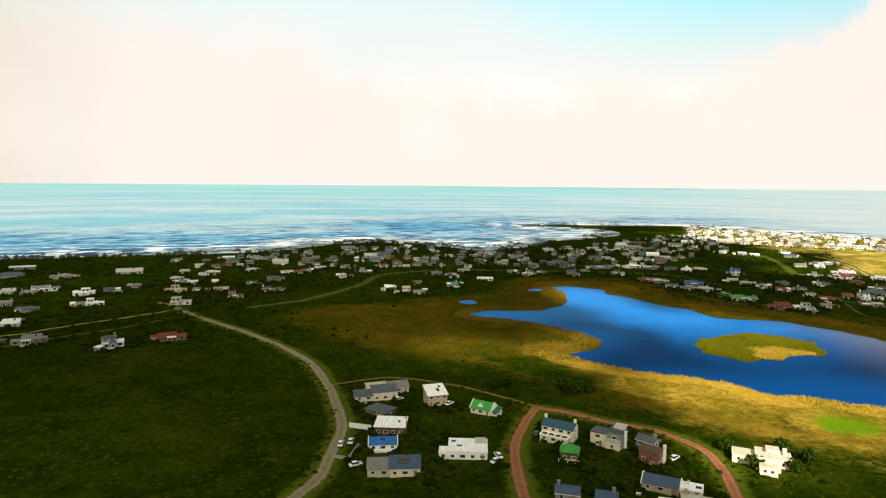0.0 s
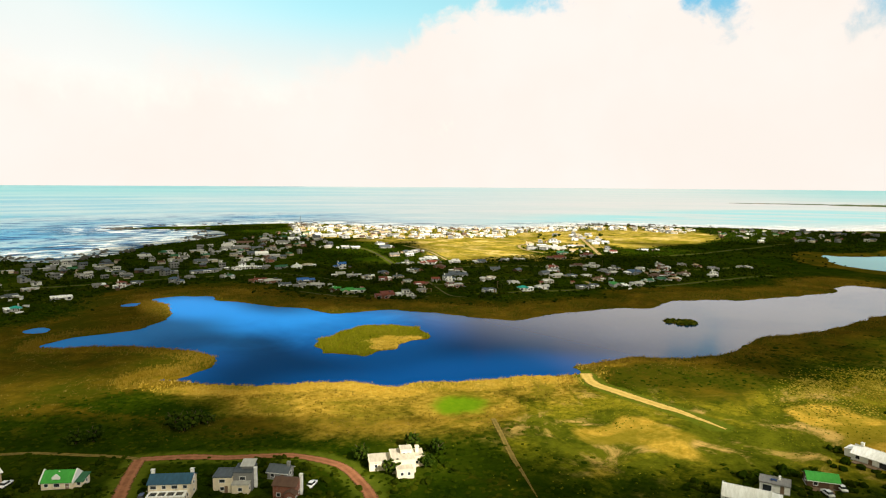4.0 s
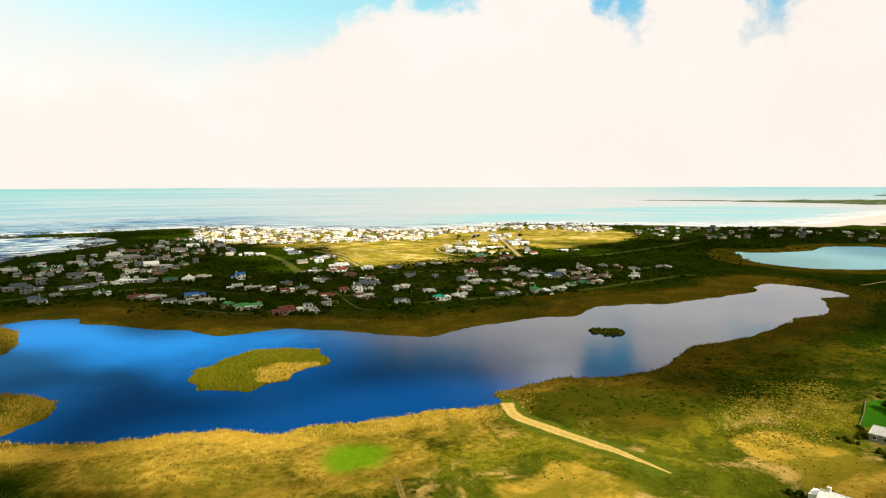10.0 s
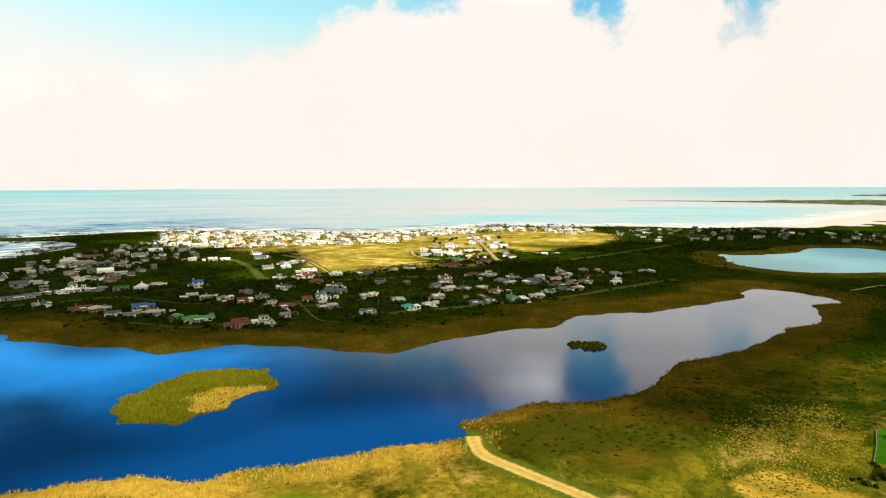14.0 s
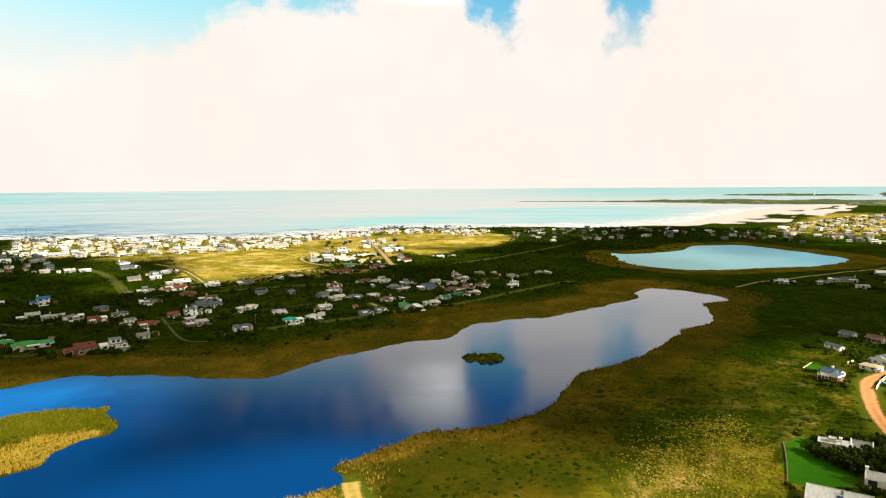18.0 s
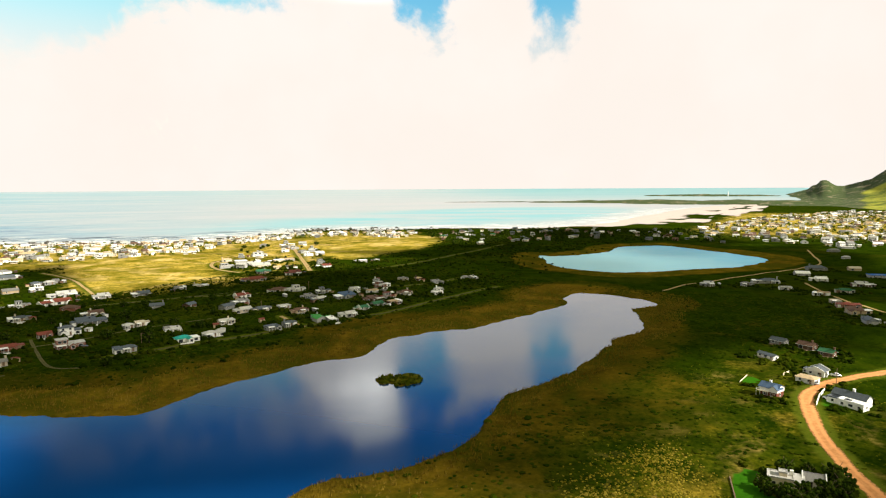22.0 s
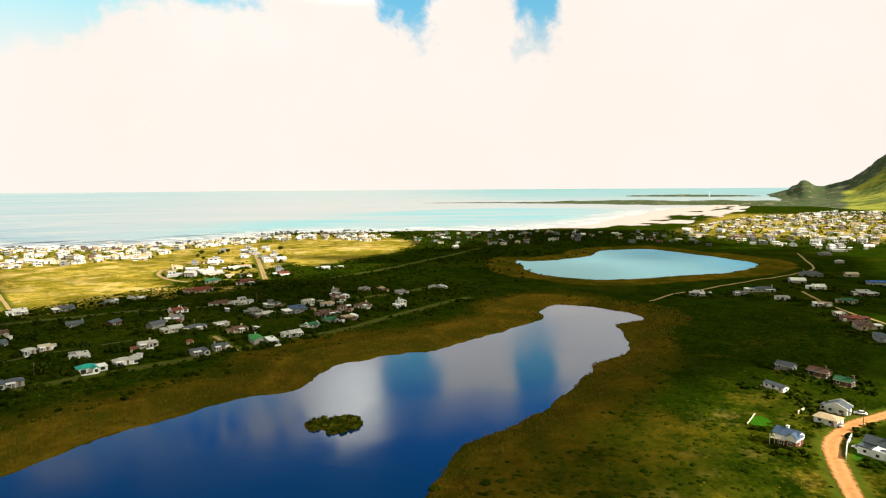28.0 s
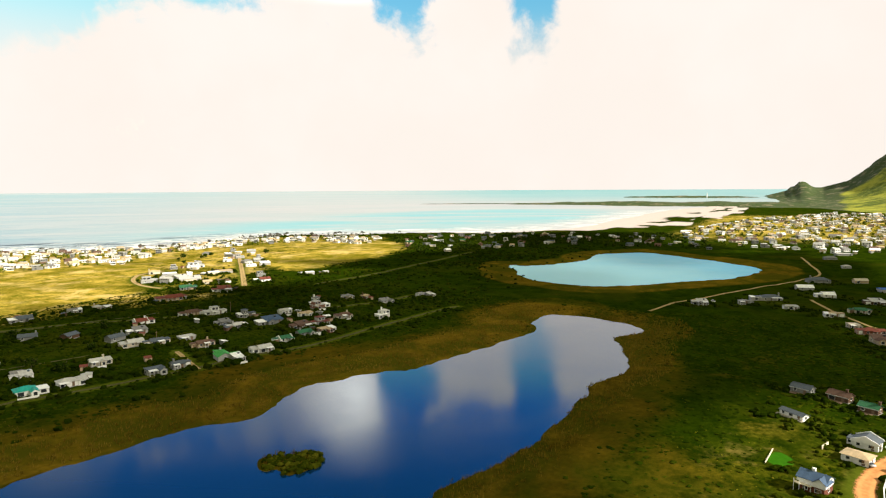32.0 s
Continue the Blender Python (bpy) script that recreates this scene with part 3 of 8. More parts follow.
GOLD_MEADOW = [(149, 195), (193, 209), (258, 174), (313, 138), (284, 104), (222, 86), (183, 130), (143, 161)]
VILLAGE_WEST = [(-307, 688), (-175, 768), (-90, 839), (92, 782), (237, 920), (464, 1145), (369, 810), (198, 651), (18, 629), (-144, 648), (-250, 608)]
VILLAGE_COAST = [(492, 1284), (530, 1260), (608, 1149), (698, 1058), (828, 994), (935, 966), (1067, 884), (1107, 753), (988, 698), (968, 804), (838, 864), (732, 849), (655, 790), (562, 838), (497, 874), (441, 921), (397, 991)]
VILLAGE_MID = [(737, 804), (863, 784), (719, 631), (600, 551), (548, 582), (602, 669)]
VILLAGE_NORTH = [(1081, 725), (1223, 633), (1314, 502), (1385, 275), (1118, 227), (1118, 436), (902, 551)]
VILLAGE_EAST = [(1443, 323), (2021, 232), (2442, 26), (2470, -276), (1258, -67), (1112, 99), (1208, 245)]
VILLAGE_NEAR = [(308, 619), (380, 546), (461, 514), (411, 432), (335, 411), (286, 433), (256, 489)]

LAWN_SMALL = [(424, 136), (435, 134), (430, 129), (422, 131)]
LAWN_ROAD = [(415, 106), (423, 104), (424, 96), (410, 92), (405, 106)]


LAGOON_LINE = curve_through(SHORE_SOUTH + SHORE_NORTH, 4.0, True)
ISLAND_LINE = curve_through(ISLAND, 3.0, True)
ISLET_LINE = curve_through(ISLET, 2.0, True)
FAR_LINE = curve_through(FAR_LAGOON, 12.0, True)
POND_LINE, POND_SMALL_LINE = curve_through(POND, 2.0, True), curve_through(POND_SMALL, 2.0, True)
SEA_LINE = np.array([tuple(p) for p in curve_through(COAST, 14.0)] + [(3500, 620), (5000, 560), (5000, 5000), (-5000, 5000), (-5000, 300), (-1200, 520)])
HOME = np.array((100.0, 60.0))      # middle of the flight


def wetness(x, y):
    """Distance into water: positive in lagoons and sea, negative on land."""
    wobble = (rough_field(x, y, 11.0, 4) - 0.5) * 9.0
    lagoon = np.minimum(inside_by(x, y, LAGOON_LINE), -np.maximum(inside_by(x, y, ISLAND_LINE), inside_by(x, y, ISLET_LINE)))
    pools = np.maximum(inside_by(x, y, POND_LINE), inside_by(x, y, POND_SMALL_LINE))
    sea = inside_by(x, y, SEA_LINE) + (rough_field(x, y, 60.0) - 0.5) * 30
    return np.maximum(np.maximum(np.maximum(lagoon, pools) + wobble * 0.6, inside_by(x, y, FAR_LINE) + wobble), sea), lagoon, sea


def steps(*spans):
    out = []
    for a, b, s in spans:
        out += list(np.arange(a, b, s))
    return np.array(out + [spans[-1][1]])


def widening(a, b, k):
    return list(a + (b - a) * (np.arange(k) / k) ** 2.2)


XS = np.array(sorted(widening(-420, -4950, 22) + list(steps((-412, -150, 8.0), (-150, 650, 2.5), (650, 1300, 7.0))) + widening(1310, 4950, 34)))
YS = np.array(sorted(widening(40, -4950, 20) + list(steps((60, 560, 2.5), (560, 1400, 8.0))) + widening(1410, 4950, 24)))
GX, GY = np.meshgrid(XS, YS)
WET, LAG, SEAD = wetness(GX, GY)
land = -WET
hummock = rough_field(GX, GY, 40.0, 4) - 0.5
GZ = np.where(WET > 0, -0.12 * np.minimum(WET, 12) - 0.03, 0.35 * ease(land, 0, 3) + 0.55 * ease(land, 3, 30) + 0.6 * ease(land, 25, 120))
GZ = GZ + ease(land, 4, 60) * hummock * 1.4 + ease(land, 2, 12) * (rough_field(GX, GY, 9.0, 2) - 0.5) * 0.7
GZ = np.where((WET <= 0) & (GZ < 0.1), 0.1 + 0.0 * GZ, GZ)


def ground_at(x, y):
    """Height of the ground at places."""
    x, y = np.asarray(x, float), np.asarray(y, float)
    i, j = np.clip(np.searchsorted(XS, x) - 1, 0, len(XS) - 2), np.clip(np.searchsorted(YS, y) - 1, 0, len(YS) - 2)
    a, b = (x - XS[i]) / (XS[i + 1] - XS[i]), (y - YS[j]) / (YS[j + 1] - YS[j])
    return (GZ[j, i] * (1 - a) + GZ[j, i + 1] * a) * (1 - b) + (GZ[j + 1, i] * (1 - a) + GZ[j + 1, i + 1] * a) * b


def field_at(values, x, y):
    i, j = np.clip(np.searchsorted(XS, x) - 1, 0, len(XS) - 2), np.clip(np.searchsorted(YS, y) - 1, 0, len(YS) - 2)
    return values[j, i]


# land covers
def zone(points, soft):
    return ease(inside_by(GX, GY, curve_through(points, 10.0, True)), -soft, soft)


shore_gap = -np.minimum(LAG, 0)                     # metres from the lagoon, on land
in_island = np.maximum(inside_by(GX, GY, ISLAND_LINE), inside_by(GX, GY, ISLET_LINE)) > -1
far_gap = -inside_by(GX, GY, FAR_LINE)
north_side = ease(GY - (420 - 0.36 * GX), -30, 30) * ease(GX, 60, 140)
reed_width = 9 + 12 * rough_field(GX, GY, 60.0) + 16 * north_side + 10 * ease(GX, 400, 560)
REED_SHARE = ease(reed_width - shore_gap, -5, 5) * (shore_gap > 0)
south_east = ease(GX, 235, 300) * ease(275 - GY, -10, 25)
REED_SHARE = REED_SHARE * (1 - 0.55 * south_east)
DRY_BANK = ease(250 - GX, 0, 60) * ease(315 - GY, -10, 20)
REED_SHARE = np.maximum(REED_SHARE, ease(30 + 14 * rough_field(GX, GY, 70.0) - far_gap, -8, 8) * (far_gap > 0) * 0.9)
inland = ease(GX, 250, 340) * ease(260 - GY, -10, 40)            # the drier bank east of the path
MARSH = np.maximum(zone(MARSH_WEST, 22), ease(38 + 34 * rough_field(GX, GY, 90.0) - 26 * inland - shore_gap, -18, 18) * (1 - 0.2 * north_side))
MARSH = np.maximum(MARSH, 0.95 * in_island)
MEADOW = np.maximum(zone(GOLD_MEADOW, 30), 0.36 * ease(170 - np.hypot((GX - 300) * 0.9, (GY - 130) * 2.2), -60, 60) * (1 - ease(GX - 350, -20, 30) * ease(GY - 158, -8, 14)))
STRAW = zone(STRAW_BANK, 18) * 0.66
STRAW = np.maximum(STRAW, 0.6 * ease(24 - np.hypot(GX - 149, GY - 222), -8, 8))
MARSH = MARSH * (1 - 0.85 * np.clip(np.maximum(np.maximum(STRAW, MEADOW * 1.3), DRY_BANK * (shore_gap < 40)), 0, 1))
MARSH = np.maximum(MARSH, 0.60 * zone(OLIVE_FLAT, 16))
MARSH = np.maximum(MARSH, 0.52 * ease(58 - np.hypot(GX - 382, GY - 188), -20, 20))
STRAW = np.maximum(STRAW, REED_SHARE * DRY_BANK)
STRAW = np.maximum(STRAW, MEADOW * ease(rough_field(GX + 90, GY, 34.0, 3), 0.60, 0.72) * 0.9)
DUNE = np.maximum(np.maximum(zone(DUNE_FIELD, 30), zone(DUNE_EAST, 30)), 0.66 * zone(DUNE_BACK, 30))
DUNE = np.maximum(DUNE, 0.74 * ease(GX, 1150, 1450) * ease(330 - GY, -40, 60) * ease(2350 - GX, 0, 250))
DUNE = np.maximum(DUNE, np.maximum(0.62 * zone(VILLAGE_COAST, 25), 0.55 * zone(VILLAGE_MID, 20)))
LAWN_SHARE = np.maximum(np.maximum(zone(LIME, 15) * 0.80, zone(LAWN, 1.5)), np.maximum(zone(LAWN_SMALL, 1.5), zone(LAWN_ROAD, 1.5)))
sea_gap = -SEAD
BEACH = ease(16 - sea_gap, -6, 6) * ease(GX, 420, 520)
DUNE_GRASS = ease(sea_gap, 45, 130) * ease(rough_field(GX + 40, GY, 60.0, 4), 0.44, 0.62)
SAND_SHARE = np.maximum((1 - 0.8 * DUNE_GRASS) * ease(inside_by(GX, GY, curve_through(SAND, 10.0, True)) + (rough_field(GX, GY, 120.0, 5) - 0.5) * 160, -16, 16), BEACH)
ground_mesh = mesh_fast("ground", np.stack([GX, GY, GZ], -1).reshape(-1, 3), grid_faces(len(YS), len(XS)), GROUND, True)


# ---- water ----
def flat_sheet(name, x0, y0, x1, y1, z, mat, step=20.0):
    xs, ys = np.linspace(x0, x1, max(2, int((x1 - x0) / step))), np.linspace(y0, y1, max(2, int((y1 - y0) / step)))
    gx, gy = np.meshgrid(xs, ys)
    return new(name, mesh_fast(name, np.stack([gx, gy, 0 * gx + z], -1).reshape(-1, 3), grid_faces(len(ys), len(xs)), mat, True))


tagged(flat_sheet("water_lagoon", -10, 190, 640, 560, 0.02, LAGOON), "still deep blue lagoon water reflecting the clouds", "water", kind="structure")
tagged(flat_sheet("water_far_lagoon", 740, 140, 1090, 430, 0.03, SHALLOW), "pale blue lagoon water beyond the reed belt", "water", kind="structure")

turn = np.radians(np.arange(-75, 126, 0.5))        # clockwise from +y
reach = np.concatenate([np.arange(600, 1500, 14.0), np.geomspace(1500, 4850, 90)])
RR, AA = np.meshgrid(reach, turn)
SX, SY = HOME[0] + RR * np.sin(AA), HOME[1] + RR * np.cos(AA)
# the far water rises to the true horizon
SZ = -0.12 + 62.0 * np.clip((RR - 2900) / 1950, 0, 1) ** 2
sea_mesh = mesh_fast("sea", np.stack([SX, SY, SZ], -1).reshape(-1, 3), grid_faces(len(turn), len(reach)), SEA, True)
off = inside_by(SX, SY, SEA_LINE)
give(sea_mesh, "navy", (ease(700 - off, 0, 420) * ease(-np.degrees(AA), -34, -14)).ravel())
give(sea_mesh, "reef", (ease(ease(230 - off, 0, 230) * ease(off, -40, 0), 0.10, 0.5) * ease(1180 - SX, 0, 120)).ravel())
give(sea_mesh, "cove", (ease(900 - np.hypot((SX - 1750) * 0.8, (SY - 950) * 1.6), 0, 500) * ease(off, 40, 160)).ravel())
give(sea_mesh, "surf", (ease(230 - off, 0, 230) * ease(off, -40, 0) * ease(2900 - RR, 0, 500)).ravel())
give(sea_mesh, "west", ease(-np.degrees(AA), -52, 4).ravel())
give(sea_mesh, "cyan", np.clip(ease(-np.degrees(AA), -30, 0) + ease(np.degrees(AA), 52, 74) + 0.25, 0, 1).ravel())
give(sea_mesh, "span", RR.ravel()), give(sea_mesh, "arc", (AA * 1400).ravel())
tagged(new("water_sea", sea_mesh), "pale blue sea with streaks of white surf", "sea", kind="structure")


# ---- roads and paths ----
WAYS = []


def road(name, points, width, mat, label, lift=0.06):
    line = curve_through(points, 3.0)
    ahead = np.gradient(line, axis=0)
    side = np.stack([-ahead[:, 1], ahead[:, 0]], -1) / np.hypot(*ahead.T)[:, None]
    wide = width / 2 * (0.92 + 0.2 * rough_field(line[:, 0], line[:, 1], 12.0))[:, None]
    if name.startswith("path"):
        wide = wide * np.clip((len(line) - np.arange(len(line))) / 9.0, 0.15, 1.0)[:, None]
    lanes = np.linspace(-1, 1, 7)
    v = []
    mid_z = ground_at(line[:, 0], line[:, 1])
    for a in lanes:
        p = line + side * wide * a
        z = np.maximum(ground_at(p[:, 0], p[:, 1]), mid_z) + lift * (1.2 - 0.5 * abs(a))
        v.append(np.column_stack([p, z]))
    v = np.stack(v, 1)
    k = len(line)
    me = mesh_fast(name, v.reshape(-1, 3), grid_faces(k, len(lanes)), mat, True)
    give(me, "across", np.tile(lanes, k))
    WAYS.append((line, width))
    return tagged(new(name, me), label, "road", kind="structure")


def build_ways():
    road("road_asphalt", ASPHALT_WAY, 5.0, ASPHALT, "worn grey asphalt road curving past the bush")
    road("road_red_dirt", RED_WAY, 4.5, RED_DIRT, "red dirt road between the front houses")
    road("road_track", TRACK_WAY, 2.3, TRODDEN, "narrow dirt track along the marsh edge")
    road("road_loop", LOOP_WAY, 4.2, RED_DIRT, "red dirt lane curving behind the houses")
    road("road_gravel", ORANGE_WAY, 6.0, ORANGE_DIRT, "wide orange gravel road bending between gardens")
    road("path_reeds", FOOT_PATH, 6.4, STRAW_WAY, "pale sandy footpath through the meadow to the water")
    road("path_trail", TRAIL, 2.4, TRODDEN, "faint trodden trail in the grass")
    for k, (p, w, m) in enumerate(((STREET_A, 3.0, LANE), (STREET_B, 3.4, LANE), (STREET_C, 3.0, SANDY), (STREET_D, 4.2, LANE), (STREET_E, 3.4, LANE), (STREET_F, 5.0, SANDY),
                                   (STREET_G, 6.0, SANDY), (STREET_H, 2.8, SANDY), (STREET_I, 3.6, LANE), (STREET_K, 2.6, SANDY), (STREET_L, 1.8, TRODDEN), (STREET_M, 2.6, LANE), (STREET_N, 2.4, LANE), (STREET_J, 2.8, SANDY), (LANE_A, 2.8, LANE), (LANE_B, 2.8, LANE), (LANE_C, 2.4, LANE), (LANE_D, 3.4, SANDY))):
        road("road_street_%d" % (k + 1), p, w, m, "narrow village street")


build_ways()
near_way = np.full(GX.shape, 1e9)
near_lane = near_way.copy()
for line, width in WAYS:
    gap_m = line_by(GX, GY, line[::2]) - width / 2
    near_way = np.minimum(near_way, gap_m)
    if width > 2.9 and width != 5.3:
        near_lane = np.minimum(near_lane, gap_m)
VERGE = ease(3.0 - near_lane, -2, 2) * 0.72
for attribute, values in (("reed", REED_SHARE * (1 - DRY_BANK)), ("marsh", MARSH), ("meadow", MEADOW), ("straw", STRAW), ("dune", DUNE), ("lawn", LAWN_SHARE), ("sand", SAND_SHARE), ("verge", VERGE)):
    give(ground_mesh, attribute, values)
tagged(new("ground", ground_mesh), "dark green fynbos ground with meadows, marsh and reed beds", "ground", kind="structure")


# ---- mountain, headlands, cloud ----
def mountain():
    """Ridge at the end of the bay: azimuths clockwise from +y with ridge heights."""
    az = np.radians(np.arange(84.5, 126, 0.14))
    crest = np.interp(np.degrees(az) + 0.8, (84.5, 87.0, 88.4, 89.1, 89.4, 89.7, 89.9, 90.1, 90.4, 90.7, 91.0, 91.5, 92.1, 93.2, 94.3, 95.6, 98, 102, 110, 126), (1, 14, 38, 52, 76, 80, 104, 110, 106, 88, 74, 68, 86, 112, 172, 255, 345, 440, 560, 520))
    depth = np.linspace(0, 1, 90)
    A, T = np.meshgrid(az, depth)
    base = np.interp(np.degrees(az), (84.5, 88, 92, 97, 126), (3500, 3150, 2500, 2150, 1900))
    r = base[None] + (4250 - base[None]) * T
    x, y = HOME[0] + r * np.sin(A), HOME[1] + r * np.cos(A)
    h = crest[None] * (0.16 * ease(T, 0, 0.45) + 0.84 * ease(T, 0.38, 1.0) ** 1.25)
    h = h + h * 0.55 * (rough_field(x, y, 420.0, 5) - 0.5) * (1 - T) + 0.34 * h * (rough_field(x, y, 110.0, 5) - 0.5) * ease(T, 0.1, 0.5)
    z = np.maximum(h, 0) - 1 + 2.5 * ease(T, 0, 0.03)
    me = mesh_fast("mountain", np.stack([x, y, z], -1).reshape(-1, 3), grid_faces(len(depth), len(az)), ROCK, True)
    give(me, "lit_foot", ease(0.72 - T, -0.2, 0.15) * ease(np.degrees(A), 90.5, 93.0))
    tagged(new("mountain", me), "rocky green mountain slope rising behind the bay", "mountain", kind="structure")


def headland(az0, az1, r, wide, tall, seed):
    az = np.radians(np.linspace(az0, az1, 90))
    across = np.linspace(-1, 1, 9)
    A, C = np.meshgrid(az, across)
    s = (A - az[0]) / (az[-1] - az[0])
    body = np.sin(np.pi * np.clip(s, 0.0, 1.0)) ** 0.4
    rr = r + C * wide * body * (0.6 + 0.8 * rough_field(A * 900 + seed, 0 * A, 20.0))
    x, y = HOME[0] + rr * np.sin(A), HOME[1] + rr * np.cos(A)
    lift = 62.0 * np.clip((rr - 2900) / 1950, 0, 1) ** 2
    z = lift - 0.8 + tall * body * (1 - C * C) * (0.35 + 1.0 * rough_field(x + seed, y, 70.0, 3))
    me = mesh_fast("headland", np.stack([x, y, z], -1).reshape(-1, 3), grid_faces(len(across), len(az)), ROCK, True)
    give(me, "lit_foot", 0.0 * A)
    tagged(new("headland", me), "low dark rocky spit reaching into the sea", "headland", kind="structure")


mountain()
headland(66.0, 96.0, 3250, 130, 15, 3)
headland(74.0, 91.0, 3120, 150, 16, 55)
headland(76.0, 86.5, 4050, 90, 9, 90)
headland(58.5, 70.0, 3300, 26, 4, 130)
headland(84.0, 98.0, 2950, 170, 6, 170)


def lighthouse():
    root = new("lighthouse")
    a, r = radians(82.6), 3950
    root.location = (HOME[0] + r * math.sin(a), HOME[1] + r * math.cos(a), 62.0 * ((r - 2900) / 1950) ** 2 + 3)
    bm = bmesh.new()
    bmesh.ops.create_cone(bm, segments=16, radius1=3.4, radius2=2.3, depth=22, cap_ends=True, matrix=Matrix.Translation((0, 0, 11)))
    part("tower", bm, TRIM, root)
    bm = bmesh.new()
    bmesh.ops.create_cone(bm, segments=16, radius1=3.0, radius2=3.0, depth=0.6, cap_ends=True, matrix=Matrix.Translation((0, 0, 22.3)))
    bmesh.ops.create_cone(bm, segments=12, radius1=1.8, radius2=1.8, depth=3, cap_ends=True, matrix=Matrix.Translation((0, 0, 24)))
    bmesh.ops.create_cone(bm, segments=12, radius1=2.2, radius2=0.2, depth=1.6, cap_ends=True, matrix=Matrix.Translation((0, 0, 26.3)))
    part("lantern", bm, TRIM, root, "white lantern room with gallery")
    tagged(root, "tiny white lighthouse on the far headland", "lighthouse")


def part(name, bm, mat, parent, label="", smooth=False):
    """Links a bmesh as one mesh object under a thing or a part."""
    me = bpy.data.meshes.new(name)
    bm.to_mesh(me)
    bm.free()
    me.materials.append(mat)
    if smooth:
        me.polygons.foreach_set("use_smooth", [True] * len(me.polygons))
    ob = new(name, me)
    ob.parent = parent
    return tagged(ob, label)


lighthouse()

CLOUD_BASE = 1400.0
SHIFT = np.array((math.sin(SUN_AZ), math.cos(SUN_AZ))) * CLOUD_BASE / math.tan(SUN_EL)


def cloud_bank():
    """An unseen broken cloud bank added behind the flight, gaps placed where sun should fall."""
    # two of the gaps lie over the bay to brighten its painted water
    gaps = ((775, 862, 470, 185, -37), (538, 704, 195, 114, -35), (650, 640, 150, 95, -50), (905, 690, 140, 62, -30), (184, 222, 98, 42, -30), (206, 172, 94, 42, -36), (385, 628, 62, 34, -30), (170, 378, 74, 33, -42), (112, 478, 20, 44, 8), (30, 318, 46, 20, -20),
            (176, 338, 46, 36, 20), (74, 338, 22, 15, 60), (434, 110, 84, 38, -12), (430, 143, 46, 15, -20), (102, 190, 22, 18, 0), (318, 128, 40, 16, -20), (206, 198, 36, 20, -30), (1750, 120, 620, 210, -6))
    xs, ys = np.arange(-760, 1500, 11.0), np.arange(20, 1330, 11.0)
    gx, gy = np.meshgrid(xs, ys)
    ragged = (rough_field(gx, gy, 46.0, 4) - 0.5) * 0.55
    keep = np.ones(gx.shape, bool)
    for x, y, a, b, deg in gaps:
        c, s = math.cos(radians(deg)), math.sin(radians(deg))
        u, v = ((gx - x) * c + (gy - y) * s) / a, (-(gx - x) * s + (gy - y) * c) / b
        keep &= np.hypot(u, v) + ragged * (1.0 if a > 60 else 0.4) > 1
    # extra cloud put here to shade the western end of the field
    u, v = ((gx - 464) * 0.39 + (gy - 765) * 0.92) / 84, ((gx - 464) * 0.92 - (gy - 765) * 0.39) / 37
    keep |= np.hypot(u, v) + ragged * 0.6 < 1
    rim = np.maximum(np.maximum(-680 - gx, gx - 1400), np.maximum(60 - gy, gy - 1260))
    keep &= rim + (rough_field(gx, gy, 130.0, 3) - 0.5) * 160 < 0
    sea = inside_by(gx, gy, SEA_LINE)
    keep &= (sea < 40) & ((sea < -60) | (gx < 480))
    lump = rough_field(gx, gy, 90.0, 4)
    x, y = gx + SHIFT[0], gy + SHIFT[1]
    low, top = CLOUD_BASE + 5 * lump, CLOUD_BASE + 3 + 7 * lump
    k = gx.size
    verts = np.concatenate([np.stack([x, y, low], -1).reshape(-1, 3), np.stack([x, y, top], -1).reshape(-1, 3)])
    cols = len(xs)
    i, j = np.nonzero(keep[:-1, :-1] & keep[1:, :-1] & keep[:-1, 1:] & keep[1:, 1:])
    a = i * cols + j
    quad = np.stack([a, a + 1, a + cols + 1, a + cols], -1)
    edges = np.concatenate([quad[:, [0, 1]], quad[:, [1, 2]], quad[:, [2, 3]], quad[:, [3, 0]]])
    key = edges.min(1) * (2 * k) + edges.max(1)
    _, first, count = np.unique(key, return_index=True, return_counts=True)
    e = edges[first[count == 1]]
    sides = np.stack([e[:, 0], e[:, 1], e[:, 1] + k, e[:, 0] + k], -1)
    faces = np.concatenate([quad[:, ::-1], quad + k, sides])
    tagged(new("cloud_bank", mesh_fast("cloud_bank", verts, faces, CLOUD, True)), "unseen broken white cloud bank added to cast shade over the village", "cloud", kind="structure")


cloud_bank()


# ---- houses ----
def box(bm, x0, y0, z0, x1, y1, z1):
    return bmesh.ops.create_cube(bm, size=1.0, matrix=Matrix.Translation(((x0 + x1) / 2, (y0 + y1) / 2, (z0 + z1) / 2)) @ Matrix.Diagonal((x1 - x0, y1 - y0, z1 - z0, 1)))


def slab(bm, pts, thick):
    """A plate over four corner points, thick downwards."""
    top = [bm.verts.new(p) for p in pts]
    low = [bm.verts.new((p[0], p[1], p[2] - thick)) for p in pts]
    bm.faces.new(top), bm.faces.new(low[::-1])
    for i in range(len(pts)):
        bm.faces.new((top[i], low[i], low[(i + 1) % len(pts)], top[(i + 1) % len(pts)]))


WINDOWS = {}


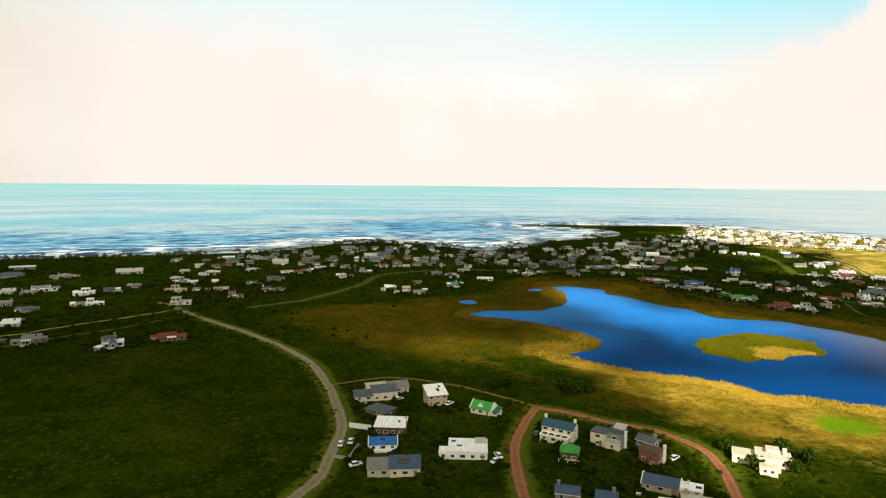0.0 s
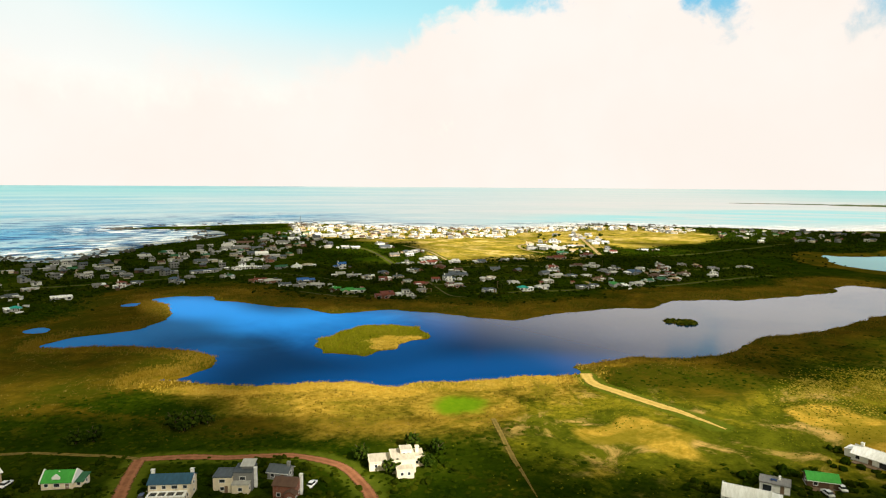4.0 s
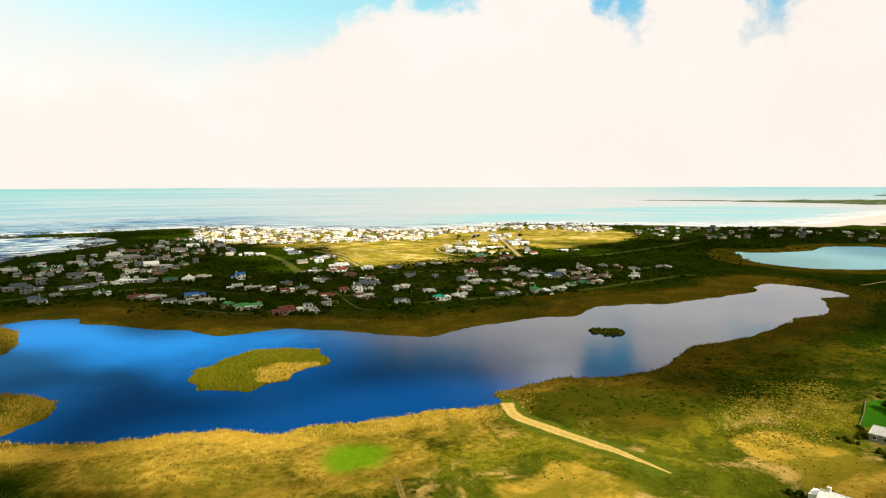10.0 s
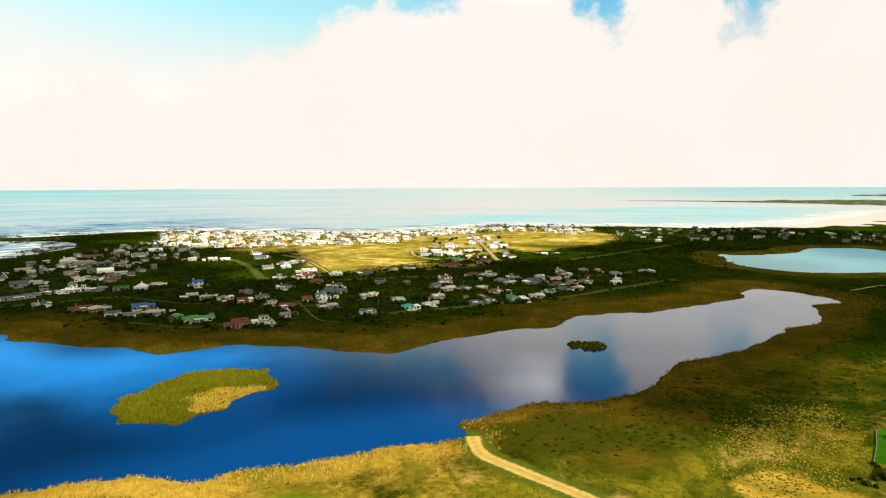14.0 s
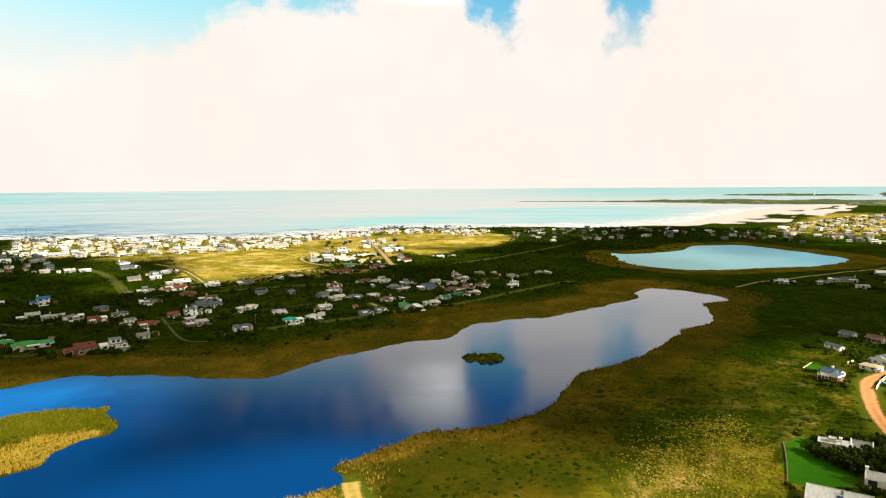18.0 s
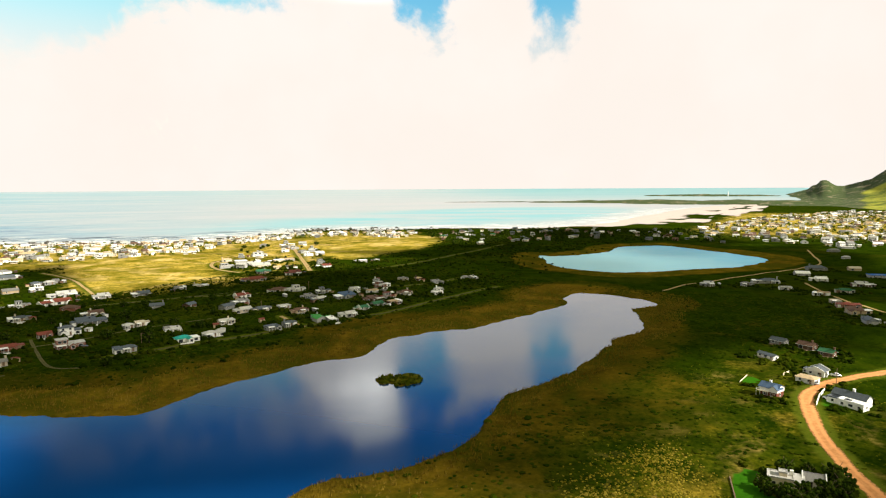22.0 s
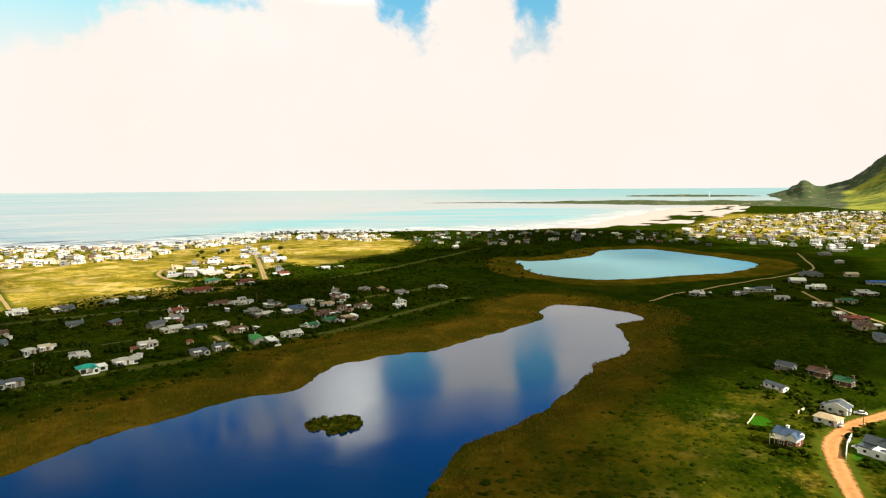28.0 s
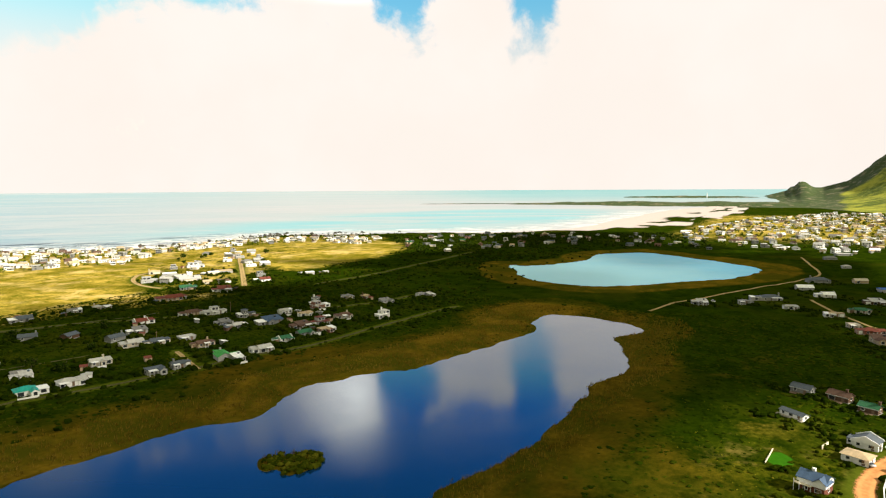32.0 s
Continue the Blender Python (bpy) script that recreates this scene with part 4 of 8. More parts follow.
def window(parent, x, y, z, w, h, facing, pane=True):
    """A framed window with its pane as a sub-part; facing in degrees, 0 looks to -y."""
    key = (round(w, 1), round(h, 1))
    if key not in WINDOWS:
        bm = bmesh.new()
        t = 0.1
        rings = [[bm.verts.new((sx * (w / 2 - i), y, sz * (h / 2 - i))) for sx, sz in ((-1, -1), (1, -1), (1, 1), (-1, 1))] for i, y in ((0, 0.03), (0, -0.09), (t, -0.07), (t, 0.03))]
        for r in range(4):
            for q in range(4):
                bm.faces.new((rings[r][q], rings[r][(q + 1) % 4], rings[(r + 1) % 4][(q + 1) % 4], rings[(r + 1) % 4][q]))
        bmesh.ops.recalc_face_normals(bm, faces=bm.faces)
        fr = bpy.data.meshes.new("window")
        bm.to_mesh(fr), bm.free(), fr.materials.append(TRIM)
        bm = bmesh.new()
        box(bm, -w / 2 + t, -0.035, -h / 2 + t, w / 2 - t, -0.012, h / 2 - t)
        gl = bpy.data.meshes.new("pane")
        bm.to_mesh(gl), bm.free(), gl.materials.append(GLASS)
        WINDOWS[key] = fr, gl
    fr, gl = WINDOWS[key]
    ob = new("window", fr)
    ob.parent = parent
    ob.matrix_basis = pose(x, y, z, 0, 0, facing)
    p = new("pane", gl)
    p.parent = ob
    return ob


def prism(bm, w, prof, at=0.0):
    """An outline in the yz plane drawn out along x."""
    ends = [[bm.verts.new((at + s * w / 2, p, q)) for p, q in prof] for s in (-1, 1)]
    bm.faces.new(ends[0][::-1]), bm.faces.new(ends[1])
    for i in range(len(prof)):
        k = (i + 1) % len(prof)
        bm.faces.new((ends[0][i], ends[0][k], ends[1][k], ends[1][i]))


def house(label, x, y, w, storeys, kind, wall, roof, yaw, detail=2, category="house", group="", name="house", dormer=False, panels=0):
    """One house: plinth, walls, roof, windows, doors, chimney. Its front looks to local -y."""
    rnd = random.Random(int(x * 13 + y * 7 + w * 31))
    root = new(name)
    full, side = w, rnd.choice((-1, 1))
    stepped = detail == 1 and w > 8.5
    if stepped:
        w = w * 0.66
    d = min(max(w * 0.62, 4.5), 9.5) if not stepped else min(max(full * 0.5, 5.0), 8.0)
    upper = kind == "flat" and storeys == 2 and detail < 2
    if upper:
        storeys = 1
    h = (2.3 if detail > 1 else 2.25) * storeys + 0.1
    gz = float(ground_at(x, y))
    root.matrix_world = pose(x, y, gz, 0, 0, yaw) @ pose(-side * (full - w) / 2, 0, 0)
    # some village walls and roofs take a darker white, shade put into the paint
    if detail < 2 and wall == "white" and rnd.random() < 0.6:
        wall = "whiteshaded"
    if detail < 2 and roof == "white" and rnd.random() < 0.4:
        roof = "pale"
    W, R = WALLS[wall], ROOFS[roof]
    parapets = kind == "gable" and wall in ("white", "cream") and storeys == 1 and rnd.random() < 0.45
    if kind == "gable" and detail < 2 and not parapets and rnd.random() < 0.4:
        kind = "hip"
    if kind == "flat" and detail < 2 and not upper and rnd.random() < 0.35:
        kind = "mono"
    bm = bmesh.new()
    box(bm, -w / 2 - 0.15, -d / 2 - 0.15, -1.2, w / 2 + 0.15, d / 2 + 0.15, 0.22)
    part("plinth", bm, CONCRETE, root)
    bm = bmesh.new()
    if kind == "flat":
        box(bm, -w / 2, -d / 2, 0.22, w / 2, d / 2, h)
        part("wall", bm, W, root)
        bm = bmesh.new()
        box(bm, -w / 2 - 0.25, -d / 2 - 0.3, h, w / 2 + 0.25, d / 2 + 0.3, h + 0.22)
        for a in ((-w / 2 - 0.25, -d / 2 - 0.3, w / 2 + 0.25, -d / 2 - 0.1), (-w / 2 - 0.25, d / 2 + 0.1, w / 2 + 0.25, d / 2 + 0.3), (-w / 2 - 0.25, -d / 2 - 0.1, -w / 2 - 0.05, d / 2 + 0.1), (w / 2 + 0.05, -d / 2 - 0.1, w / 2 + 0.25, d / 2 + 0.1)):
            box(bm, a[0], a[1], h + 0.22, a[2], a[3], h + 0.38)
        part("roof", bm, R, root)
        if detail > 1 and storeys == 1:
            bm = bmesh.new()
            q = rnd.uniform(-0.2, 0.3) * w
            box(bm, q, -0.5, h + 0.22, q + 1.6, 0.6, h + 0.45)
            part("skylight", bm, GLASS, root)
            bm = bmesh.new()
            box(bm, -q - 0.3, d * 0.2, h + 0.22, -q + 0.3, d * 0.2 + 0.6, h + 1.3)
            part("chimney", bm, W, root)
        elif detail > 1 and w > 8.8:
            bm = bmesh.new()
            q = rnd.uniform(-0.25, 0.1) * w
            box(bm, q, -d * 0.2, h + 0.22, q + w * 0.3, d * 0.25, h + (1.9 if storeys == 2 else 0.9))
            part("roof_box", bm, W, root)
            bm = bmesh.new()
            box(bm, q - 0.2, -d * 0.2 - 0.2, h + (1.9 if storeys == 2 else 0.9), q + w * 0.3 + 0.2, d * 0.25 + 0.2, h + (2.05 if storeys == 2 else 1.05))
            part("roof_box_cover", bm, R, root)
    elif kind == "mono":
        rise = d * 0.2
        prof = [(-d / 2, 0.22), (d / 2, 0.22), (d / 2, h + rise), (-d / 2, h)]
        prism(bm, w, prof)
        part("wall", bm, W, root)
        bm = bmesh.new()
        slab(bm, [(-w / 2 - 0.3, -d / 2 - 0.5, h + 0.08), (w / 2 + 0.3, -d / 2 - 0.5, h + 0.08), (w / 2 + 0.3, d / 2 + 0.4, h + rise + 0.25), (-w / 2 - 0.3, d / 2 + 0.4, h + rise + 0.25)], 0.14)
        part("roof", bm, R, root)
        bm = bmesh.new()
        box(bm, w * 0.15, 0.3, h + rise * 0.5, w * 0.15 + 0.9, 1.5, h + rise + 0.38)
        part("skylight", bm, GLASS, root)
    elif kind == "hip":
        rise = d * 0.24
        box(bm, -w / 2, -d / 2, 0.22, w / 2, d / 2, h)
        part("wall", bm, W, root)
        bm = bmesh.new()
        o, k = 0.45, max(w / 2 - d / 2, 0.4)
        v = [bm.verts.new(p) for p in ((-w / 2 - o, -d / 2 - o, h + 0.02), (w / 2 + o, -d / 2 - o, h + 0.02), (w / 2 + o, d / 2 + o, h + 0.02), (-w / 2 - o, d / 2 + o, h + 0.02), (-k, 0, h + rise), (k, 0, h + rise))]
        for q in ((0, 3, 2, 1), (0, 1, 5, 4), (1, 2, 5), (2, 3, 4, 5), (3, 0, 4)):
            bm.faces.new([v[s] for s in q])
        part("roof", bm, R, root)
    else:
        rise = d * 0.5 * ((0.5 if w < 12 else 0.44) if detail > 1 else 0.46)
        prism(bm, w, [(-d / 2, 0.22), (d / 2, 0.22), (d / 2, h), (0, h + rise), (-d / 2, h)])
        part("wall", bm, W, root)
        over, eave = (0.35, 0.45) if not parapets else (-0.24, 0.45)
        low = h - eave * rise / (d / 2) + 0.12
        bm = bmesh.new()
        for s in (-1, 1):
            pts = [(-w / 2 - over, s * (d / 2 + eave), low), (w / 2 + over, s * (d / 2 + eave), low), (w / 2 + over, 0, h + rise + 0.12), (-w / 2 - over, 0, h + rise + 0.12)]
            slab(bm, pts if s < 0 else pts[::-1], 0.12)
        part("roof", bm, R, root)
        if parapets:
            for s in (-1, 1):
                bm = bmesh.new()
                x0 = s * (w / 2 - 0.1)
                prism(bm, 0.3, [(-d / 2 - 0.5, h - 0.5), (d / 2 + 0.5, h - 0.5), (d / 2 + 0.5, h + 0.15), (0, h + rise + 0.5), (-d / 2 - 0.5, h + 0.15)], x0)
                part("parapet", bm, WALLS["white"], root, "white gable parapet")
        if detail > 1:
            bm = bmesh.new()
            box(bm, -w / 2 - over, -0.14, h + rise + 0.08, w / 2 + over, 0.14, h + rise + 0.2)
            part("ridge", bm, R, root)
            for s in (-1, 1):
                bm = bmesh.new()
                box(bm, -w / 2 - over, s * (d / 2 + eave) - 0.07, low - 0.24, w / 2 + over, s * (d / 2 + eave) + 0.07, low - 0.08)
                part("gutter", bm, TRIM, root)
    if kind in ("gable", "hip"):
        if rnd.random() < (0.75 if detail > 1 else 0.4):
            bm = bmesh.new()
            cx = rnd.choice((-1, 1)) * w * rnd.uniform(0.3, 0.46)
            box(bm, cx - 0.4, -0.4, h, cx + 0.4, 0.4, h + rise + 1.1)
            box(bm, cx - 0.5, -0.5, h + rise + 1.1, cx + 0.5, 0.5, h + rise + 1.25)
            part("chimney", bm, WALLS["white"] if wall == "white" else W, root)
    if wall == "redbrown":
        bm = bmesh.new()
        box(bm, -w / 2 - 0.012, -d / 2 - 0.012, 2.75, w / 2 + 0.012, d / 2 + 0.012, h - 0.12)
        part("upper_wall", bm, WALLS["white"], root, "white painted upper storey")
    if dormer:
        bm = bmesh.new()
        for q in (-0.85, 0.85):
            box(bm, q * 0.95 - 0.06, -d * 0.36, h - 0.1, q * 0.95 + 0.06, -0.3, h + rise * 0.62)
        box(bm, -0.75, -d * 0.36, h - 0.1, 0.75, -d * 0.36 + 0.1, h + rise * 0.62)
        part("dormer_wall", bm, W, root)
        bm = bmesh.new()
        slab(bm, [(-1.15, -d * 0.42, h + rise * 0.5), (0, -d * 0.42, h + rise * 0.95), (0, -0.1, h + rise * 0.95), (-1.15, -0.1, h + rise * 0.5)], 0.1)
        slab(bm, [(0, -d * 0.42, h + rise * 0.95), (1.15, -d * 0.42, h + rise * 0.5), (1.15, -0.1, h + rise * 0.5), (0, -0.1, h + rise * 0.95)], 0.1)
        part("dormer_roof", bm, R, root)
        window(root, 0, -d * 0.36 - 0.02, h + rise * 0.3, 0.8, 0.8, 0)
    for k in range(panels):
        bm = bmesh.new()
        s = rise / (d / 2)
        px = -w * 0.3 + k * 1.9
        slab(bm, [(px, -d * 0.38, h + rise - s * d * 0.38 + 0.22), (px + 1.7, -d * 0.38, h + rise - s * d * 0.38 + 0.22), (px + 1.7, -d * 0.16, h + rise - s * d * 0.16 + 0.22), (px, -d * 0.16, h + rise - s * d * 0.16 + 0.22)], 0.06)
        part("solar_panel", bm, GLASS, root)
    if upper:
        u0, u1, q0 = -w * 0.42, w * rnd.uniform(0.05, 0.3), -d * rnd.uniform(0.15, 0.4)
        bm = bmesh.new()
        box(bm, u0, q0, h + 0.22, u1, d * 0.42, h + 2.5)
        part("upper_wall", bm, W, root)
        bm = bmesh.new()
        box(bm, u0 - 0.3, q0 - 0.5, h + 2.5, u1 + 0.3, d * 0.42 + 0.2, h + 2.7)
        part("upper_roof", bm, R, root)
        for q in (0.28, 0.72):
            window(root, u0 + (u1 - u0) * q, q0 - 0.02, h + 1.4, (u1 - u0) * 0.34, 1.6, 0)
        window(root, u1 + 0.02, (q0 + d * 0.42) / 2, h + 1.4, 1.2, 1.2, 90)
    if stepped:
        a, c = w / 2 + 0.02, w / 2 + (full - w)
        y0, y1 = sorted((rnd.uniform(-0.65, -0.3) * d, rnd.uniform(0.1, 0.5) * d))
        x0, x1 = (a, c) if side > 0 else (-c, -a)
        t = rnd.uniform(2.1, 2.5)
        bm = bmesh.new()
        box(bm, x0, y0, -1.0, x1, y1, t)
        part("annexe_wall", bm, W if rnd.random() < 0.7 else WALLS["white"], root)
        bm = bmesh.new()
        g = rnd.uniform(0.1, 0.7)
        slab(bm, [(x0 - 0.15, y0 - 0.4, t + 0.2), (x1 + 0.15, y0 - 0.4, t + 0.2), (x1 + 0.15, y1 + 0.2, t + 0.2 + g), (x0 - 0.15, y1 + 0.2, t + 0.2 + g)], 0.16 + g * 0.0)
        part("annexe_roof", bm, R if rnd.random() < 0.6 else ROOFS["white"], root)
        window(root, (x0 + x1) / 2, y0 - 0.02, 1.2, min(2.2, (x1 - x0) * 0.6), 1.6, 0)
        window(root, x1 + 0.02 if side > 0 else x0 - 0.02, (y0 + y1) / 2, 1.3, 1.2, 1.2, 90 * side)
    # openings
    count = max(2, int(w / (2.8, 3.8, 5.5)[2 - detail]))
    for f in range(storeys):
        z = 1.4 + 2.45 * f
        for i in range(count):
            px = -w / 2 + w * (i + 0.5) / count
            if f == 0 and i == count // 2:
                continue
            broad = (i + f + count + int(x)) % 3 == 0
            tall = 1.9 if broad and f == 0 else 1.3
            window(root, px, -d / 2 - 0.02, z - (tall - 1.3) / 2, min(2.4 if broad else 1.3, w / count * 0.8), tall, 0)
        if detail > 0:
            for s in (-1, 1):
                for yy in ((-0.25, 0.25) if detail > 1 and d > 6 else (0.0,)):
                    window(root, s * (w / 2 + 0.02), yy * d, z, 1.2, 1.2, 90 * s)
        if detail > 1:
            for i in range(count - 1):
                window(root, -w / 2 + w * (i + 1.0) / count, d / 2 + 0.02, z, 1.2, 1.2, 180)
    HOUSES.append((x, y, max(full, d) * 0.5 + 2.5))
    if detail == 0:
        return tagged(root, label, category, group)
    if detail == 1 or category == "house with wing":
        extension(root, rnd, w, d, h, W, R, kind)
    px = -w / 2 + w * (count // 2 + 0.5) / count
    bm = bmesh.new()
    box(bm, px - 0.5, -d / 2 - 0.06, 0.22, px + 0.5, -d / 2 + 0.02, 2.3)
    part("door", bm, TIMBER, root)
    if detail > 1 and rnd.random() < 0.6:
        bm = bmesh.new()
        box(bm, -w * 0.4, -d / 2 - 2.6, 0.05, w * 0.3, -d / 2 - 0.15, 0.3)
        part("deck", bm, TIMBER, root)
        if storeys == 2:
            bm = bmesh.new()
            box(bm, -w * 0.4, -d / 2 - 1.8, 2.85, w * 0.3, -d / 2 - 0.02, 3.02)
            part("balcony", bm, TRIM, root)
            for q in (-0.4, -0.05, 0.3):
                bm = bmesh.new()
                box(bm, w * q - 0.08 + (0.1 if q < 0 else -0.1), -d / 2 - 1.75, 0.3, w * q + 0.08 + (0.1 if q < 0 else -0.1), -d / 2 - 1.6, 2.85)
                part("post", bm, TRIM, root)
    if detail > 1 and rnd.random() < 0.55 and w > 8:
        bm = bmesh.new()
        s = rnd.choice((-1, 1))
        x0, x1 = sorted((s * w / 2, s * (w / 2 + 2.8)))
        box(bm, x0 + (0.01 if s > 0 else 0), -d * 0.2, -1.0, x1 - (0.01 if s < 0 else 0), d * 0.4, 2.4)
        part("lean_to_wall", bm, W, root)
        bm = bmesh.new()
        slab(bm, [(x0 - 0.0, -d * 0.2 - 0.3, 2.75 if s > 0 else 2.5), (x1, -d * 0.2 - 0.3, 2.5 if s > 0 else 2.75), (x1, d * 0.4 + 0.3, 2.5 if s > 0 else 2.75), (x0, d * 0.4 + 0.3, 2.75 if s > 0 else 2.5)], 0.12)
        part("lean_to_roof", bm, R, root)
    return tagged(root, label, category, group)


def extension(root, rnd, w, d, h, W, R, kind):
    """A wing towards the front, a veranda, a garage block or a yard wall."""
    s = rnd.choice((-1, 1))
    pick = rnd.random()
    if pick < 0.45:
        ww, out = w * rnd.uniform(0.32, 0.42), rnd.uniform(2.0, 4.0)
        x0 = s * (w / 2 - ww / 2 - 0.05)
        bm = bmesh.new()
        hh = min(h, 2.8)
        peak = hh + ww * 0.32
        pts = [(x0 - ww / 2, -1.0), (x0 + ww / 2, -1.0), (x0 + ww / 2, hh), (x0, peak), (x0 - ww / 2, hh)]
        ends = [[bm.verts.new((p, yy, q)) for p, q in pts] for yy in (-d / 2 - out, -d / 2 + 0.6)]
        bm.faces.new(ends[0]), bm.faces.new(ends[1][::-1])
        for i in range(5):
            bm.faces.new((ends[0][(i + 1) % 5], ends[0][i], ends[1][i], ends[1][(i + 1) % 5]))
        part("wing_wall", bm, W, root)
        bm = bmesh.new()
        for q in (-1, 1):
            pts = [(x0 + q * (ww / 2 + 0.3), -d / 2 - out - 0.25, hh - 0.08), (x0, -d / 2 - out - 0.25, peak + 0.12), (x0, -d / 2 + 0.7, peak + 0.12), (x0 + q * (ww / 2 + 0.3), -d / 2 + 0.7, hh - 0.08)]
            slab(bm, pts if q < 0 else pts[::-1], 0.12)
        part("wing_roof", bm, R, root)
        window(root, x0, -d / 2 - out - 0.02, 1.4, min(1.8, ww * 0.6), 1.7, 0)
    if pick > 0.3:
        x0, x1 = sorted((-s * w * 0.48, s * w * 0.02))
        out = rnd.uniform(1.8, 2.8)
        bm = bmesh.new()
        slab(bm, [(x0, -d / 2 - out, 2.35), (x1, -d / 2 - out, 2.35), (x1, -d / 2 - 0.03, 2.6), (x0, -d / 2 - 0.03, 2.6)], 0.12)
        part("veranda_roof", bm, rnd.choice((TRIM, R)), root)
        for q in (x0 + 0.15, (x0 + x1) / 2, x1 - 0.15):
            bm = bmesh.new()
            box(bm, q - 0.09, -d / 2 - out + 0.1, -0.6, q + 0.09, -d / 2 - out + 0.28, 2.3)
            part("veranda_post", bm, TRIM, root)
    if pick > 0.6:
        a, c = w / 2 + 0.02, w / 2 + rnd.uniform(2.6, 4.2)
        x0, x1 = (a, c) if s > 0 else (-c, -a)
        bm = bmesh.new()
        box(bm, x0, -d * 0.35, -1.0, x1, d * 0.3, 2.5)
        part("garage_wall", bm, W, root)
        bm = bmesh.new()
        box(bm, x0 - 0.0, -d * 0.35 - 0.2, 2.5, x1 + 0.0, d * 0.3 + 0.2, 2.7)
        part("garage_roof", bm, R, root)
        bm = bmesh.new()
        box(bm, x0 + 0.4, -d * 0.35 - 0.06, 0.1, x1 - 0.4, -d * 0.35 - 0.01, 2.1)
        part("garage_door", bm, rnd.choice((TIMBER, TRIM, STEEL)), root)
    if rnd.random() < 0.3:
        bm = bmesh.new()
        y0 = -d / 2 - rnd.uniform(4.5, 6.5)
        box(bm, -w * 0.5, y0, -0.8, w * 0.4, y0 + 0.22, 0.95)
        part("yard_wall", bm, WALLS["white"], root, "low white yard wall")


HOUSES = []

# ---- the front houses ----
house("low grey house with slate roof", 69, 203, 6.1, 1, "gable", "grey", "slate", -45)
house("cream box house with white flat roof", 70, 168, 5.6, 1, "flat", "cream", "white", -24)
house("tan house with pale sheet roof", 69, 160, 8.5, 1, "gable", "tan", "pale", -25)
house("grey house with blue slate roof", 35, 166, 6.4, 1, "gable", "grey", "slateblue", -13)
house("small house with blue slate roof", 45, 163, 5.5, 1, "gable", "grey", "slateblue", -17)
house("white house with broad white roof", 168, 118, 12.1, 1, "gable", "white", "white", -62)
house("white house with grey flat roof", 181, 117, 7.5, 1, "flat", "white", "grey", -64)
house("dark timber house with bright green roof", 195, 111, 8.0, 1, "gable", "brown", "green", -52)
house("long white house beside a lawn", 223, 108, 10.6, 1, "gable", "white", "white", -90)
house("white annexe with grey gable roof", 331, 108, 6.0, 1, "gable", "white", "grey", -86)
house("long grey building with pale flat roof beside the lawn", 287, 110, 15.1, 1, "flat", "grey", "pale", -85)
house("white house with pale roof beside the lawn", 307, 102, 7.2, 1, "gable", "white", "pale", -87)
house("grey house with slate roof", 506, 126, 7.6, 1, "gable", "grey", "slate", -115)
house("brown house with brown roof", 502, 113, 8.0, 1, "gable", "brown", "brown", -117)
house("dark house with green-grey roof", 491, 104, 6.7, 1, "gable", "brown", "greendark", -114)



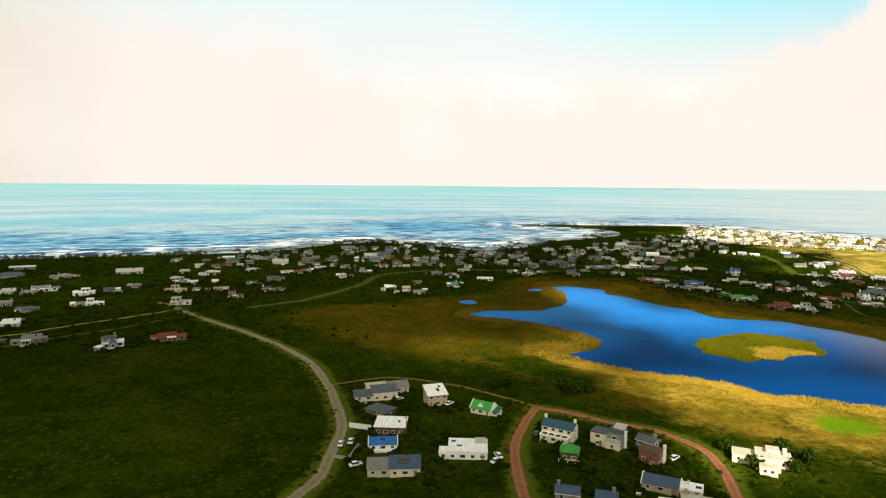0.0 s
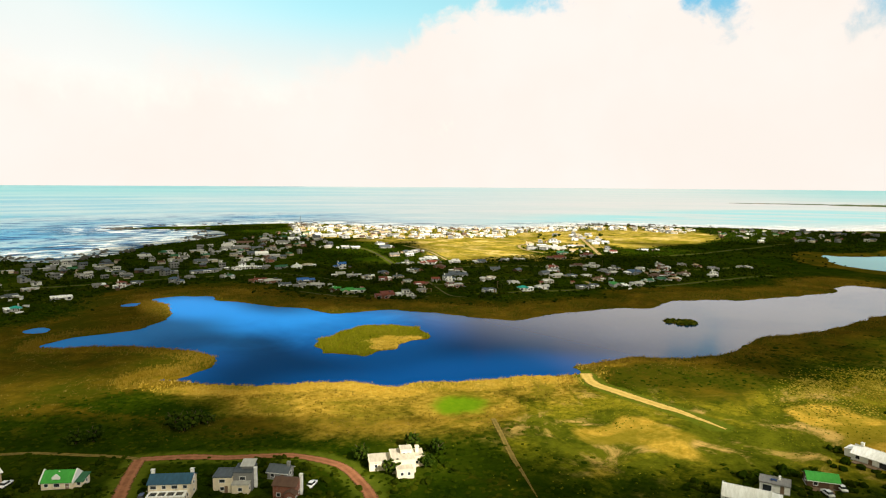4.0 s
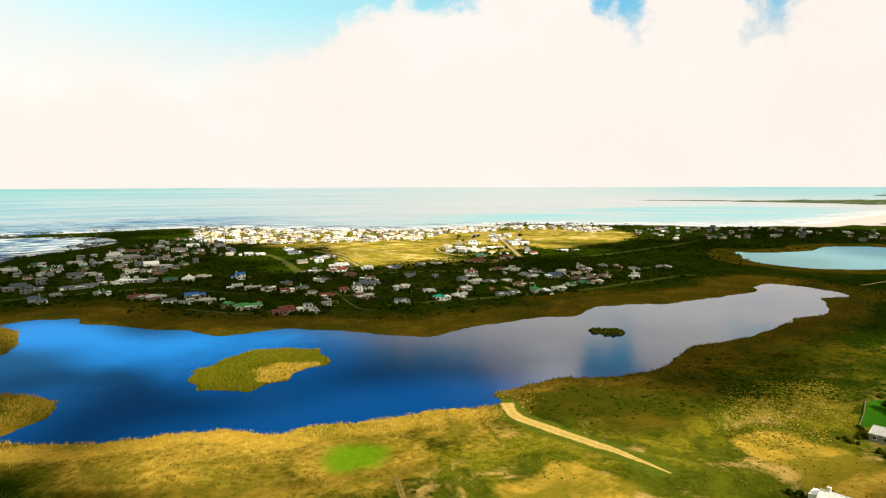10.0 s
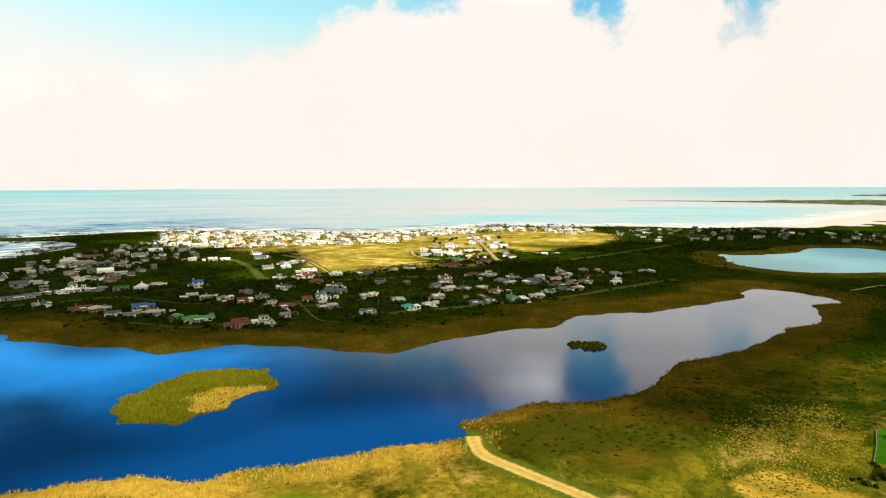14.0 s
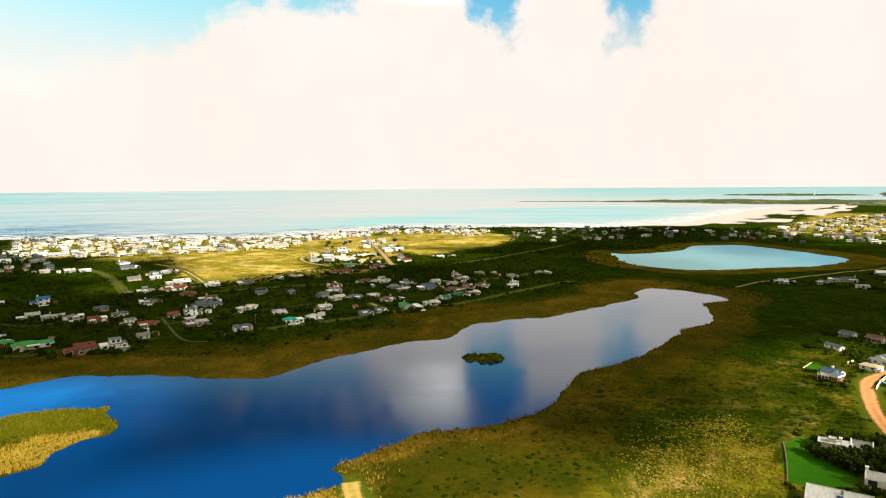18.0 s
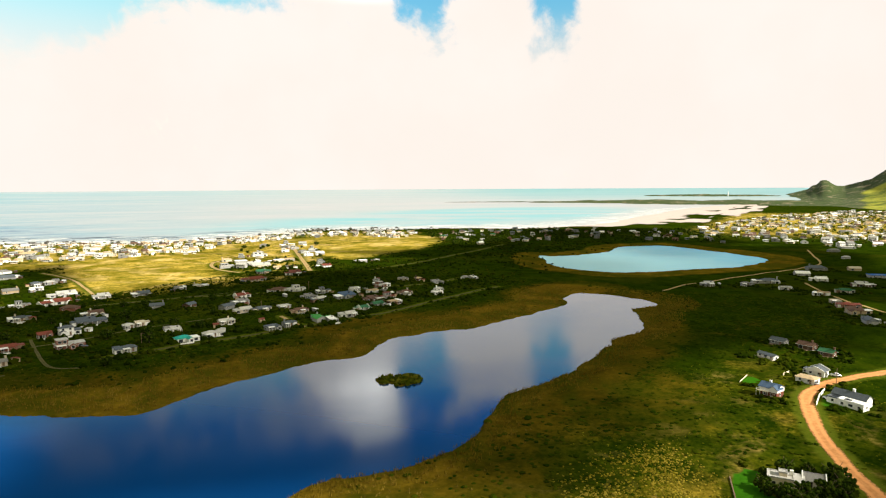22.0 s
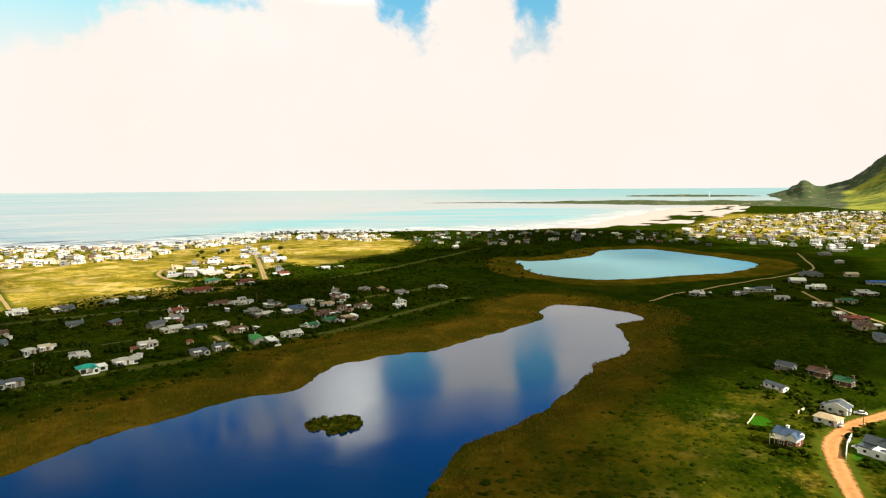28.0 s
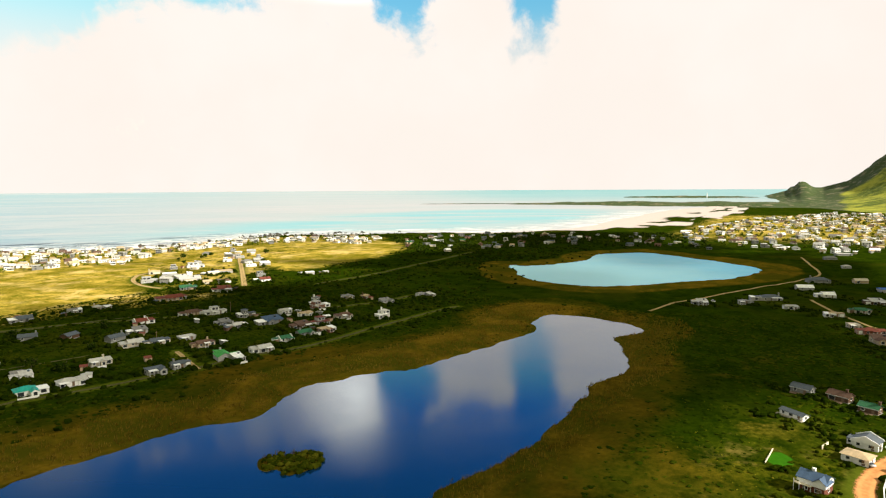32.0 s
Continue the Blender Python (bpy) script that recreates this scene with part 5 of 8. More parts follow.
def block_house(label, x, y, yaw, blocks, chimneys=(), panels=(), deck=None, parapets=False):
    """A house of joined blocks: (x0, y0, x1, y1, base, eaves, roof shape, rise, wall, roof). Its front looks to local -y."""
    root = new("house")
    root.matrix_world = pose(x, y, float(ground_at(x, y)), 0, 0, yaw)
    reach = 0.0
    for x0, y0, x1, y1, z0, h, shape, rise, wall, roof in blocks:
        reach = max(reach, abs(x0), abs(x1), abs(y0), abs(y1))
        W, R, cx, cy = WALLS[wall], ROOFS[roof], (x0 + x1) / 2, (y0 + y1) / 2
        w, d, o = x1 - x0, y1 - y0, 0.35
        bm = bmesh.new()
        if shape == "gx":
            prism(bm, w, [(y0, z0), (y1, z0), (y1, h), (cy, h + rise), (y0, h)], cx)
        elif shape == "gy":
            ends = [[bm.verts.new((p, q, z)) for p, z in ((x0, z0), (x1, z0), (x1, h), (cx, h + rise), (x0, h))] for q in (y0, y1)]
            bm.faces.new(ends[0]), bm.faces.new(ends[1][::-1])
            for i in range(5):
                bm.faces.new((ends[0][(i + 1) % 5], ends[0][i], ends[1][i], ends[1][(i + 1) % 5]))
        elif shape == "mono":
            prism(bm, w, [(y0, z0), (y1, z0), (y1, h + rise), (y0, h)], cx)
        else:
            box(bm, x0, y0, z0, x1, y1, h)
        part("wall", bm, W, root)
        bm = bmesh.new()
        if shape == "gx":
            low = h - o * rise / (d / 2) + 0.12
            for s in (-1, 1):
                pts = [(x0 - 0.3, cy + s * (d / 2 + o), low), (x1 + 0.3, cy + s * (d / 2 + o), low), (x1 + 0.3, cy, h + rise + 0.12), (x0 - 0.3, cy, h + rise + 0.12)]
                slab(bm, pts if s < 0 else pts[::-1], 0.12)
        elif shape == "gy":
            low = h - o * rise / (w / 2) + 0.12
            for s in (-1, 1):
                pts = [(cx + s * (w / 2 + o), y0 - 0.3, low), (cx, y0 - 0.3, h + rise + 0.12), (cx, y1 + 0.3, h + rise + 0.12), (cx + s * (w / 2 + o), y1 + 0.3, low)]
                slab(bm, pts if s < 0 else pts[::-1], 0.12)
        elif shape == "mono":
            slab(bm, [(x0 - o, y0 - 0.6, h - 0.6 * rise / d + 0.14), (x1 + o, y0 - 0.6, h - 0.6 * rise / d + 0.14), (x1 + o, y1 + o, h + rise + o * rise / d + 0.14), (x0 - o, y1 + o, h + rise + o * rise / d + 0.14)], 0.13)
        elif shape == "hip":
            k, o = max(w / 2 - d / 2, 0.3), 0.5
            v = [bm.verts.new(p) for p in ((x0 - o, y0 - o, h), (x1 + o, y0 - o, h), (x1 + o, y1 + o, h), (x0 - o, y1 + o, h), (cx - k, cy, h + rise), (cx + k, cy, h + rise))]
            for q in ((0, 3, 2, 1), (0, 1, 5, 4), (1, 2, 5), (2, 3, 4, 5), (3, 0, 4)):
                bm.faces.new([v[i] for i in q])
        else:
            box(bm, x0 - 0.12, y0 - 0.12, h + 0.003, x1 + 0.12, y1 + 0.12, h + 0.2)
            for a in ((x0 - 0.12, y0 - 0.12, x1 + 0.12, y0 + 0.1), (x0 - 0.12, y1 - 0.1, x1 + 0.12, y1 + 0.12), (x0 - 0.12, y0 + 0.1, x0 + 0.1, y1 - 0.1), (x1 - 0.1, y0 + 0.1, x1 + 0.12, y1 - 0.1)):
                box(bm, a[0], a[1], h + 0.2, a[2], a[3], h + 0.38)
        part("roof", bm, R, root)
        if parapets and shape in ("gx", "gy"):
            for s in (-1, 1):
                bm = bmesh.new()
                if shape == "gx":
                    prism(bm, 0.28, [(y0 - 0.45, h - 0.45), (y1 + 0.45, h - 0.45), (y1 + 0.45, h + 0.2), (cy, h + rise + 0.45), (y0 - 0.45, h + 0.2)], cx + s * (w / 2 + 0.2))
                else:
                    q = cy + s * (d / 2 + 0.2)
                    ends = [[bm.verts.new((p, q + e, z)) for p, z in ((x0 - 0.4, h - 0.4), (x1 + 0.4, h - 0.4), (x1 + 0.4, h + 0.2), (cx, h + rise + 0.45), (x0 - 0.4, h + 0.2))] for e in (-0.14, 0.14)]
                    bm.faces.new(ends[0]), bm.faces.new(ends[1][::-1])
                    for i in range(5):
                        bm.faces.new((ends[0][(i + 1) % 5], ends[0][i], ends[1][i], ends[1][(i + 1) % 5]))
                part("parapet", bm, TRIM, root, "white gable parapet")
        floor = max(z0, 0.0)
        for f in range(max(1, int((h - floor) / 2.1))):
            z = floor + 1.3 + 2.2 * f
            if z + 0.5 > h:
                break
            k = max(1, int(w / 2.6))
            for i in range(k):
                window(root, x0 + w * (i + 0.5) / k, y0 - 0.02, z, min(1.7 if (i + f) % 2 else 1.2, w / k * 0.7), 1.1, 0)
            for s, px in ((-1, x0 - 0.02), (1, x1 + 0.02)):
                window(root, px, cy, z, 1.1, 1.0, 90 * s)
    x0, y0, x1, y1 = blocks[0][:4]
    bm = bmesh.new()
    box(bm, x1 - 1.9, y0 - 0.07, 0.1, x1 - 1.0, y0 - 0.03, 2.1)
    part("door", bm, TIMBER, root)
    for cx, cy, z0, z1 in chimneys:
        bm = bmesh.new()
        box(bm, cx - 0.4, cy - 0.4, z0, cx + 0.4, cy + 0.4, z1)
        box(bm, cx - 0.48, cy - 0.48, z1, cx + 0.48, cy + 0.48, z1 + 0.15)
        part("chimney", bm, WALLS["white"], root)
    for x0, y0, z0, x1, y1, z1 in panels:
        bm = bmesh.new()
        slab(bm, [(x0, y0, z0), (x1, y0, z0), (x1, y1, z1), (x0, y1, z1)], 0.06)
        part("roof_panel", bm, GLASS, root, "dark glass panel on the roof")
    if deck:
        x0, y0, x1, y1, z = deck
        bm = bmesh.new()
        box(bm, x0, y0, z - 0.18, x1, y1, z)
        part("deck", bm, WALLS["cream"], root, "pale deck along the front")
        bm = bmesh.new()
        box(bm, x0, y0, z + 0.85, x1, y0 + 0.08, z + 0.95)
        part("railing", bm, TRIM, root)
        for i in range(4):
            bm = bmesh.new()
            q = x0 + 0.1 + (x1 - x0 - 0.2) * i / 3
            box(bm, q - 0.07, y0 + 0.0, -0.8, q + 0.07, y0 + 0.14, z + 0.85)
            part("post", bm, TRIM, root)
    HOUSES.append((x, y, reach * 0.8 + 2.0))
    return tagged(root, label, "house")


block_house("low beige house with flat and gabled pale roofs", -23, 256, 18, ((0.05, -4, 8.5, 4, -1, 2.5, "gx", 1.5, "beige", "grey"), (-8.5, -3, 0, 3, -1, 2.3, "mono", 0.7, "beige", "beige")))
block_house("cream house with dark slate roofs in two levels", -27, 245, 15, ((-1, -3, 9, 3, -1, 3.6, "mono", 0.9, "cream", "slate"), (-8, -2.5, -1.05, 2.5, -1, 2.3, "mono", 0.8, "cream", "slate")))
block_house("low dark cottage under a wide slate hip roof", -23, 230, -32, ((-4.6, -3.6, 4.6, 3.6, -1, 1.9, "hip", 1.7, "brown", "slate"),))
# the two dark glass plates stand in for a recess in the roof
block_house("tall tan house with steep white sheet roof", -2.6, 242, 18, ((-3.9, -3.5, 3.9, 3.5, -1, 4.5, "mono", 1.9, "tan", "white"),), panels=((0.2, -1.5, 5.4, 1.4, 0.2, 5.9), (1.4, 0.8, 6.0, 2.4, 2.0, 6.35)))
block_house("cream cottage with green gable roof and white edges", 16, 232, -30, ((-4.2, -2.7, 4.2, 2.7, -1, 2.3, "gx", 2.2, "cream", "green"), (4.25, -1.8, 6.6, 2.2, -1, 1.9, "mono", 0.6, "cream", "greendark"), (-0.9, -2.2, 0.5, -0.6, 2.2, 3.3, "gy", 0.7, "cream", "green")), parapets=True)
block_house("brown timber house under a broad white roof", -17.5, 212, -4, ((-5.2, -3.8, 5.2, 3.8, -1, 3.0, "mono", 0.7, "brown", "white"),), panels=((2.4, -0.6, 3.55, 3.2, 0.6, 3.8),))
block_house("white cottage with bright blue roof and veranda", -19, 197.5, 6, ((-4.5, -2.8, 4.5, 2.8, -1, 2.3, "gx", 1.4, "white", "blue"), (-5.4, -4.0, 5.0, -2.85, -1, 0.35, "flat", 0, "white", "white")), panels=((-1.0, -1.3, 3.25, 0.6, -0.7, 3.55),), parapets=True)
block_house("long white house with stacked flat white roofs", 8.5, 194, -3, ((-6.2, -5, 6.2, 5, -1, 2.6, "flat", 0, "white", "white"), (-9.0, -5, -6.25, -0.5, -1, 2.1, "flat", 0, "white", "white"), (2.5, 0.5, 5.8, 4.5, 2.6, 3.3, "flat", 0, "white", "pale")), panels=((-5.4, 2.2, 2.86, -4.0, 3.8, 2.86), (-3.6, -1.0, 2.86, -1.8, 0.2, 2.86)))
block_house("wide cream house with grey and slate blue roofs", -14, 182, 4, ((-1.4, -4.5, 7.6, 4.5, -1, 2.7, "gx", 1.8, "cream", "slateblue"), (-8, -4, -1.45, 4, -1, 2.4, "gx", 1.6, "beige", "grey")), panels=((1.0, -3.0, 3.55, 4.6, -1.2, 4.28),))
block_house("cream two-storey house with dark blue roof and terrace", 40.5, 208, -30, ((-5.5, -2.8, 5.5, 2.8, -1, 4.5, "gx", 1.5, "cream", "tealdark"), (-5.0, -5.8, 4.6, -2.85, -1, 2.1, "flat", 0, "cream", "white")), chimneys=((-5.2, 0.4, 4.5, 7.0), (5.2, 0.4, 4.5, 7.0)), panels=tuple((-4.6 + 2.3 * k, -5.2, 2.36, -2.9 + 2.3 * k, -3.4, 2.36) for k in range(4)))
block_house("grey and cream modern house with stacked flat roofs", 56, 202, -33, ((-5.6, -3, -0.6, 2.5, -1, 4.4, "flat", 0, "cream", "slate"), (-0.55, -1.5, 4.6, 4, -1, 5.0, "flat", 0, "grey", "slate"), (-0.4, -3.6, 4.2, -1.55, -1, 2.5, "flat", 0, "cream", "pale"), (1.2, 0.8, 4.4, 3.8, 5.0, 6.1, "mono", 0.4, "grey", "pale")), chimneys=((5.1, 0.5, 0, 5.6),))
block_house("dark timber hut with bright green hip roof", 40.5, 191, -14, ((-2.6, -2.4, 2.6, 2.4, -1, 3.0, "hip", 1.9, "brown", "green"),), deck=(-3.2, -4.6, 3.2, -2.45, 0.6))
block_house("brown brick house with weathered tiled roof", 66.5, 190.5, -42, ((-3.4, -2.58, 3.04, 2.58, -1, 3.96, "gx", 1.1, "brick", "brown"), (0.55, -4.42, 3.5, -2.62, -1, 2.58, "gy", 0.83, "brick", "brown")), chimneys=((3.31, 1.1, 0, 5.7),))
block_house("tan house with blue slate roof and white edges", 63, 172, -26, ((-5, -3.2, 5, 3.2, -1, 2.3, "gx", 1.5, "tan", "slateblue"),), parapets=True)
block_house("long white cottage with slate roof among bushes", 471.5, 129, -128, ((-4.76, -1.64, 4.76, 1.64, -1, 2.05, "gx", 0.74, "white", "slate"), (-5.41, -2.62, 4.92, -1.68, -1, 0.12, "flat", 0, "beige", "beige")))
block_house("red-brown house with white upper storey and slate roofs", 409.5, 123.5, -112, ((-3.12, -2.95, 3.28, 2.95, -1, 2.3, "flat", 0, "redbrown", "white"), (-3.94, -2.71, 3.44, 3.12, 2.62, 3.85, "gx", 1.39, "white", "slateblue"), (0.49, -3.53, 3.77, 0.82, 2.62, 3.85, "gy", 1.23, "white", "slateblue")), deck=(-4.26, -4.26, 0.33, -2.99, 2.46), chimneys=((-0.82, 0.66, 4.1, 5.9),))
block_house("white house with broad dark gable roof beside the road", 453, 108, -108, ((-3.68, -2.88, 3.68, 2.88, -1, 2.4, "gy", 1.6, "white", "slate"), (-5.28, -2.08, -3.72, 2.08, -1, 1.92, "flat", 0, "white", "slate"), (3.76, -1.6, 4.32, -0.96, -1, 2.08, "flat", 0, "white", "white")), parapets=True)
block_house("white house with tan hip roof beside the road", 438.5, 111.5, -112, ((-3.78, -2.88, 3.78, 2.88, -1, 2.16, "hip", 0.9, "white", "tan"),))
block_house("white house with slate gable and pergola beside the road", 413.5, 97.5, -118, ((-6.2, 0, 6.2, 5, -1, 3.0, "gx", 1.6, "white", "slate"), (-6.0, -4, -1.6, -0.05, -1, 2.3, "flat", 0, "white", "slate"), (-1.5, -4.6, 7.6, -0.05, -1, 2.5, "flat", 0, "white", "white")), panels=((0.0, -3.8, 2.76, 2.6, -1.6, 2.76), (-5.2, -3.4, 2.56, -2.6, -1.0, 2.56)), chimneys=((0.5, 3.0, 3.5, 5.6),))
block_house("pale house with flat roofs and chimney behind trees", 327.5, 115, -86, ((-4.5, -2.4, 2.0, 2.4, -1, 2.8, "flat", 0, "cream", "pale"), (-1.6, -1.0, 0.4, 1.2, 2.8, 4.0, "flat", 0, "cream", "pale"), (2.05, -1.8, 4.6, 1.8, -1, 2.2, "mono", 0.9, "cream", "pale")), chimneys=((1.6, 0.6, 2.4, 4.4),))



def villa(x, y, yaw):
    """Cream villa of stepped cubes."""
    root = new("villa")
    root.matrix_world = pose(x, y, float(ground_at(x, y)), 0, 0, yaw)
    W = WALLS["cream"]
    for k, (x0, y0, x1, y1, h) in enumerate(((-2.5, -4.5, 4.5, 4.0, 3.6), (-9.0, -1.5, -2.52, 4.5, 2.3), (4.52, -1.0, 7.5, 4.5, 3.0), (-1.5, -8.0, 3.5, -4.52, 2.3), (0.5, 0.0, 4.0, 3.5, 4.8))):
        z0 = 3.62 if k == 4 else -1.0
        bm = bmesh.new()
        box(bm, x0, y0, z0, x1, y1, h)
        box(bm, x0 - 0.12, y0 - 0.12, h, x1 + 0.12, y1 + 0.12, h + 0.35)
        part("block", bm, W, root)
        bm = bmesh.new()
        box(bm, x0 + 0.2, y0 + 0.2, h + 0.35, x1 - 0.2, y1 - 0.2, h + 0.37)
        part("roof", bm, ROOFS["beige"], root)
        for i in range(2):
            window(root, x0 + (x1 - x0) * (0.3 + 0.4 * i), y0 - 0.02, min(h - 0.9, 1.5 if k < 4 else 4.3), 1.0, 1.1 if k < 4 else 0.8, 0)
    bm = bmesh.new()
    box(bm, 5.2, 1.4, 3.36, 6.2, 2.4, 5.2)
    box(bm, 5.05, 1.25, 5.2, 6.35, 2.55, 5.4)
    part("chimney", bm, W, root)
    HOUSES.append((x, y, 10))
    tagged(root, "cream stucco villa of stepped cubes with chimney", "house")


villa(100.5, 188.5, -24)


def car(x, y, yaw, paint):
    root = new("car")
    root.matrix_world = pose(x, y, float(ground_at(x, y)) + 0.12, 0, 0, yaw)
    bm = bmesh.new()
    box(bm, -2.1, -0.85, 0.32, 2.1, 0.85, 0.95)
    bmesh.ops.bevel(bm, geom=bm.edges[:], offset=0.14, segments=2, affect="EDGES")
    part("body", bm, CAR_PAINTS[paint], root, smooth=True)
    bm = bmesh.new()
    low = [bm.verts.new(p) for p in ((-1.5, -0.78, 0.94), (1.05, -0.78, 0.94), (1.05, 0.78, 0.94), (-1.5, 0.78, 0.94))]
    top = [bm.verts.new(p) for p in ((-1.15, -0.64, 1.45), (0.45, -0.64, 1.45), (0.45, 0.64, 1.45), (-1.15, 0.64, 1.45))]
    bm.faces.new(low[::-1]), bm.faces.new(top)
    for i in range(4):
        bm.faces.new((low[i], low[(i + 1) % 4], top[(i + 1) % 4], top[i]))
    part("cabin", bm, GLASS, root)
    bm = bmesh.new()
    box(bm, -1.12, -0.62, 1.452, 0.42, 0.62, 1.50)
    part("roof", bm, CAR_PAINTS[paint], root)
    for sx in (-1.3, 1.3):
        for sy in (-0.8, 0.8):
            bm = bmesh.new()
            bmesh.ops.create_cone(bm, segments=12, radius1=0.33, radius2=0.33, depth=0.22, cap_ends=True, matrix=Matrix.Translation((sx, sy, 0.33)) @ Matrix.Rotation(radians(90), 4, "X"))
            part("wheel", bm, TYRE, root)
    tagged(root, ("parked white car beside a house", "parked silver car beside a house", "parked dark car beside a house")[paint], "car", "parked cars")


car(-17, 243, 50, 0)
car(-30, 201, 90, 0)
car(-33, 199, 90, 0)
car(18, 191, 110, 0)
car(17, 187, 40, 0)
car(33, 210, 60, 2)
car(36, 213, 60, 0)
car(74, 192, 40, 0)
car(-26, 184, 30, 0)
car(190, 107, 60, 0)
car(196, 106, 50, 0)
car(453, 101, 100, 0)
car(436, 109, 40, 1)
car(415, 104, 50, 0)
car(3, 240, 50, 0)
car(709, 182, 30, 0)



def garden_wall(points, tall, mat, label, name="garden_wall"):
    """A low wall along a line, stepped over the ground."""
    root = new(name)
    for (ax, ay), (bx, by) in zip(points[:-1], points[1:]):
        k = max(1, int(math.hypot(bx - ax, by - ay) / 4.0))
        for i in range(k):
            p, q = (ax + (bx - ax) * i / k, ay + (by - ay) * i / k), (ax + (bx - ax) * (i + 1) / k, ay + (by - ay) * (i + 1) / k)
            m = pose((p[0] + q[0]) / 2, (p[1] + q[1]) / 2, float(ground_at((p[0] + q[0]) / 2, (p[1] + q[1]) / 2)), 0, 0, math.degrees(math.atan2(q[1] - p[1], q[0] - p[0])))
            half = math.hypot(q[0] - p[0], q[1] - p[1]) / 2
            bm = bmesh.new()
            box(bm, -half, -0.11, -0.6, half, 0.11, tall)
            box(bm, -half, -0.16, tall, half, 0.16, tall + 0.08)
            bm.transform(m)
            part("bay", bm, mat, root)
    return tagged(root, label, "wall")


garden_wall([(-32.5, 214.5), (-24.5, 212.5)], 1.7, WALLS["white"], "white garden wall beside the brown house")
garden_wall([(-30.5, 241), (-26, 229), (-22, 224)], 1.0, WALLS["beige"], "low pale wall along the shed garden")
garden_wall([(405, 108), (417.5, 107), (426, 105.3)], 1.3, WALLS["white"], "white wall round the lawn beside the gravel road")
garden_wall([(443, 121), (448, 119)], 1.2, WALLS["cream"], "short cream wall behind the tan roof house")
garden_wall([(325, 129), (309, 125.5), (292.5, 122.8)], 0.3, TIMBER, "low timber rail along the lawn", "lawn_rail")
garden_wall([(423, 136.5), (435.5, 134.8)], 0.35, WALLS["cream"], "low pale wall along the small lawn")
garden_wall([(-34, 190), (-29, 189), (-27, 199)], 0.9, CONCRETE, "low concrete yard wall by the blue roof cottage")


def boat(x, y, yaw, size):
    """Small open boat on the grass."""
    root = new("boat")
    root.matrix_world = pose(x, y, float(ground_at(x, y)) + 0.15, 0, 0, yaw) @ Matrix.Scale(size, 4)
    bm = bmesh.new()
    rows = []
    for s in np.linspace(-1, 1, 11):
        wide = 0.95 * (1 - max(0, s) ** 2.4) ** 0.7 * (0.9 if s < -0.9 else 1.0) + 0.02
        keel = 0.12 * max(0, s) ** 2
        rows.append([bm.verts.new((2.6 * s, q * wide, z)) for q, z in ((-1, 0.75 + keel), (-0.7, 0.25 + keel), (0, keel), (0.7, 0.25 + keel), (1, 0.75 + keel), (0.85, 0.73 + keel), (0.55, 0.35 + keel), (-0.55, 0.35 + keel), (-0.85, 0.73 + keel))])
    for p, q in zip(rows[:-1], rows[1:]):
        for i in range(9):
            bm.faces.new((p[i], q[i], q[(i + 1) % 9], p[(i + 1) % 9]))
    bm.faces.new(rows[0][::-1]), bm.faces.new(rows[-1])
    bmesh.ops.recalc_face_normals(bm, faces=bm.faces)
    part("hull", bm, TRIM, root, smooth=False)
    for s in (-0.9, 0.6):
        bm = bmesh.new()
        box(bm, s - 0.16, -0.66, 0.48, s + 0.16, 0.66, 0.54)
        part("thwart", bm, TIMBER, root)
    tagged(root, "small white boat lying on the grass", "boat", "boats")


boat(62.5, 163.8, -14, 1.15)
boat(56.5, 167.2, -10, 0.8)


def pole(x, y, tall):
    root = new("utility_pole")
    root.matrix_world = pose(x, y, float(ground_at(x, y)))
    bm = bmesh.new()
    bmesh.ops.create_cone(bm, segments=8, radius1=0.16, radius2=0.11, depth=tall + 0.6, cap_ends=True, matrix=Matrix.Translation((0, 0, tall / 2 - 0.3)))
    part("post", bm, TIMBER, root)
    bm = bmesh.new()
    box(bm, -0.8, -0.06, tall - 0.7, 0.8, 0.06, tall - 0.55)
    part("crossarm", bm, TIMBER, root)
    tagged(root, "wooden utility pole beside the street", "pole", "utility poles")


for p in ((-12, 208, 7), (441, 101, 6.5), (333, 421, 7), (432, 436, 7), (515, 470, 7)):
    pole(*p)



def shed(x, y, yaw, wall, roof, w, label):
    """Small outbuilding with a sloping roof and a door."""
    root = new("garden_shed")
    root.matrix_world = pose(x, y, float(ground_at(x, y)), 0, 0, yaw)
    bm = bmesh.new()
    prism(bm, w, [(-1.3, -0.6), (1.3, -0.6), (1.3, 2.3), (-1.3, 1.95)])
    part("wall", bm, WALLS[wall], root)
    bm = bmesh.new()
    slab(bm, [(-w / 2 - 0.2, -1.6, 2.0), (w / 2 + 0.2, -1.6, 2.0), (w / 2 + 0.2, 1.5, 2.45), (-w / 2 - 0.2, 1.5, 2.45)], 0.1)
    part("roof", bm, ROOFS[roof], root)
    bm = bmesh.new()
    box(bm, -0.45, -1.36, 0.05, 0.45, -1.31, 1.85)
    part("door", bm, TIMBER, root)
    return tagged(root, label, "shed", "garden sheds")


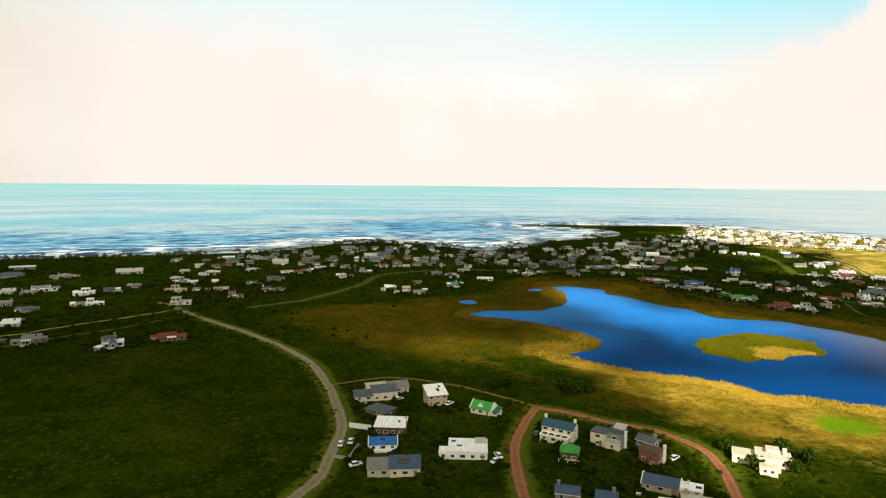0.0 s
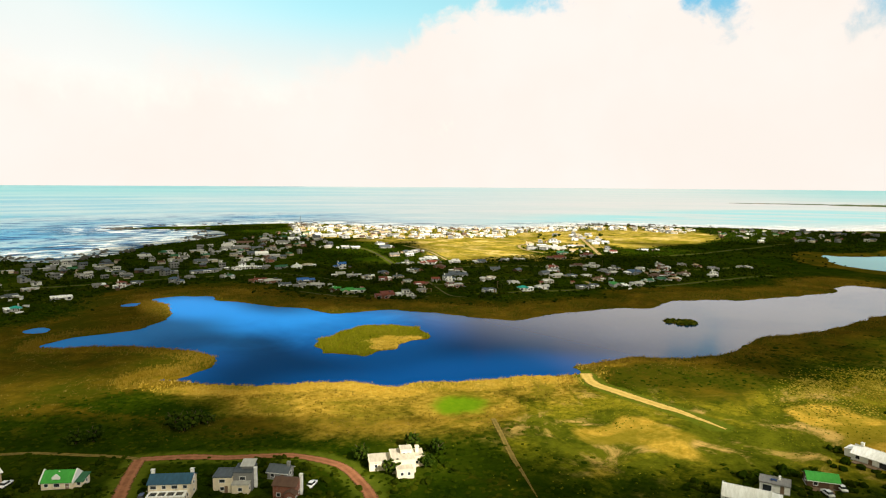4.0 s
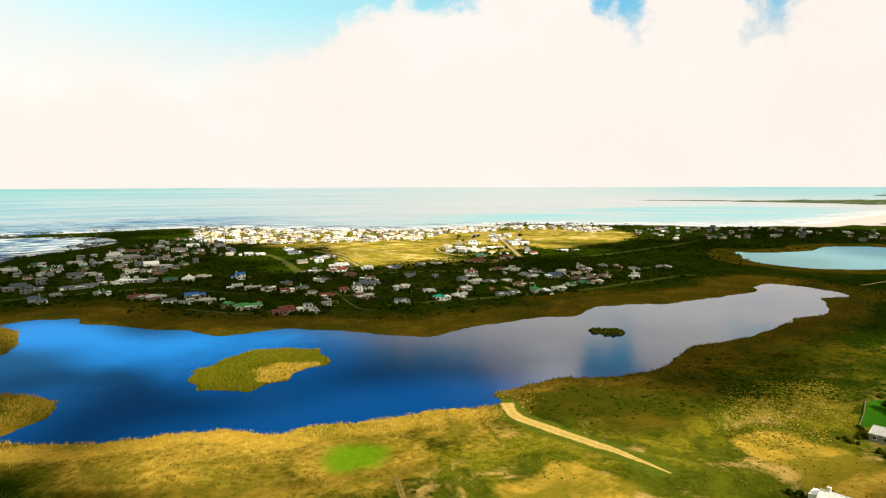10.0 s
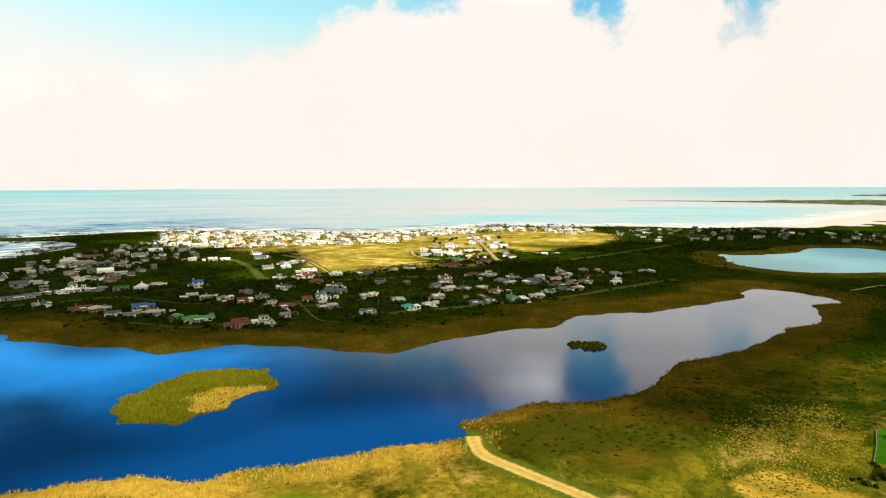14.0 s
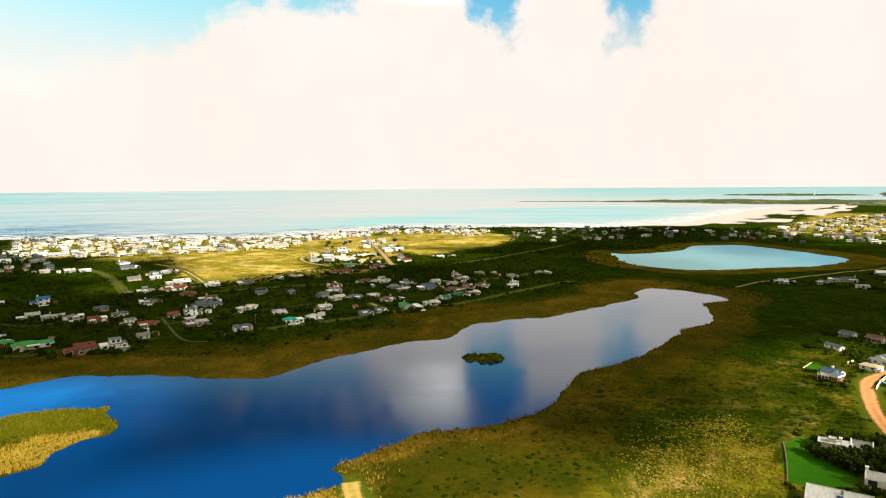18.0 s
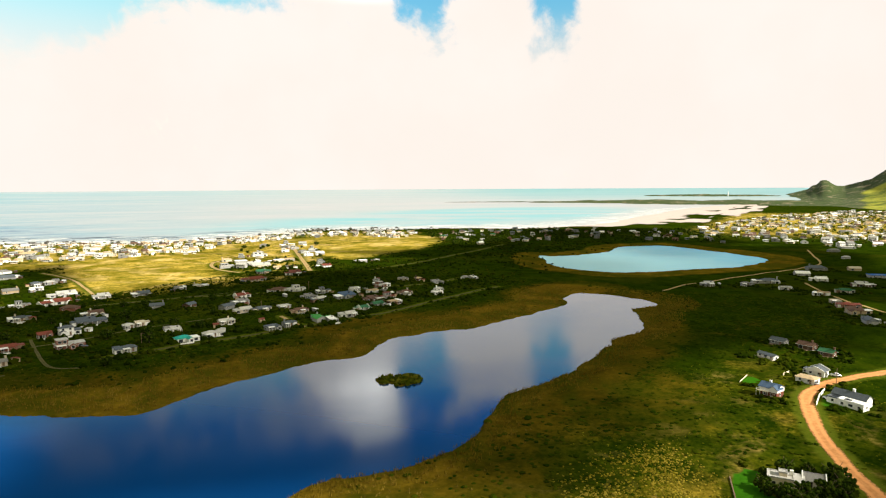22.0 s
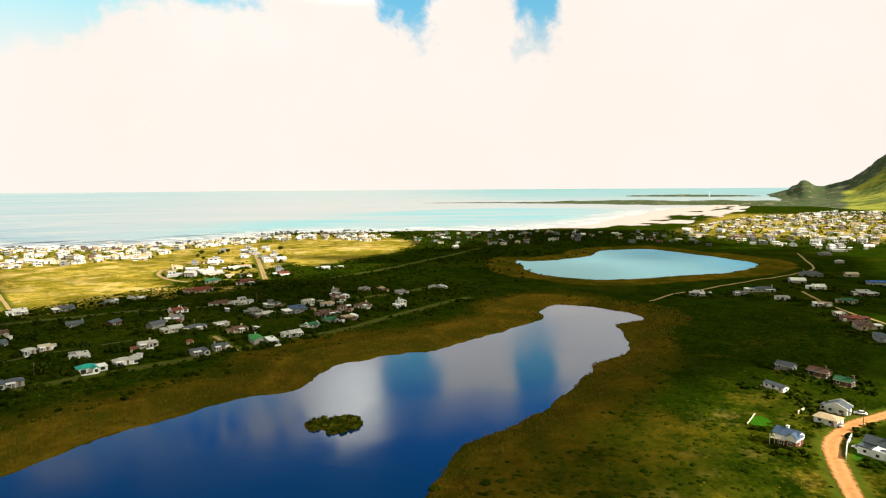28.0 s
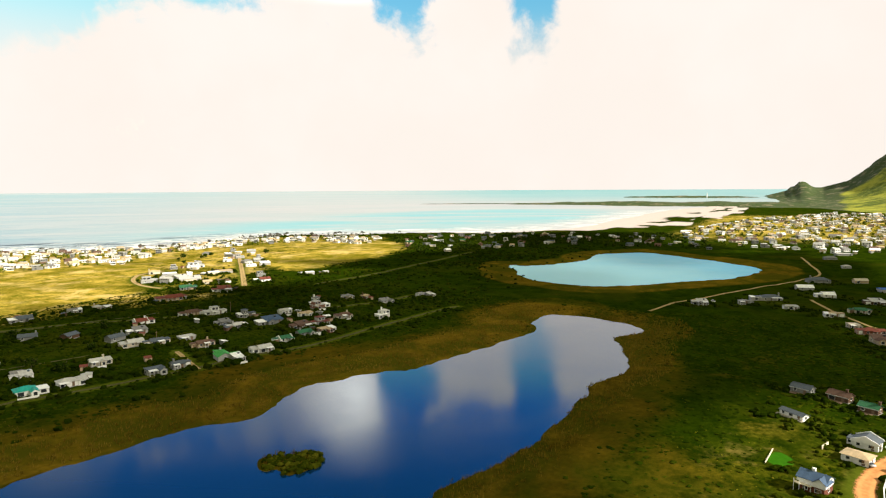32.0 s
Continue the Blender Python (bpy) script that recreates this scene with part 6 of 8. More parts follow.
# ---- the village round the lagoon ----
house("white house with white flat roof among dark bushes", 395, 617, 20.4, 1, "flat", "white", "white", -18, 1)
house("white house with red gable roof among dark bushes", 376, 586, 16.1, 1, "gable", "white", "red", -18, 1)
house("white two-storey house with white flat roof among dark bushes", 400, 665, 9.8, 2, "flat", "white", "white", -18, 1)
house("grey house with pale grey gable roof among dark bushes", 423, 690, 8.4, 1, "gable", "grey", "pale", -18, 1)
house("grey house with grey flat roof among dark bushes", 432, 696, 4.7, 1, "flat", "grey", "grey", -18, 0)
house("grey house with slate gable roof among dark bushes", 414, 694, 8.0, 1, "gable", "grey", "slate", -18, 1)
house("white house with pale grey flat roof among dark bushes", 407, 584, 12.3, 1, "flat", "white", "pale", -18, 1)
house("grey house with slate gable roof among dark bushes", 428, 566, 13.2, 1, "gable", "grey", "slate", -18, 1)
house("white house with grey gable roof among dark bushes", 461, 562, 8.9, 1, "gable", "white", "grey", -18, 1)
house("beige house with pale grey gable roof among dark bushes", 476, 560, 5.4, 1, "gable", "beige", "pale", -18, 1)
house("white house with white flat roof among dark bushes", 481, 556, 4.5, 1, "flat", "white", "white", -18, 1)
house("beige house with brown gable roof among dark bushes", 364, 522, 13.3, 1, "gable", "beige", "brown", -18, 1)
house("grey house with slate flat roof among dark bushes", 351, 500, 16.7, 1, "flat", "grey", "slate", -18, 1)
house("white two-storey house with slate gable roof among dark bushes", 328, 482, 11.1, 2, "gable", "white", "slate", -18, 1)
house("brick two-storey house with pale grey flat roof among dark bushes", 311, 451, 13.8, 2, "flat", "brick", "pale", -18, 1)
house("brick house with red gable roof among dark bushes", 316, 486, 7.0, 1, "gable", "brick", "red", -18, 1)
house("white house with slate gable roof among dark bushes", 320, 416, 10.6, 1, "gable", "white", "slate", -18, 1)
house("white house with pale grey gable roof among dark bushes", 354, 466, 5.8, 1, "gable", "white", "pale", -18, 1)
house("beige house with beige gable roof among dark bushes", 362, 467, 5.1, 1, "gable", "beige", "beige", -18, 1)
house("grey house with grey gable roof among dark bushes", 361, 438, 4.5, 1, "gable", "grey", "grey", -18, 1)
house("white house with pale grey flat roof among dark bushes", 362, 432, 4.9, 1, "flat", "white", "pale", -18, 1)
house("white house with bright teal gable roof among dark bushes", 352, 409, 12.0, 1, "gable", "white", "teal", -18, 1)
house("white house with pale grey gable roof among dark bushes", 367, 405, 11.3, 1, "gable", "white", "pale", -18, 1)
house("beige house with pale grey gable roof among dark bushes", 392, 424, 9.7, 1, "gable", "beige", "pale", -18, 1)
house("beige house with pale grey gable roof among dark bushes", 422, 444, 12.0, 1, "gable", "beige", "pale", -18, 1)
house("white house with red gable roof among dark bushes", 462, 489, 11.9, 1, "gable", "white", "red", -18, 1)
house("beige house with slate gable roof among dark bushes", 433, 435, 10.4, 1, "gable", "beige", "slate", -18, 1)
house("white house with grey flat roof among dark bushes", 442, 468, 11.2, 1, "flat", "white", "grey", -18, 1)
house("white house with pale grey flat roof among dark bushes", 445, 428, 8.4, 1, "flat", "white", "pale", -18, 1)
house("tan house with brown gable roof among dark bushes", 441, 408, 9.5, 1, "gable", "tan", "brown", -18, 1)
house("white house with green gable roof among dark bushes", 429, 382, 13.3, 1, "gable", "white", "green", 65, 1)
house("white house with white flat roof among dark bushes", 430, 372, 4.5, 1, "flat", "white", "white", -18, 1)
house("white house with pale grey gable roof among dark bushes", 448, 374, 11.1, 1, "gable", "white", "pale", -18, 1)
house("white house with dark green gable roof among dark bushes", 470, 378, 7.6, 1, "gable", "white", "greendark", -18, 1)
house("white house with slate flat roof among dark bushes", 396, 389, 7.7, 1, "flat", "white", "slate", -18, 1)
house("grey house with slate gable roof among dark bushes", 407, 387, 5.8, 1, "gable", "grey", "slate", -18, 1)
house("tan house with brown gable roof among dark bushes", 493, 486, 12.3, 1, "gable", "tan", "brown", -18, 1)
house("white two-storey house with white flat roof among dark bushes", 504, 475, 12.6, 2, "flat", "white", "white", -18, 1)
house("tan house with red gable roof among dark bushes", 526, 549, 19.0, 1, "gable", "tan", "red", -18, 1)
house("white house with pale grey gable roof among dark bushes", 482, 426, 8.9, 1, "gable", "white", "pale", -18, 1)
house("grey house with grey flat roof among dark bushes", 482, 441, 9.4, 1, "flat", "grey", "grey", -18, 1)
house("grey two-storey house with slate flat roof among dark bushes", 508, 450, 9.2, 2, "flat", "grey", "slate", -18, 1)
house("grey house with blue slate flat roof among dark bushes", 501, 421, 17.1, 1, "flat", "grey", "slateblue", -18, 1)
house("white house with pale grey gable roof among dark bushes", 530, 434, 9.0, 1, "gable", "white", "pale", -18, 1)
house("white house with tan flat roof among dark bushes", 529, 415, 9.2, 1, "flat", "white", "tan", -18, 1)
house("brick two-storey house with pale grey flat roof among dark bushes", 556, 425, 12.8, 2, "flat", "brick", "pale", -18, 1)
house("white two-storey house with red flat roof among dark bushes", 514, 389, 7.7, 2, "flat", "white", "red", -18, 1)
house("brown house with brown flat roof among dark bushes", 500, 394, 12.6, 1, "flat", "brown", "brown", -18, 1)
house("beige house with brown gable roof among dark bushes", 536, 390, 10.1, 1, "gable", "beige", "brown", -18, 1)
house("brick house with tan flat roof among dark bushes", 500, 373, 9.8, 1, "flat", "brick", "tan", -18, 1)
house("grey house with dark green gable roof among dark bushes", 486, 378, 8.4, 1, "gable", "grey", "greendark", -18, 1)
house("white house with grey flat roof among dark bushes", 594, 395, 8.3, 1, "flat", "white", "grey", -18, 1)
house("white two-storey house with pale grey gable roof among dark bushes", 548, 366, 8.8, 2, "gable", "white", "pale", -18, 1)
house("beige house with grey gable roof among dark bushes", 595, 432, 8.9, 1, "gable", "beige", "grey", -18, 1)
house("white house with grey gable roof among dark bushes", 578, 448, 4.6, 1, "gable", "white", "grey", -18, 1)
house("brown house with tan gable roof among dark bushes", 603, 420, 5.4, 1, "gable", "brown", "tan", -18, 1)
house("white house with grey gable roof among dark bushes", 628, 386, 4.8, 1, "gable", "white", "grey", -18, 1)
house("white house with pale grey flat roof among dark bushes", 632, 379, 4.5, 1, "flat", "white", "pale", -18, 1)
house("white two-storey house with pale grey flat roof among dark bushes", 578, 644, 14.0, 2, "flat", "white", "pale", -32, 0)
house("white house with white flat roof among dark bushes", 617, 667, 12.6, 1, "flat", "white", "white", -32, 0)
house("white two-storey house with white flat roof among dark bushes", 673, 698, 17.5, 2, "flat", "white", "white", -32, 0)
house("cream house with pale grey flat roof among dark bushes", 602, 619, 18.6, 1, "flat", "cream", "pale", -32, 0)
house("beige house with tan gable roof among dark bushes", 599, 592, 7.6, 1, "gable", "beige", "tan", -32, 0)
house("white house with red flat roof among dark bushes", 574, 546, 15.5, 1, "flat", "white", "red", -32, 1)
house("grey house with dark green gable roof among dark bushes", 568, 579, 14.0, 1, "gable", "grey", "greendark", -32, 1)
house("white house with tan flat roof among dark bushes", 657, 636, 15.6, 1, "flat", "white", "tan", -32, 0)
house("white two-storey house with white flat roof among dark bushes", 727, 709, 9.5, 2, "flat", "white", "white", -32, 0)
house("white two-storey house with pale grey flat roof among dark bushes", 759, 723, 10.4, 2, "flat", "white", "pale", -32, 0)
house("white two-storey house with white flat roof among dark bushes", 704, 647, 10.8, 2, "flat", "white", "white", -32, 0)
house("white house with white flat roof among dark bushes", 724, 646, 10.5, 1, "flat", "white", "white", -32, 0)
house("grey two-storey house with grey flat roof among dark bushes", 654, 582, 8.3, 2, "flat", "grey", "grey", -32, 0)
house("white house with red flat roof among dark bushes", 630, 552, 9.2, 1, "flat", "white", "red", -32, 0)
house("cream house with white flat roof among dark bushes", 643, 635, 10.3, 1, "flat", "cream", "white", -32, 0)
house("white house with brown gable roof among dark bushes", 607, 579, 10.2, 1, "gable", "white", "brown", -32, 0)
house("white house with white flat roof among dark bushes", 687, 549, 8.2, 1, "flat", "white", "white", -32, 0)
house("white house with pale grey flat roof among dark bushes", 702, 541, 4.9, 1, "flat", "white", "pale", -32, 0)
house("cream house with tan gable roof among dark bushes", 619, 693, 10.4, 1, "gable", "cream", "tan", -32, 0)
house("grey house with pale grey flat roof among dark bushes", 695, 190, 11.0, 1, "flat", "grey", "pale", -70, 1)
house("grey house with grey gable roof among dark bushes", 711, 162, 6.8, 1, "gable", "grey", "grey", -70, 1)
house("white house with slate gable roof among dark bushes", 736, 149, 21.4, 1, "gable", "white", "slate", -70, 1)
house("white house with white gable roof among dark bushes", 801, 123, 12.3, 1, "gable", "white", "white", -70, 0)
house("white house with white gable roof among dark bushes", 768, 110, 13.8, 1, "gable", "white", "white", -70, 1)
house("grey house with slate gable roof among dark bushes", 855, 112, 17.6, 1, "gable", "grey", "slate", -70, 0)
house("white house with tan flat roof among dark bushes", 688, 109, 8.7, 1, "flat", "white", "tan", -70, 1)
house("brown house with pale grey flat roof among dark bushes", 754, 76, 13.8, 1, "flat", "brown", "pale", -70, 1)
house("white house with blue flat roof among dark bushes", 822, 60, 22.4, 1, "flat", "white", "blue", -70, 0)
house("tan house with beige gable roof among dark bushes", 865, 80, 10.4, 1, "gable", "tan", "beige", -70, 0)
house("beige house with dark green gable roof among dark bushes", 712, 90, 10.6, 1, "gable", "beige", "greendark", -70, 1)
house("beige house with beige flat roof among dark bushes", 655, 99, 5.7, 1, "flat", "beige", "beige", -70, 1)
house("brick house with red gable roof among dark bushes", 641, 90, 12.3, 1, "gable", "brick", "red", -70, 1)
house("tan house with brown flat roof among dark bushes", 621, 86, 13.8, 1, "flat", "tan", "brown", -70, 1)
house("white house with slate gable roof among dark bushes", 590, 82, 12.8, 1, "gable", "white", "slate", 15, 1)
house("white house with pale grey flat roof among dark bushes", 703, 131, 6.2, 1, "flat", "white", "pale", -70, 1)
house("grey house with grey gable roof among dark bushes", 1058, 95, 12.6, 1, "gable", "grey", "grey", -70, 0)
house("white house with pale grey flat roof among dark bushes", 1114, 79, 17.3, 1, "flat", "white", "pale", -70, 0)
house("white house with white gable roof among dark bushes", 975, 84, 8.0, 1, "gable", "white", "white", -70, 0)
house("white house with white flat roof among dark bushes", 200, 655, 8.8, 1, "flat", "white", "white", -14, 1)
house("white two-storey house with white flat roof among dark bushes", 208, 654, 9.7, 2, "flat", "white", "white", -14, 1)
house("white house with white gable roof among dark bushes", 255, 762, 15.0, 1, "gable", "white", "white", -14, 0)
house("white house with pale grey flat roof among dark bushes", 262, 738, 11.9, 1, "flat", "white", "pale", -14, 0)
house("beige two-storey house with grey flat roof among dark bushes", 279, 792, 19.5, 2, "flat", "beige", "grey", -14, 0)
house("grey house with slate gable roof among dark bushes", 271, 825, 13.5, 1, "gable", "grey", "slate", -14, 0)
house("brick house with brown gable roof among dark bushes", 281, 906, 22.4, 1, "gable", "brick", "brown", -14, 0)
house("white two-storey house with pale grey flat roof among dark bushes", 351, 1014, 14.6, 2, "flat", "white", "pale", -14, 0)
house("grey house with white gable roof among dark bushes", 323, 947, 12.9, 1, "gable", "grey", "white", -14, 0)
house("white house with grey gable roof among dark bushes", 327, 883, 18.7, 1, "gable", "white", "grey", -14, 0)
house("white house with pale grey flat roof among dark bushes", 411, 1044, 12.0, 1, "flat", "white", "pale", -14, 0)
house("white house with white flat roof among dark bushes", 364, 936, 16.6, 1, "flat", "white", "white", -14, 0)
house("white house with white flat roof among dark bushes", 433, 960, 22.4, 1, "flat", "white", "white", -14, 0)
house("white house with pale grey flat roof among dark bushes", 387, 911, 22.4, 1, "flat", "white", "pale", -14, 0)
house("beige house with pale grey gable roof among dark bushes", 357, 800, 8.9, 1, "gable", "beige", "pale", -14, 0)
house("grey house with white flat roof among dark bushes", 373, 781, 9.8, 1, "flat", "grey", "white", -14, 0)
house("white house with white flat roof among dark bushes", 385, 775, 10.8, 1, "flat", "white", "white", -14, 0)
house("white house with beige gable roof among dark bushes", 262, 635, 12.0, 1, "gable", "white", "beige", -14, 1)
house("white house with white gable roof among dark bushes", 245, 631, 15.7, 1, "gable", "white", "white", 60, 1)
house("grey house with dark green gable roof among dark bushes", 232, 637, 12.2, 1, "gable", "grey", "greendark", -14, 1)
house("grey house with grey gable roof among dark bushes", 218, 647, 12.4, 1, "gable", "grey", "grey", -14, 1)
house("white house with pale grey gable roof among dark bushes", 220, 714, 7.8, 1, "gable", "white", "pale", -14, 1)
house("white two-storey house with blue gable roof among dark bushes", 282, 608, 12.3, 2, "gable", "white", "blue", -14, 1)
house("white house with pale grey gable roof among dark bushes", 260, 560, 8.3, 1, "gable", "white", "pale", -14, 1)
house("white house with pale grey gable roof among dark bushes", 264, 544, 9.0, 1, "gable", "white", "pale", -14, 1)
house("tan house with grey gable roof among dark bushes", 274, 530, 9.5, 1, "gable", "tan", "grey", -14, 1)
house("brick house with red flat roof among dark bushes", 278, 508, 10.8, 1, "flat", "brick", "red", -14, 1)
house("beige house with slate gable roof among dark bushes", 295, 515, 9.9, 1, "gable", "beige", "slate", -14, 1)
house("grey house with slate gable roof among dark bushes", 298, 548, 9.2, 1, "gable", "grey", "slate", -14, 1)
house("brick house with pale grey gable roof among dark bushes", 194, 555, 14.1, 1, "gable", "brick", "pale", -14, 1)
house("brick house with red gable roof among dark bushes", 186, 565, 11.2, 1, "gable", "brick", "red", -14, 1)
house("grey house with blue gable roof among dark bushes", 218, 541, 15.1, 1, "gable", "grey", "blue", -14, 1)
house("white house with slate gable roof among dark bushes", 195, 530, 10.0, 1, "gable", "white", "slate", -14, 1)
house("white house with grey flat roof among dark bushes", 203, 519, 10.0, 1, "flat", "white", "grey", -14, 1)
house("white house with white gable roof among dark bushes", 217, 514, 11.2, 1, "gable", "white", "white", -14, 1)
house("beige house with green gable roof among dark bushes", 229, 473, 19.2, 1, "gable", "beige", "green", -14, 1)
house("brown house with green gable roof among dark bushes", 220, 489, 10.7, 1, "gable", "brown", "green", 50, 1)
house("brick house with red flat roof among dark bushes", 240, 443, 15.0, 1, "flat", "brick", "red", -14, 1)
house("white two-storey house with grey flat roof among dark bushes", 254, 437, 12.6, 2, "flat", "white", "grey", -14, 1)
house("white house with grey flat roof among dark bushes", 290, 491, 6.5, 1, "flat", "white", "grey", -14, 1)
house("brick house with red gable roof among dark bushes", 290, 472, 8.4, 1, "gable", "brick", "red", -14, 1)
house("beige house with grey gable roof among dark bushes", 274, 444, 6.4, 1, "gable", "beige", "grey", -14, 1)
house("white two-storey house with grey flat roof among dark bushes", 353, 595, 10.6, 2, "flat", "white", "grey", -14, 1)
house("beige house with slate gable roof among dark bushes", 330, 548, 8.9, 1, "gable", "beige", "slate", -14, 1)
house("grey house with slate gable roof among dark bushes", 420, 759, 13.3, 1, "gable", "grey", "slate", -14, 0)
house("tan house with grey gable roof among dark bushes", 383, 671, 11.2, 1, "gable", "tan", "grey", -14, 0)
house("white house with pale grey gable roof among dark bushes", 246, 874, 12.1, 1, "gable", "white", "pale", -14, 0)
house("grey house with grey gable roof among dark bushes", 258, 848, 22.4, 1, "gable", "grey", "grey", -14, 0)
house("grey house with slate flat roof among dark bushes", 247, 771, 11.9, 1, "flat", "grey", "slate", -14, 0)
house("white house with red gable roof among dark bushes", 366, 585, 8.0, 1, "gable", "white", "red", 2, 1)
house("white house with grey gable roof among dark bushes", 438, 804, 12.0, 1, "gable", "white", "grey", 2, 0)
house("white house with white flat roof among dark bushes", 429, 761, 5.7, 1, "flat", "white", "white", 2, 0)
house("grey house with grey flat roof among dark bushes", 42, 749, 7.9, 1, "flat", "grey", "grey", 2, 0)
house("white two-storey house with pale grey flat roof among dark bushes", 59, 776, 13.6, 2, "flat", "white", "pale", 2, 0)
house("grey two-storey house with pale grey gable roof among dark bushes", 64, 666, 10.1, 2, "gable", "grey", "pale", 2, 1)
house("beige house with grey gable roof among dark bushes", 60, 679, 7.6, 1, "gable", "beige", "grey", 2, 1)
house("beige house with slate flat roof among dark bushes", 90, 749, 12.9, 1, "flat", "beige", "slate", 2, 0)
house("grey house with slate gable roof among dark bushes", 91, 678, 10.2, 1, "gable", "grey", "slate", 2, 1)
house("grey house with grey gable roof among dark bushes", 95, 659, 10.3, 1, "gable", "grey", "grey", 2, 1)
house("white house with grey gable roof among dark bushes", 67, 604, 9.5, 1, "gable", "white", "grey", 2, 1)
house("white two-storey house with red gable roof among dark bushes", 80, 592, 9.3, 2, "gable", "white", "red", 2, 1)
house("grey house with slate gable roof among dark bushes", 95, 603, 9.4, 1, "gable", "grey", "slate", 2, 1)
house("grey two-storey house with blue slate gable roof among dark bushes", 124, 594, 11.5, 2, "gable", "grey", "slateblue", 2, 1)
house("grey house with grey gable roof among dark bushes", 139, 613, 7.8, 1, "gable", "grey", "grey", 2, 1)
house("white house with white flat roof among dark bushes", 38, 561, 13.9, 1, "flat", "white", "white", 2, 1)
house("grey house with slate gable roof among dark bushes", 125, 684, 11.6, 1, "gable", "grey", "slate", 2, 0)
house("grey house with slate flat roof among dark bushes", 134, 660, 9.8, 1, "flat", "grey", "slate", 2, 1)
house("grey house with slate flat roof among dark bushes", 162, 648, 22.4, 1, "flat", "grey", "slate", 2, 1)
house("white house with grey gable roof among dark bushes", 164, 599, 4.5, 1, "gable", "white", "grey", 2, 1)
house("grey house with dark green gable roof among dark bushes", 171, 601, 5.7, 1, "gable", "grey", "greendark", 2, 1)
house("white house with pale grey flat roof among dark bushes", 192, 653, 8.4, 1, "flat", "white", "pale", 2, 1)
house("white house with pale grey flat roof among dark bushes", 135, 804, 13.2, 1, "flat", "white", "pale", 2, 0)
house("white house with white gable roof among dark bushes", 164, 813, 7.8, 1, "gable", "white", "white", 2, 0)
house("beige house with pale grey flat roof among dark bushes", 199, 833, 15.9, 1, "flat", "beige", "pale", 2, 0)
house("white two-storey house with grey flat roof among dark bushes", 214, 826, 6.2, 2, "flat", "white", "grey", 2, 0)
house("grey house with slate gable roof among dark bushes", 175, 721, 13.2, 1, "gable", "grey", "slate", 2, 0)
house("beige house with pale grey flat roof among dark bushes", 187, 723, 11.8, 1, "flat", "beige", "pale", 2, 0)
house("grey house with grey gable roof among dark bushes", 156, 738, 9.0, 1, "gable", "grey", "grey", 2, 0)
house("white house with grey gable roof among dark bushes", 169, 768, 10.4, 1, "gable", "white", "grey", 2, 0)
house("white house with pale grey gable roof among dark bushes", 255, 895, 13.5, 1, "gable", "white", "pale", 2, 0)
house("beige house with grey gable roof among dark bushes", 225, 771, 8.4, 1, "gable", "beige", "grey", 2, 0)
house("white two-storey house with white flat roof among dark bushes", 345, 992, 9.7, 2, "flat", "white", "white", 2, 0)
house("white house with grey flat roof among dark bushes", 331, 897, 11.9, 1, "flat", "white", "grey", 2, 0)
house("white house with white flat roof among dark bushes", 421, 1054, 7.5, 1, "flat", "white", "white", 2, 0)
house("cream two-storey house with tan flat roof among dark bushes", -206, 486, 12.0, 2, "flat", "cream", "tan", 14, 1)
house("cream two-storey house with pale grey flat roof among dark bushes", -183, 435, 13.4, 2, "flat", "cream", "pale", 14, 1)
house("white house with grey flat roof among dark bushes", -191, 483, 5.2, 1, "flat", "white", "grey", 14, 1)
house("white house with white flat roof among dark bushes", -211, 526, 8.2, 1, "flat", "white", "white", 14, 1)
house("grey house with grey gable roof among dark bushes", -220, 525, 9.8, 1, "gable", "grey", "grey", 14, 1)
house("white house with white gable roof among dark bushes", -233, 544, 8.4, 1, "gable", "white", "white", 14, 1)
house("white house with tan flat roof among dark bushes", -175, 492, 11.4, 1, "flat", "white", "tan", 14, 1)
house("tan two-storey house with brown flat roof among dark bushes", -154, 463, 10.8, 2, "flat", "tan", "brown", 14, 1)
house("white house with white flat roof among dark bushes", -217, 567, 8.8, 1, "flat", "white", "white", 14, 1)
house("grey house with pale grey gable roof among dark bushes", -214, 584, 10.8, 1, "gable", "grey", "pale", 14, 1)
house("white house with white gable roof among dark bushes", -193, 529, 4.9, 1, "gable", "white", "white", 14, 1)
house("white house with pale grey flat roof among dark bushes", -246, 632, 8.8, 1, "flat", "white", "pale", 14, 0)
house("white house with pale grey gable roof among dark bushes", -185, 602, 8.9, 1, "gable", "white", "pale", 60, 1)
house("white house with brown gable roof among dark bushes", -140, 495, 7.3, 1, "gable", "white", "brown", 14, 1)
house("white house with brown gable roof among dark bushes", -131, 492, 7.0, 1, "gable", "white", "brown", 60, 1)
house("white house with red gable roof among dark bushes", -136, 588, 8.3, 1, "gable", "white", "red", 14, 1)
house("white house with brown gable roof among dark bushes", -129, 601, 9.2, 1, "gable", "white", "brown", 14, 1)
house("beige house with pale grey flat roof among dark bushes", -145, 590, 8.3, 1, "flat", "beige", "pale", 14, 1)
house("grey two-storey house with white flat roof among dark bushes", -124, 623, 7.6, 2, "flat", "grey", "white", 14, 1)
house("white house with white flat roof among dark bushes", -240, 701, 13.0, 1, "flat", "white", "white", 14, 0)
house("grey house with dark green gable roof among dark bushes", -224, 670, 14.5, 1, "gable", "grey", "greendark", 14, 0)
house("white house with grey gable roof among dark bushes", -208, 696, 14.6, 1, "gable", "white", "grey", 14, 0)
house("beige house with pale grey flat roof among dark bushes", -172, 662, 16.1, 1, "flat", "beige", "pale", 14, 0)
house("grey house with slate gable roof among dark bushes", -195, 697, 10.3, 1, "gable", "grey", "slate", 14, 0)
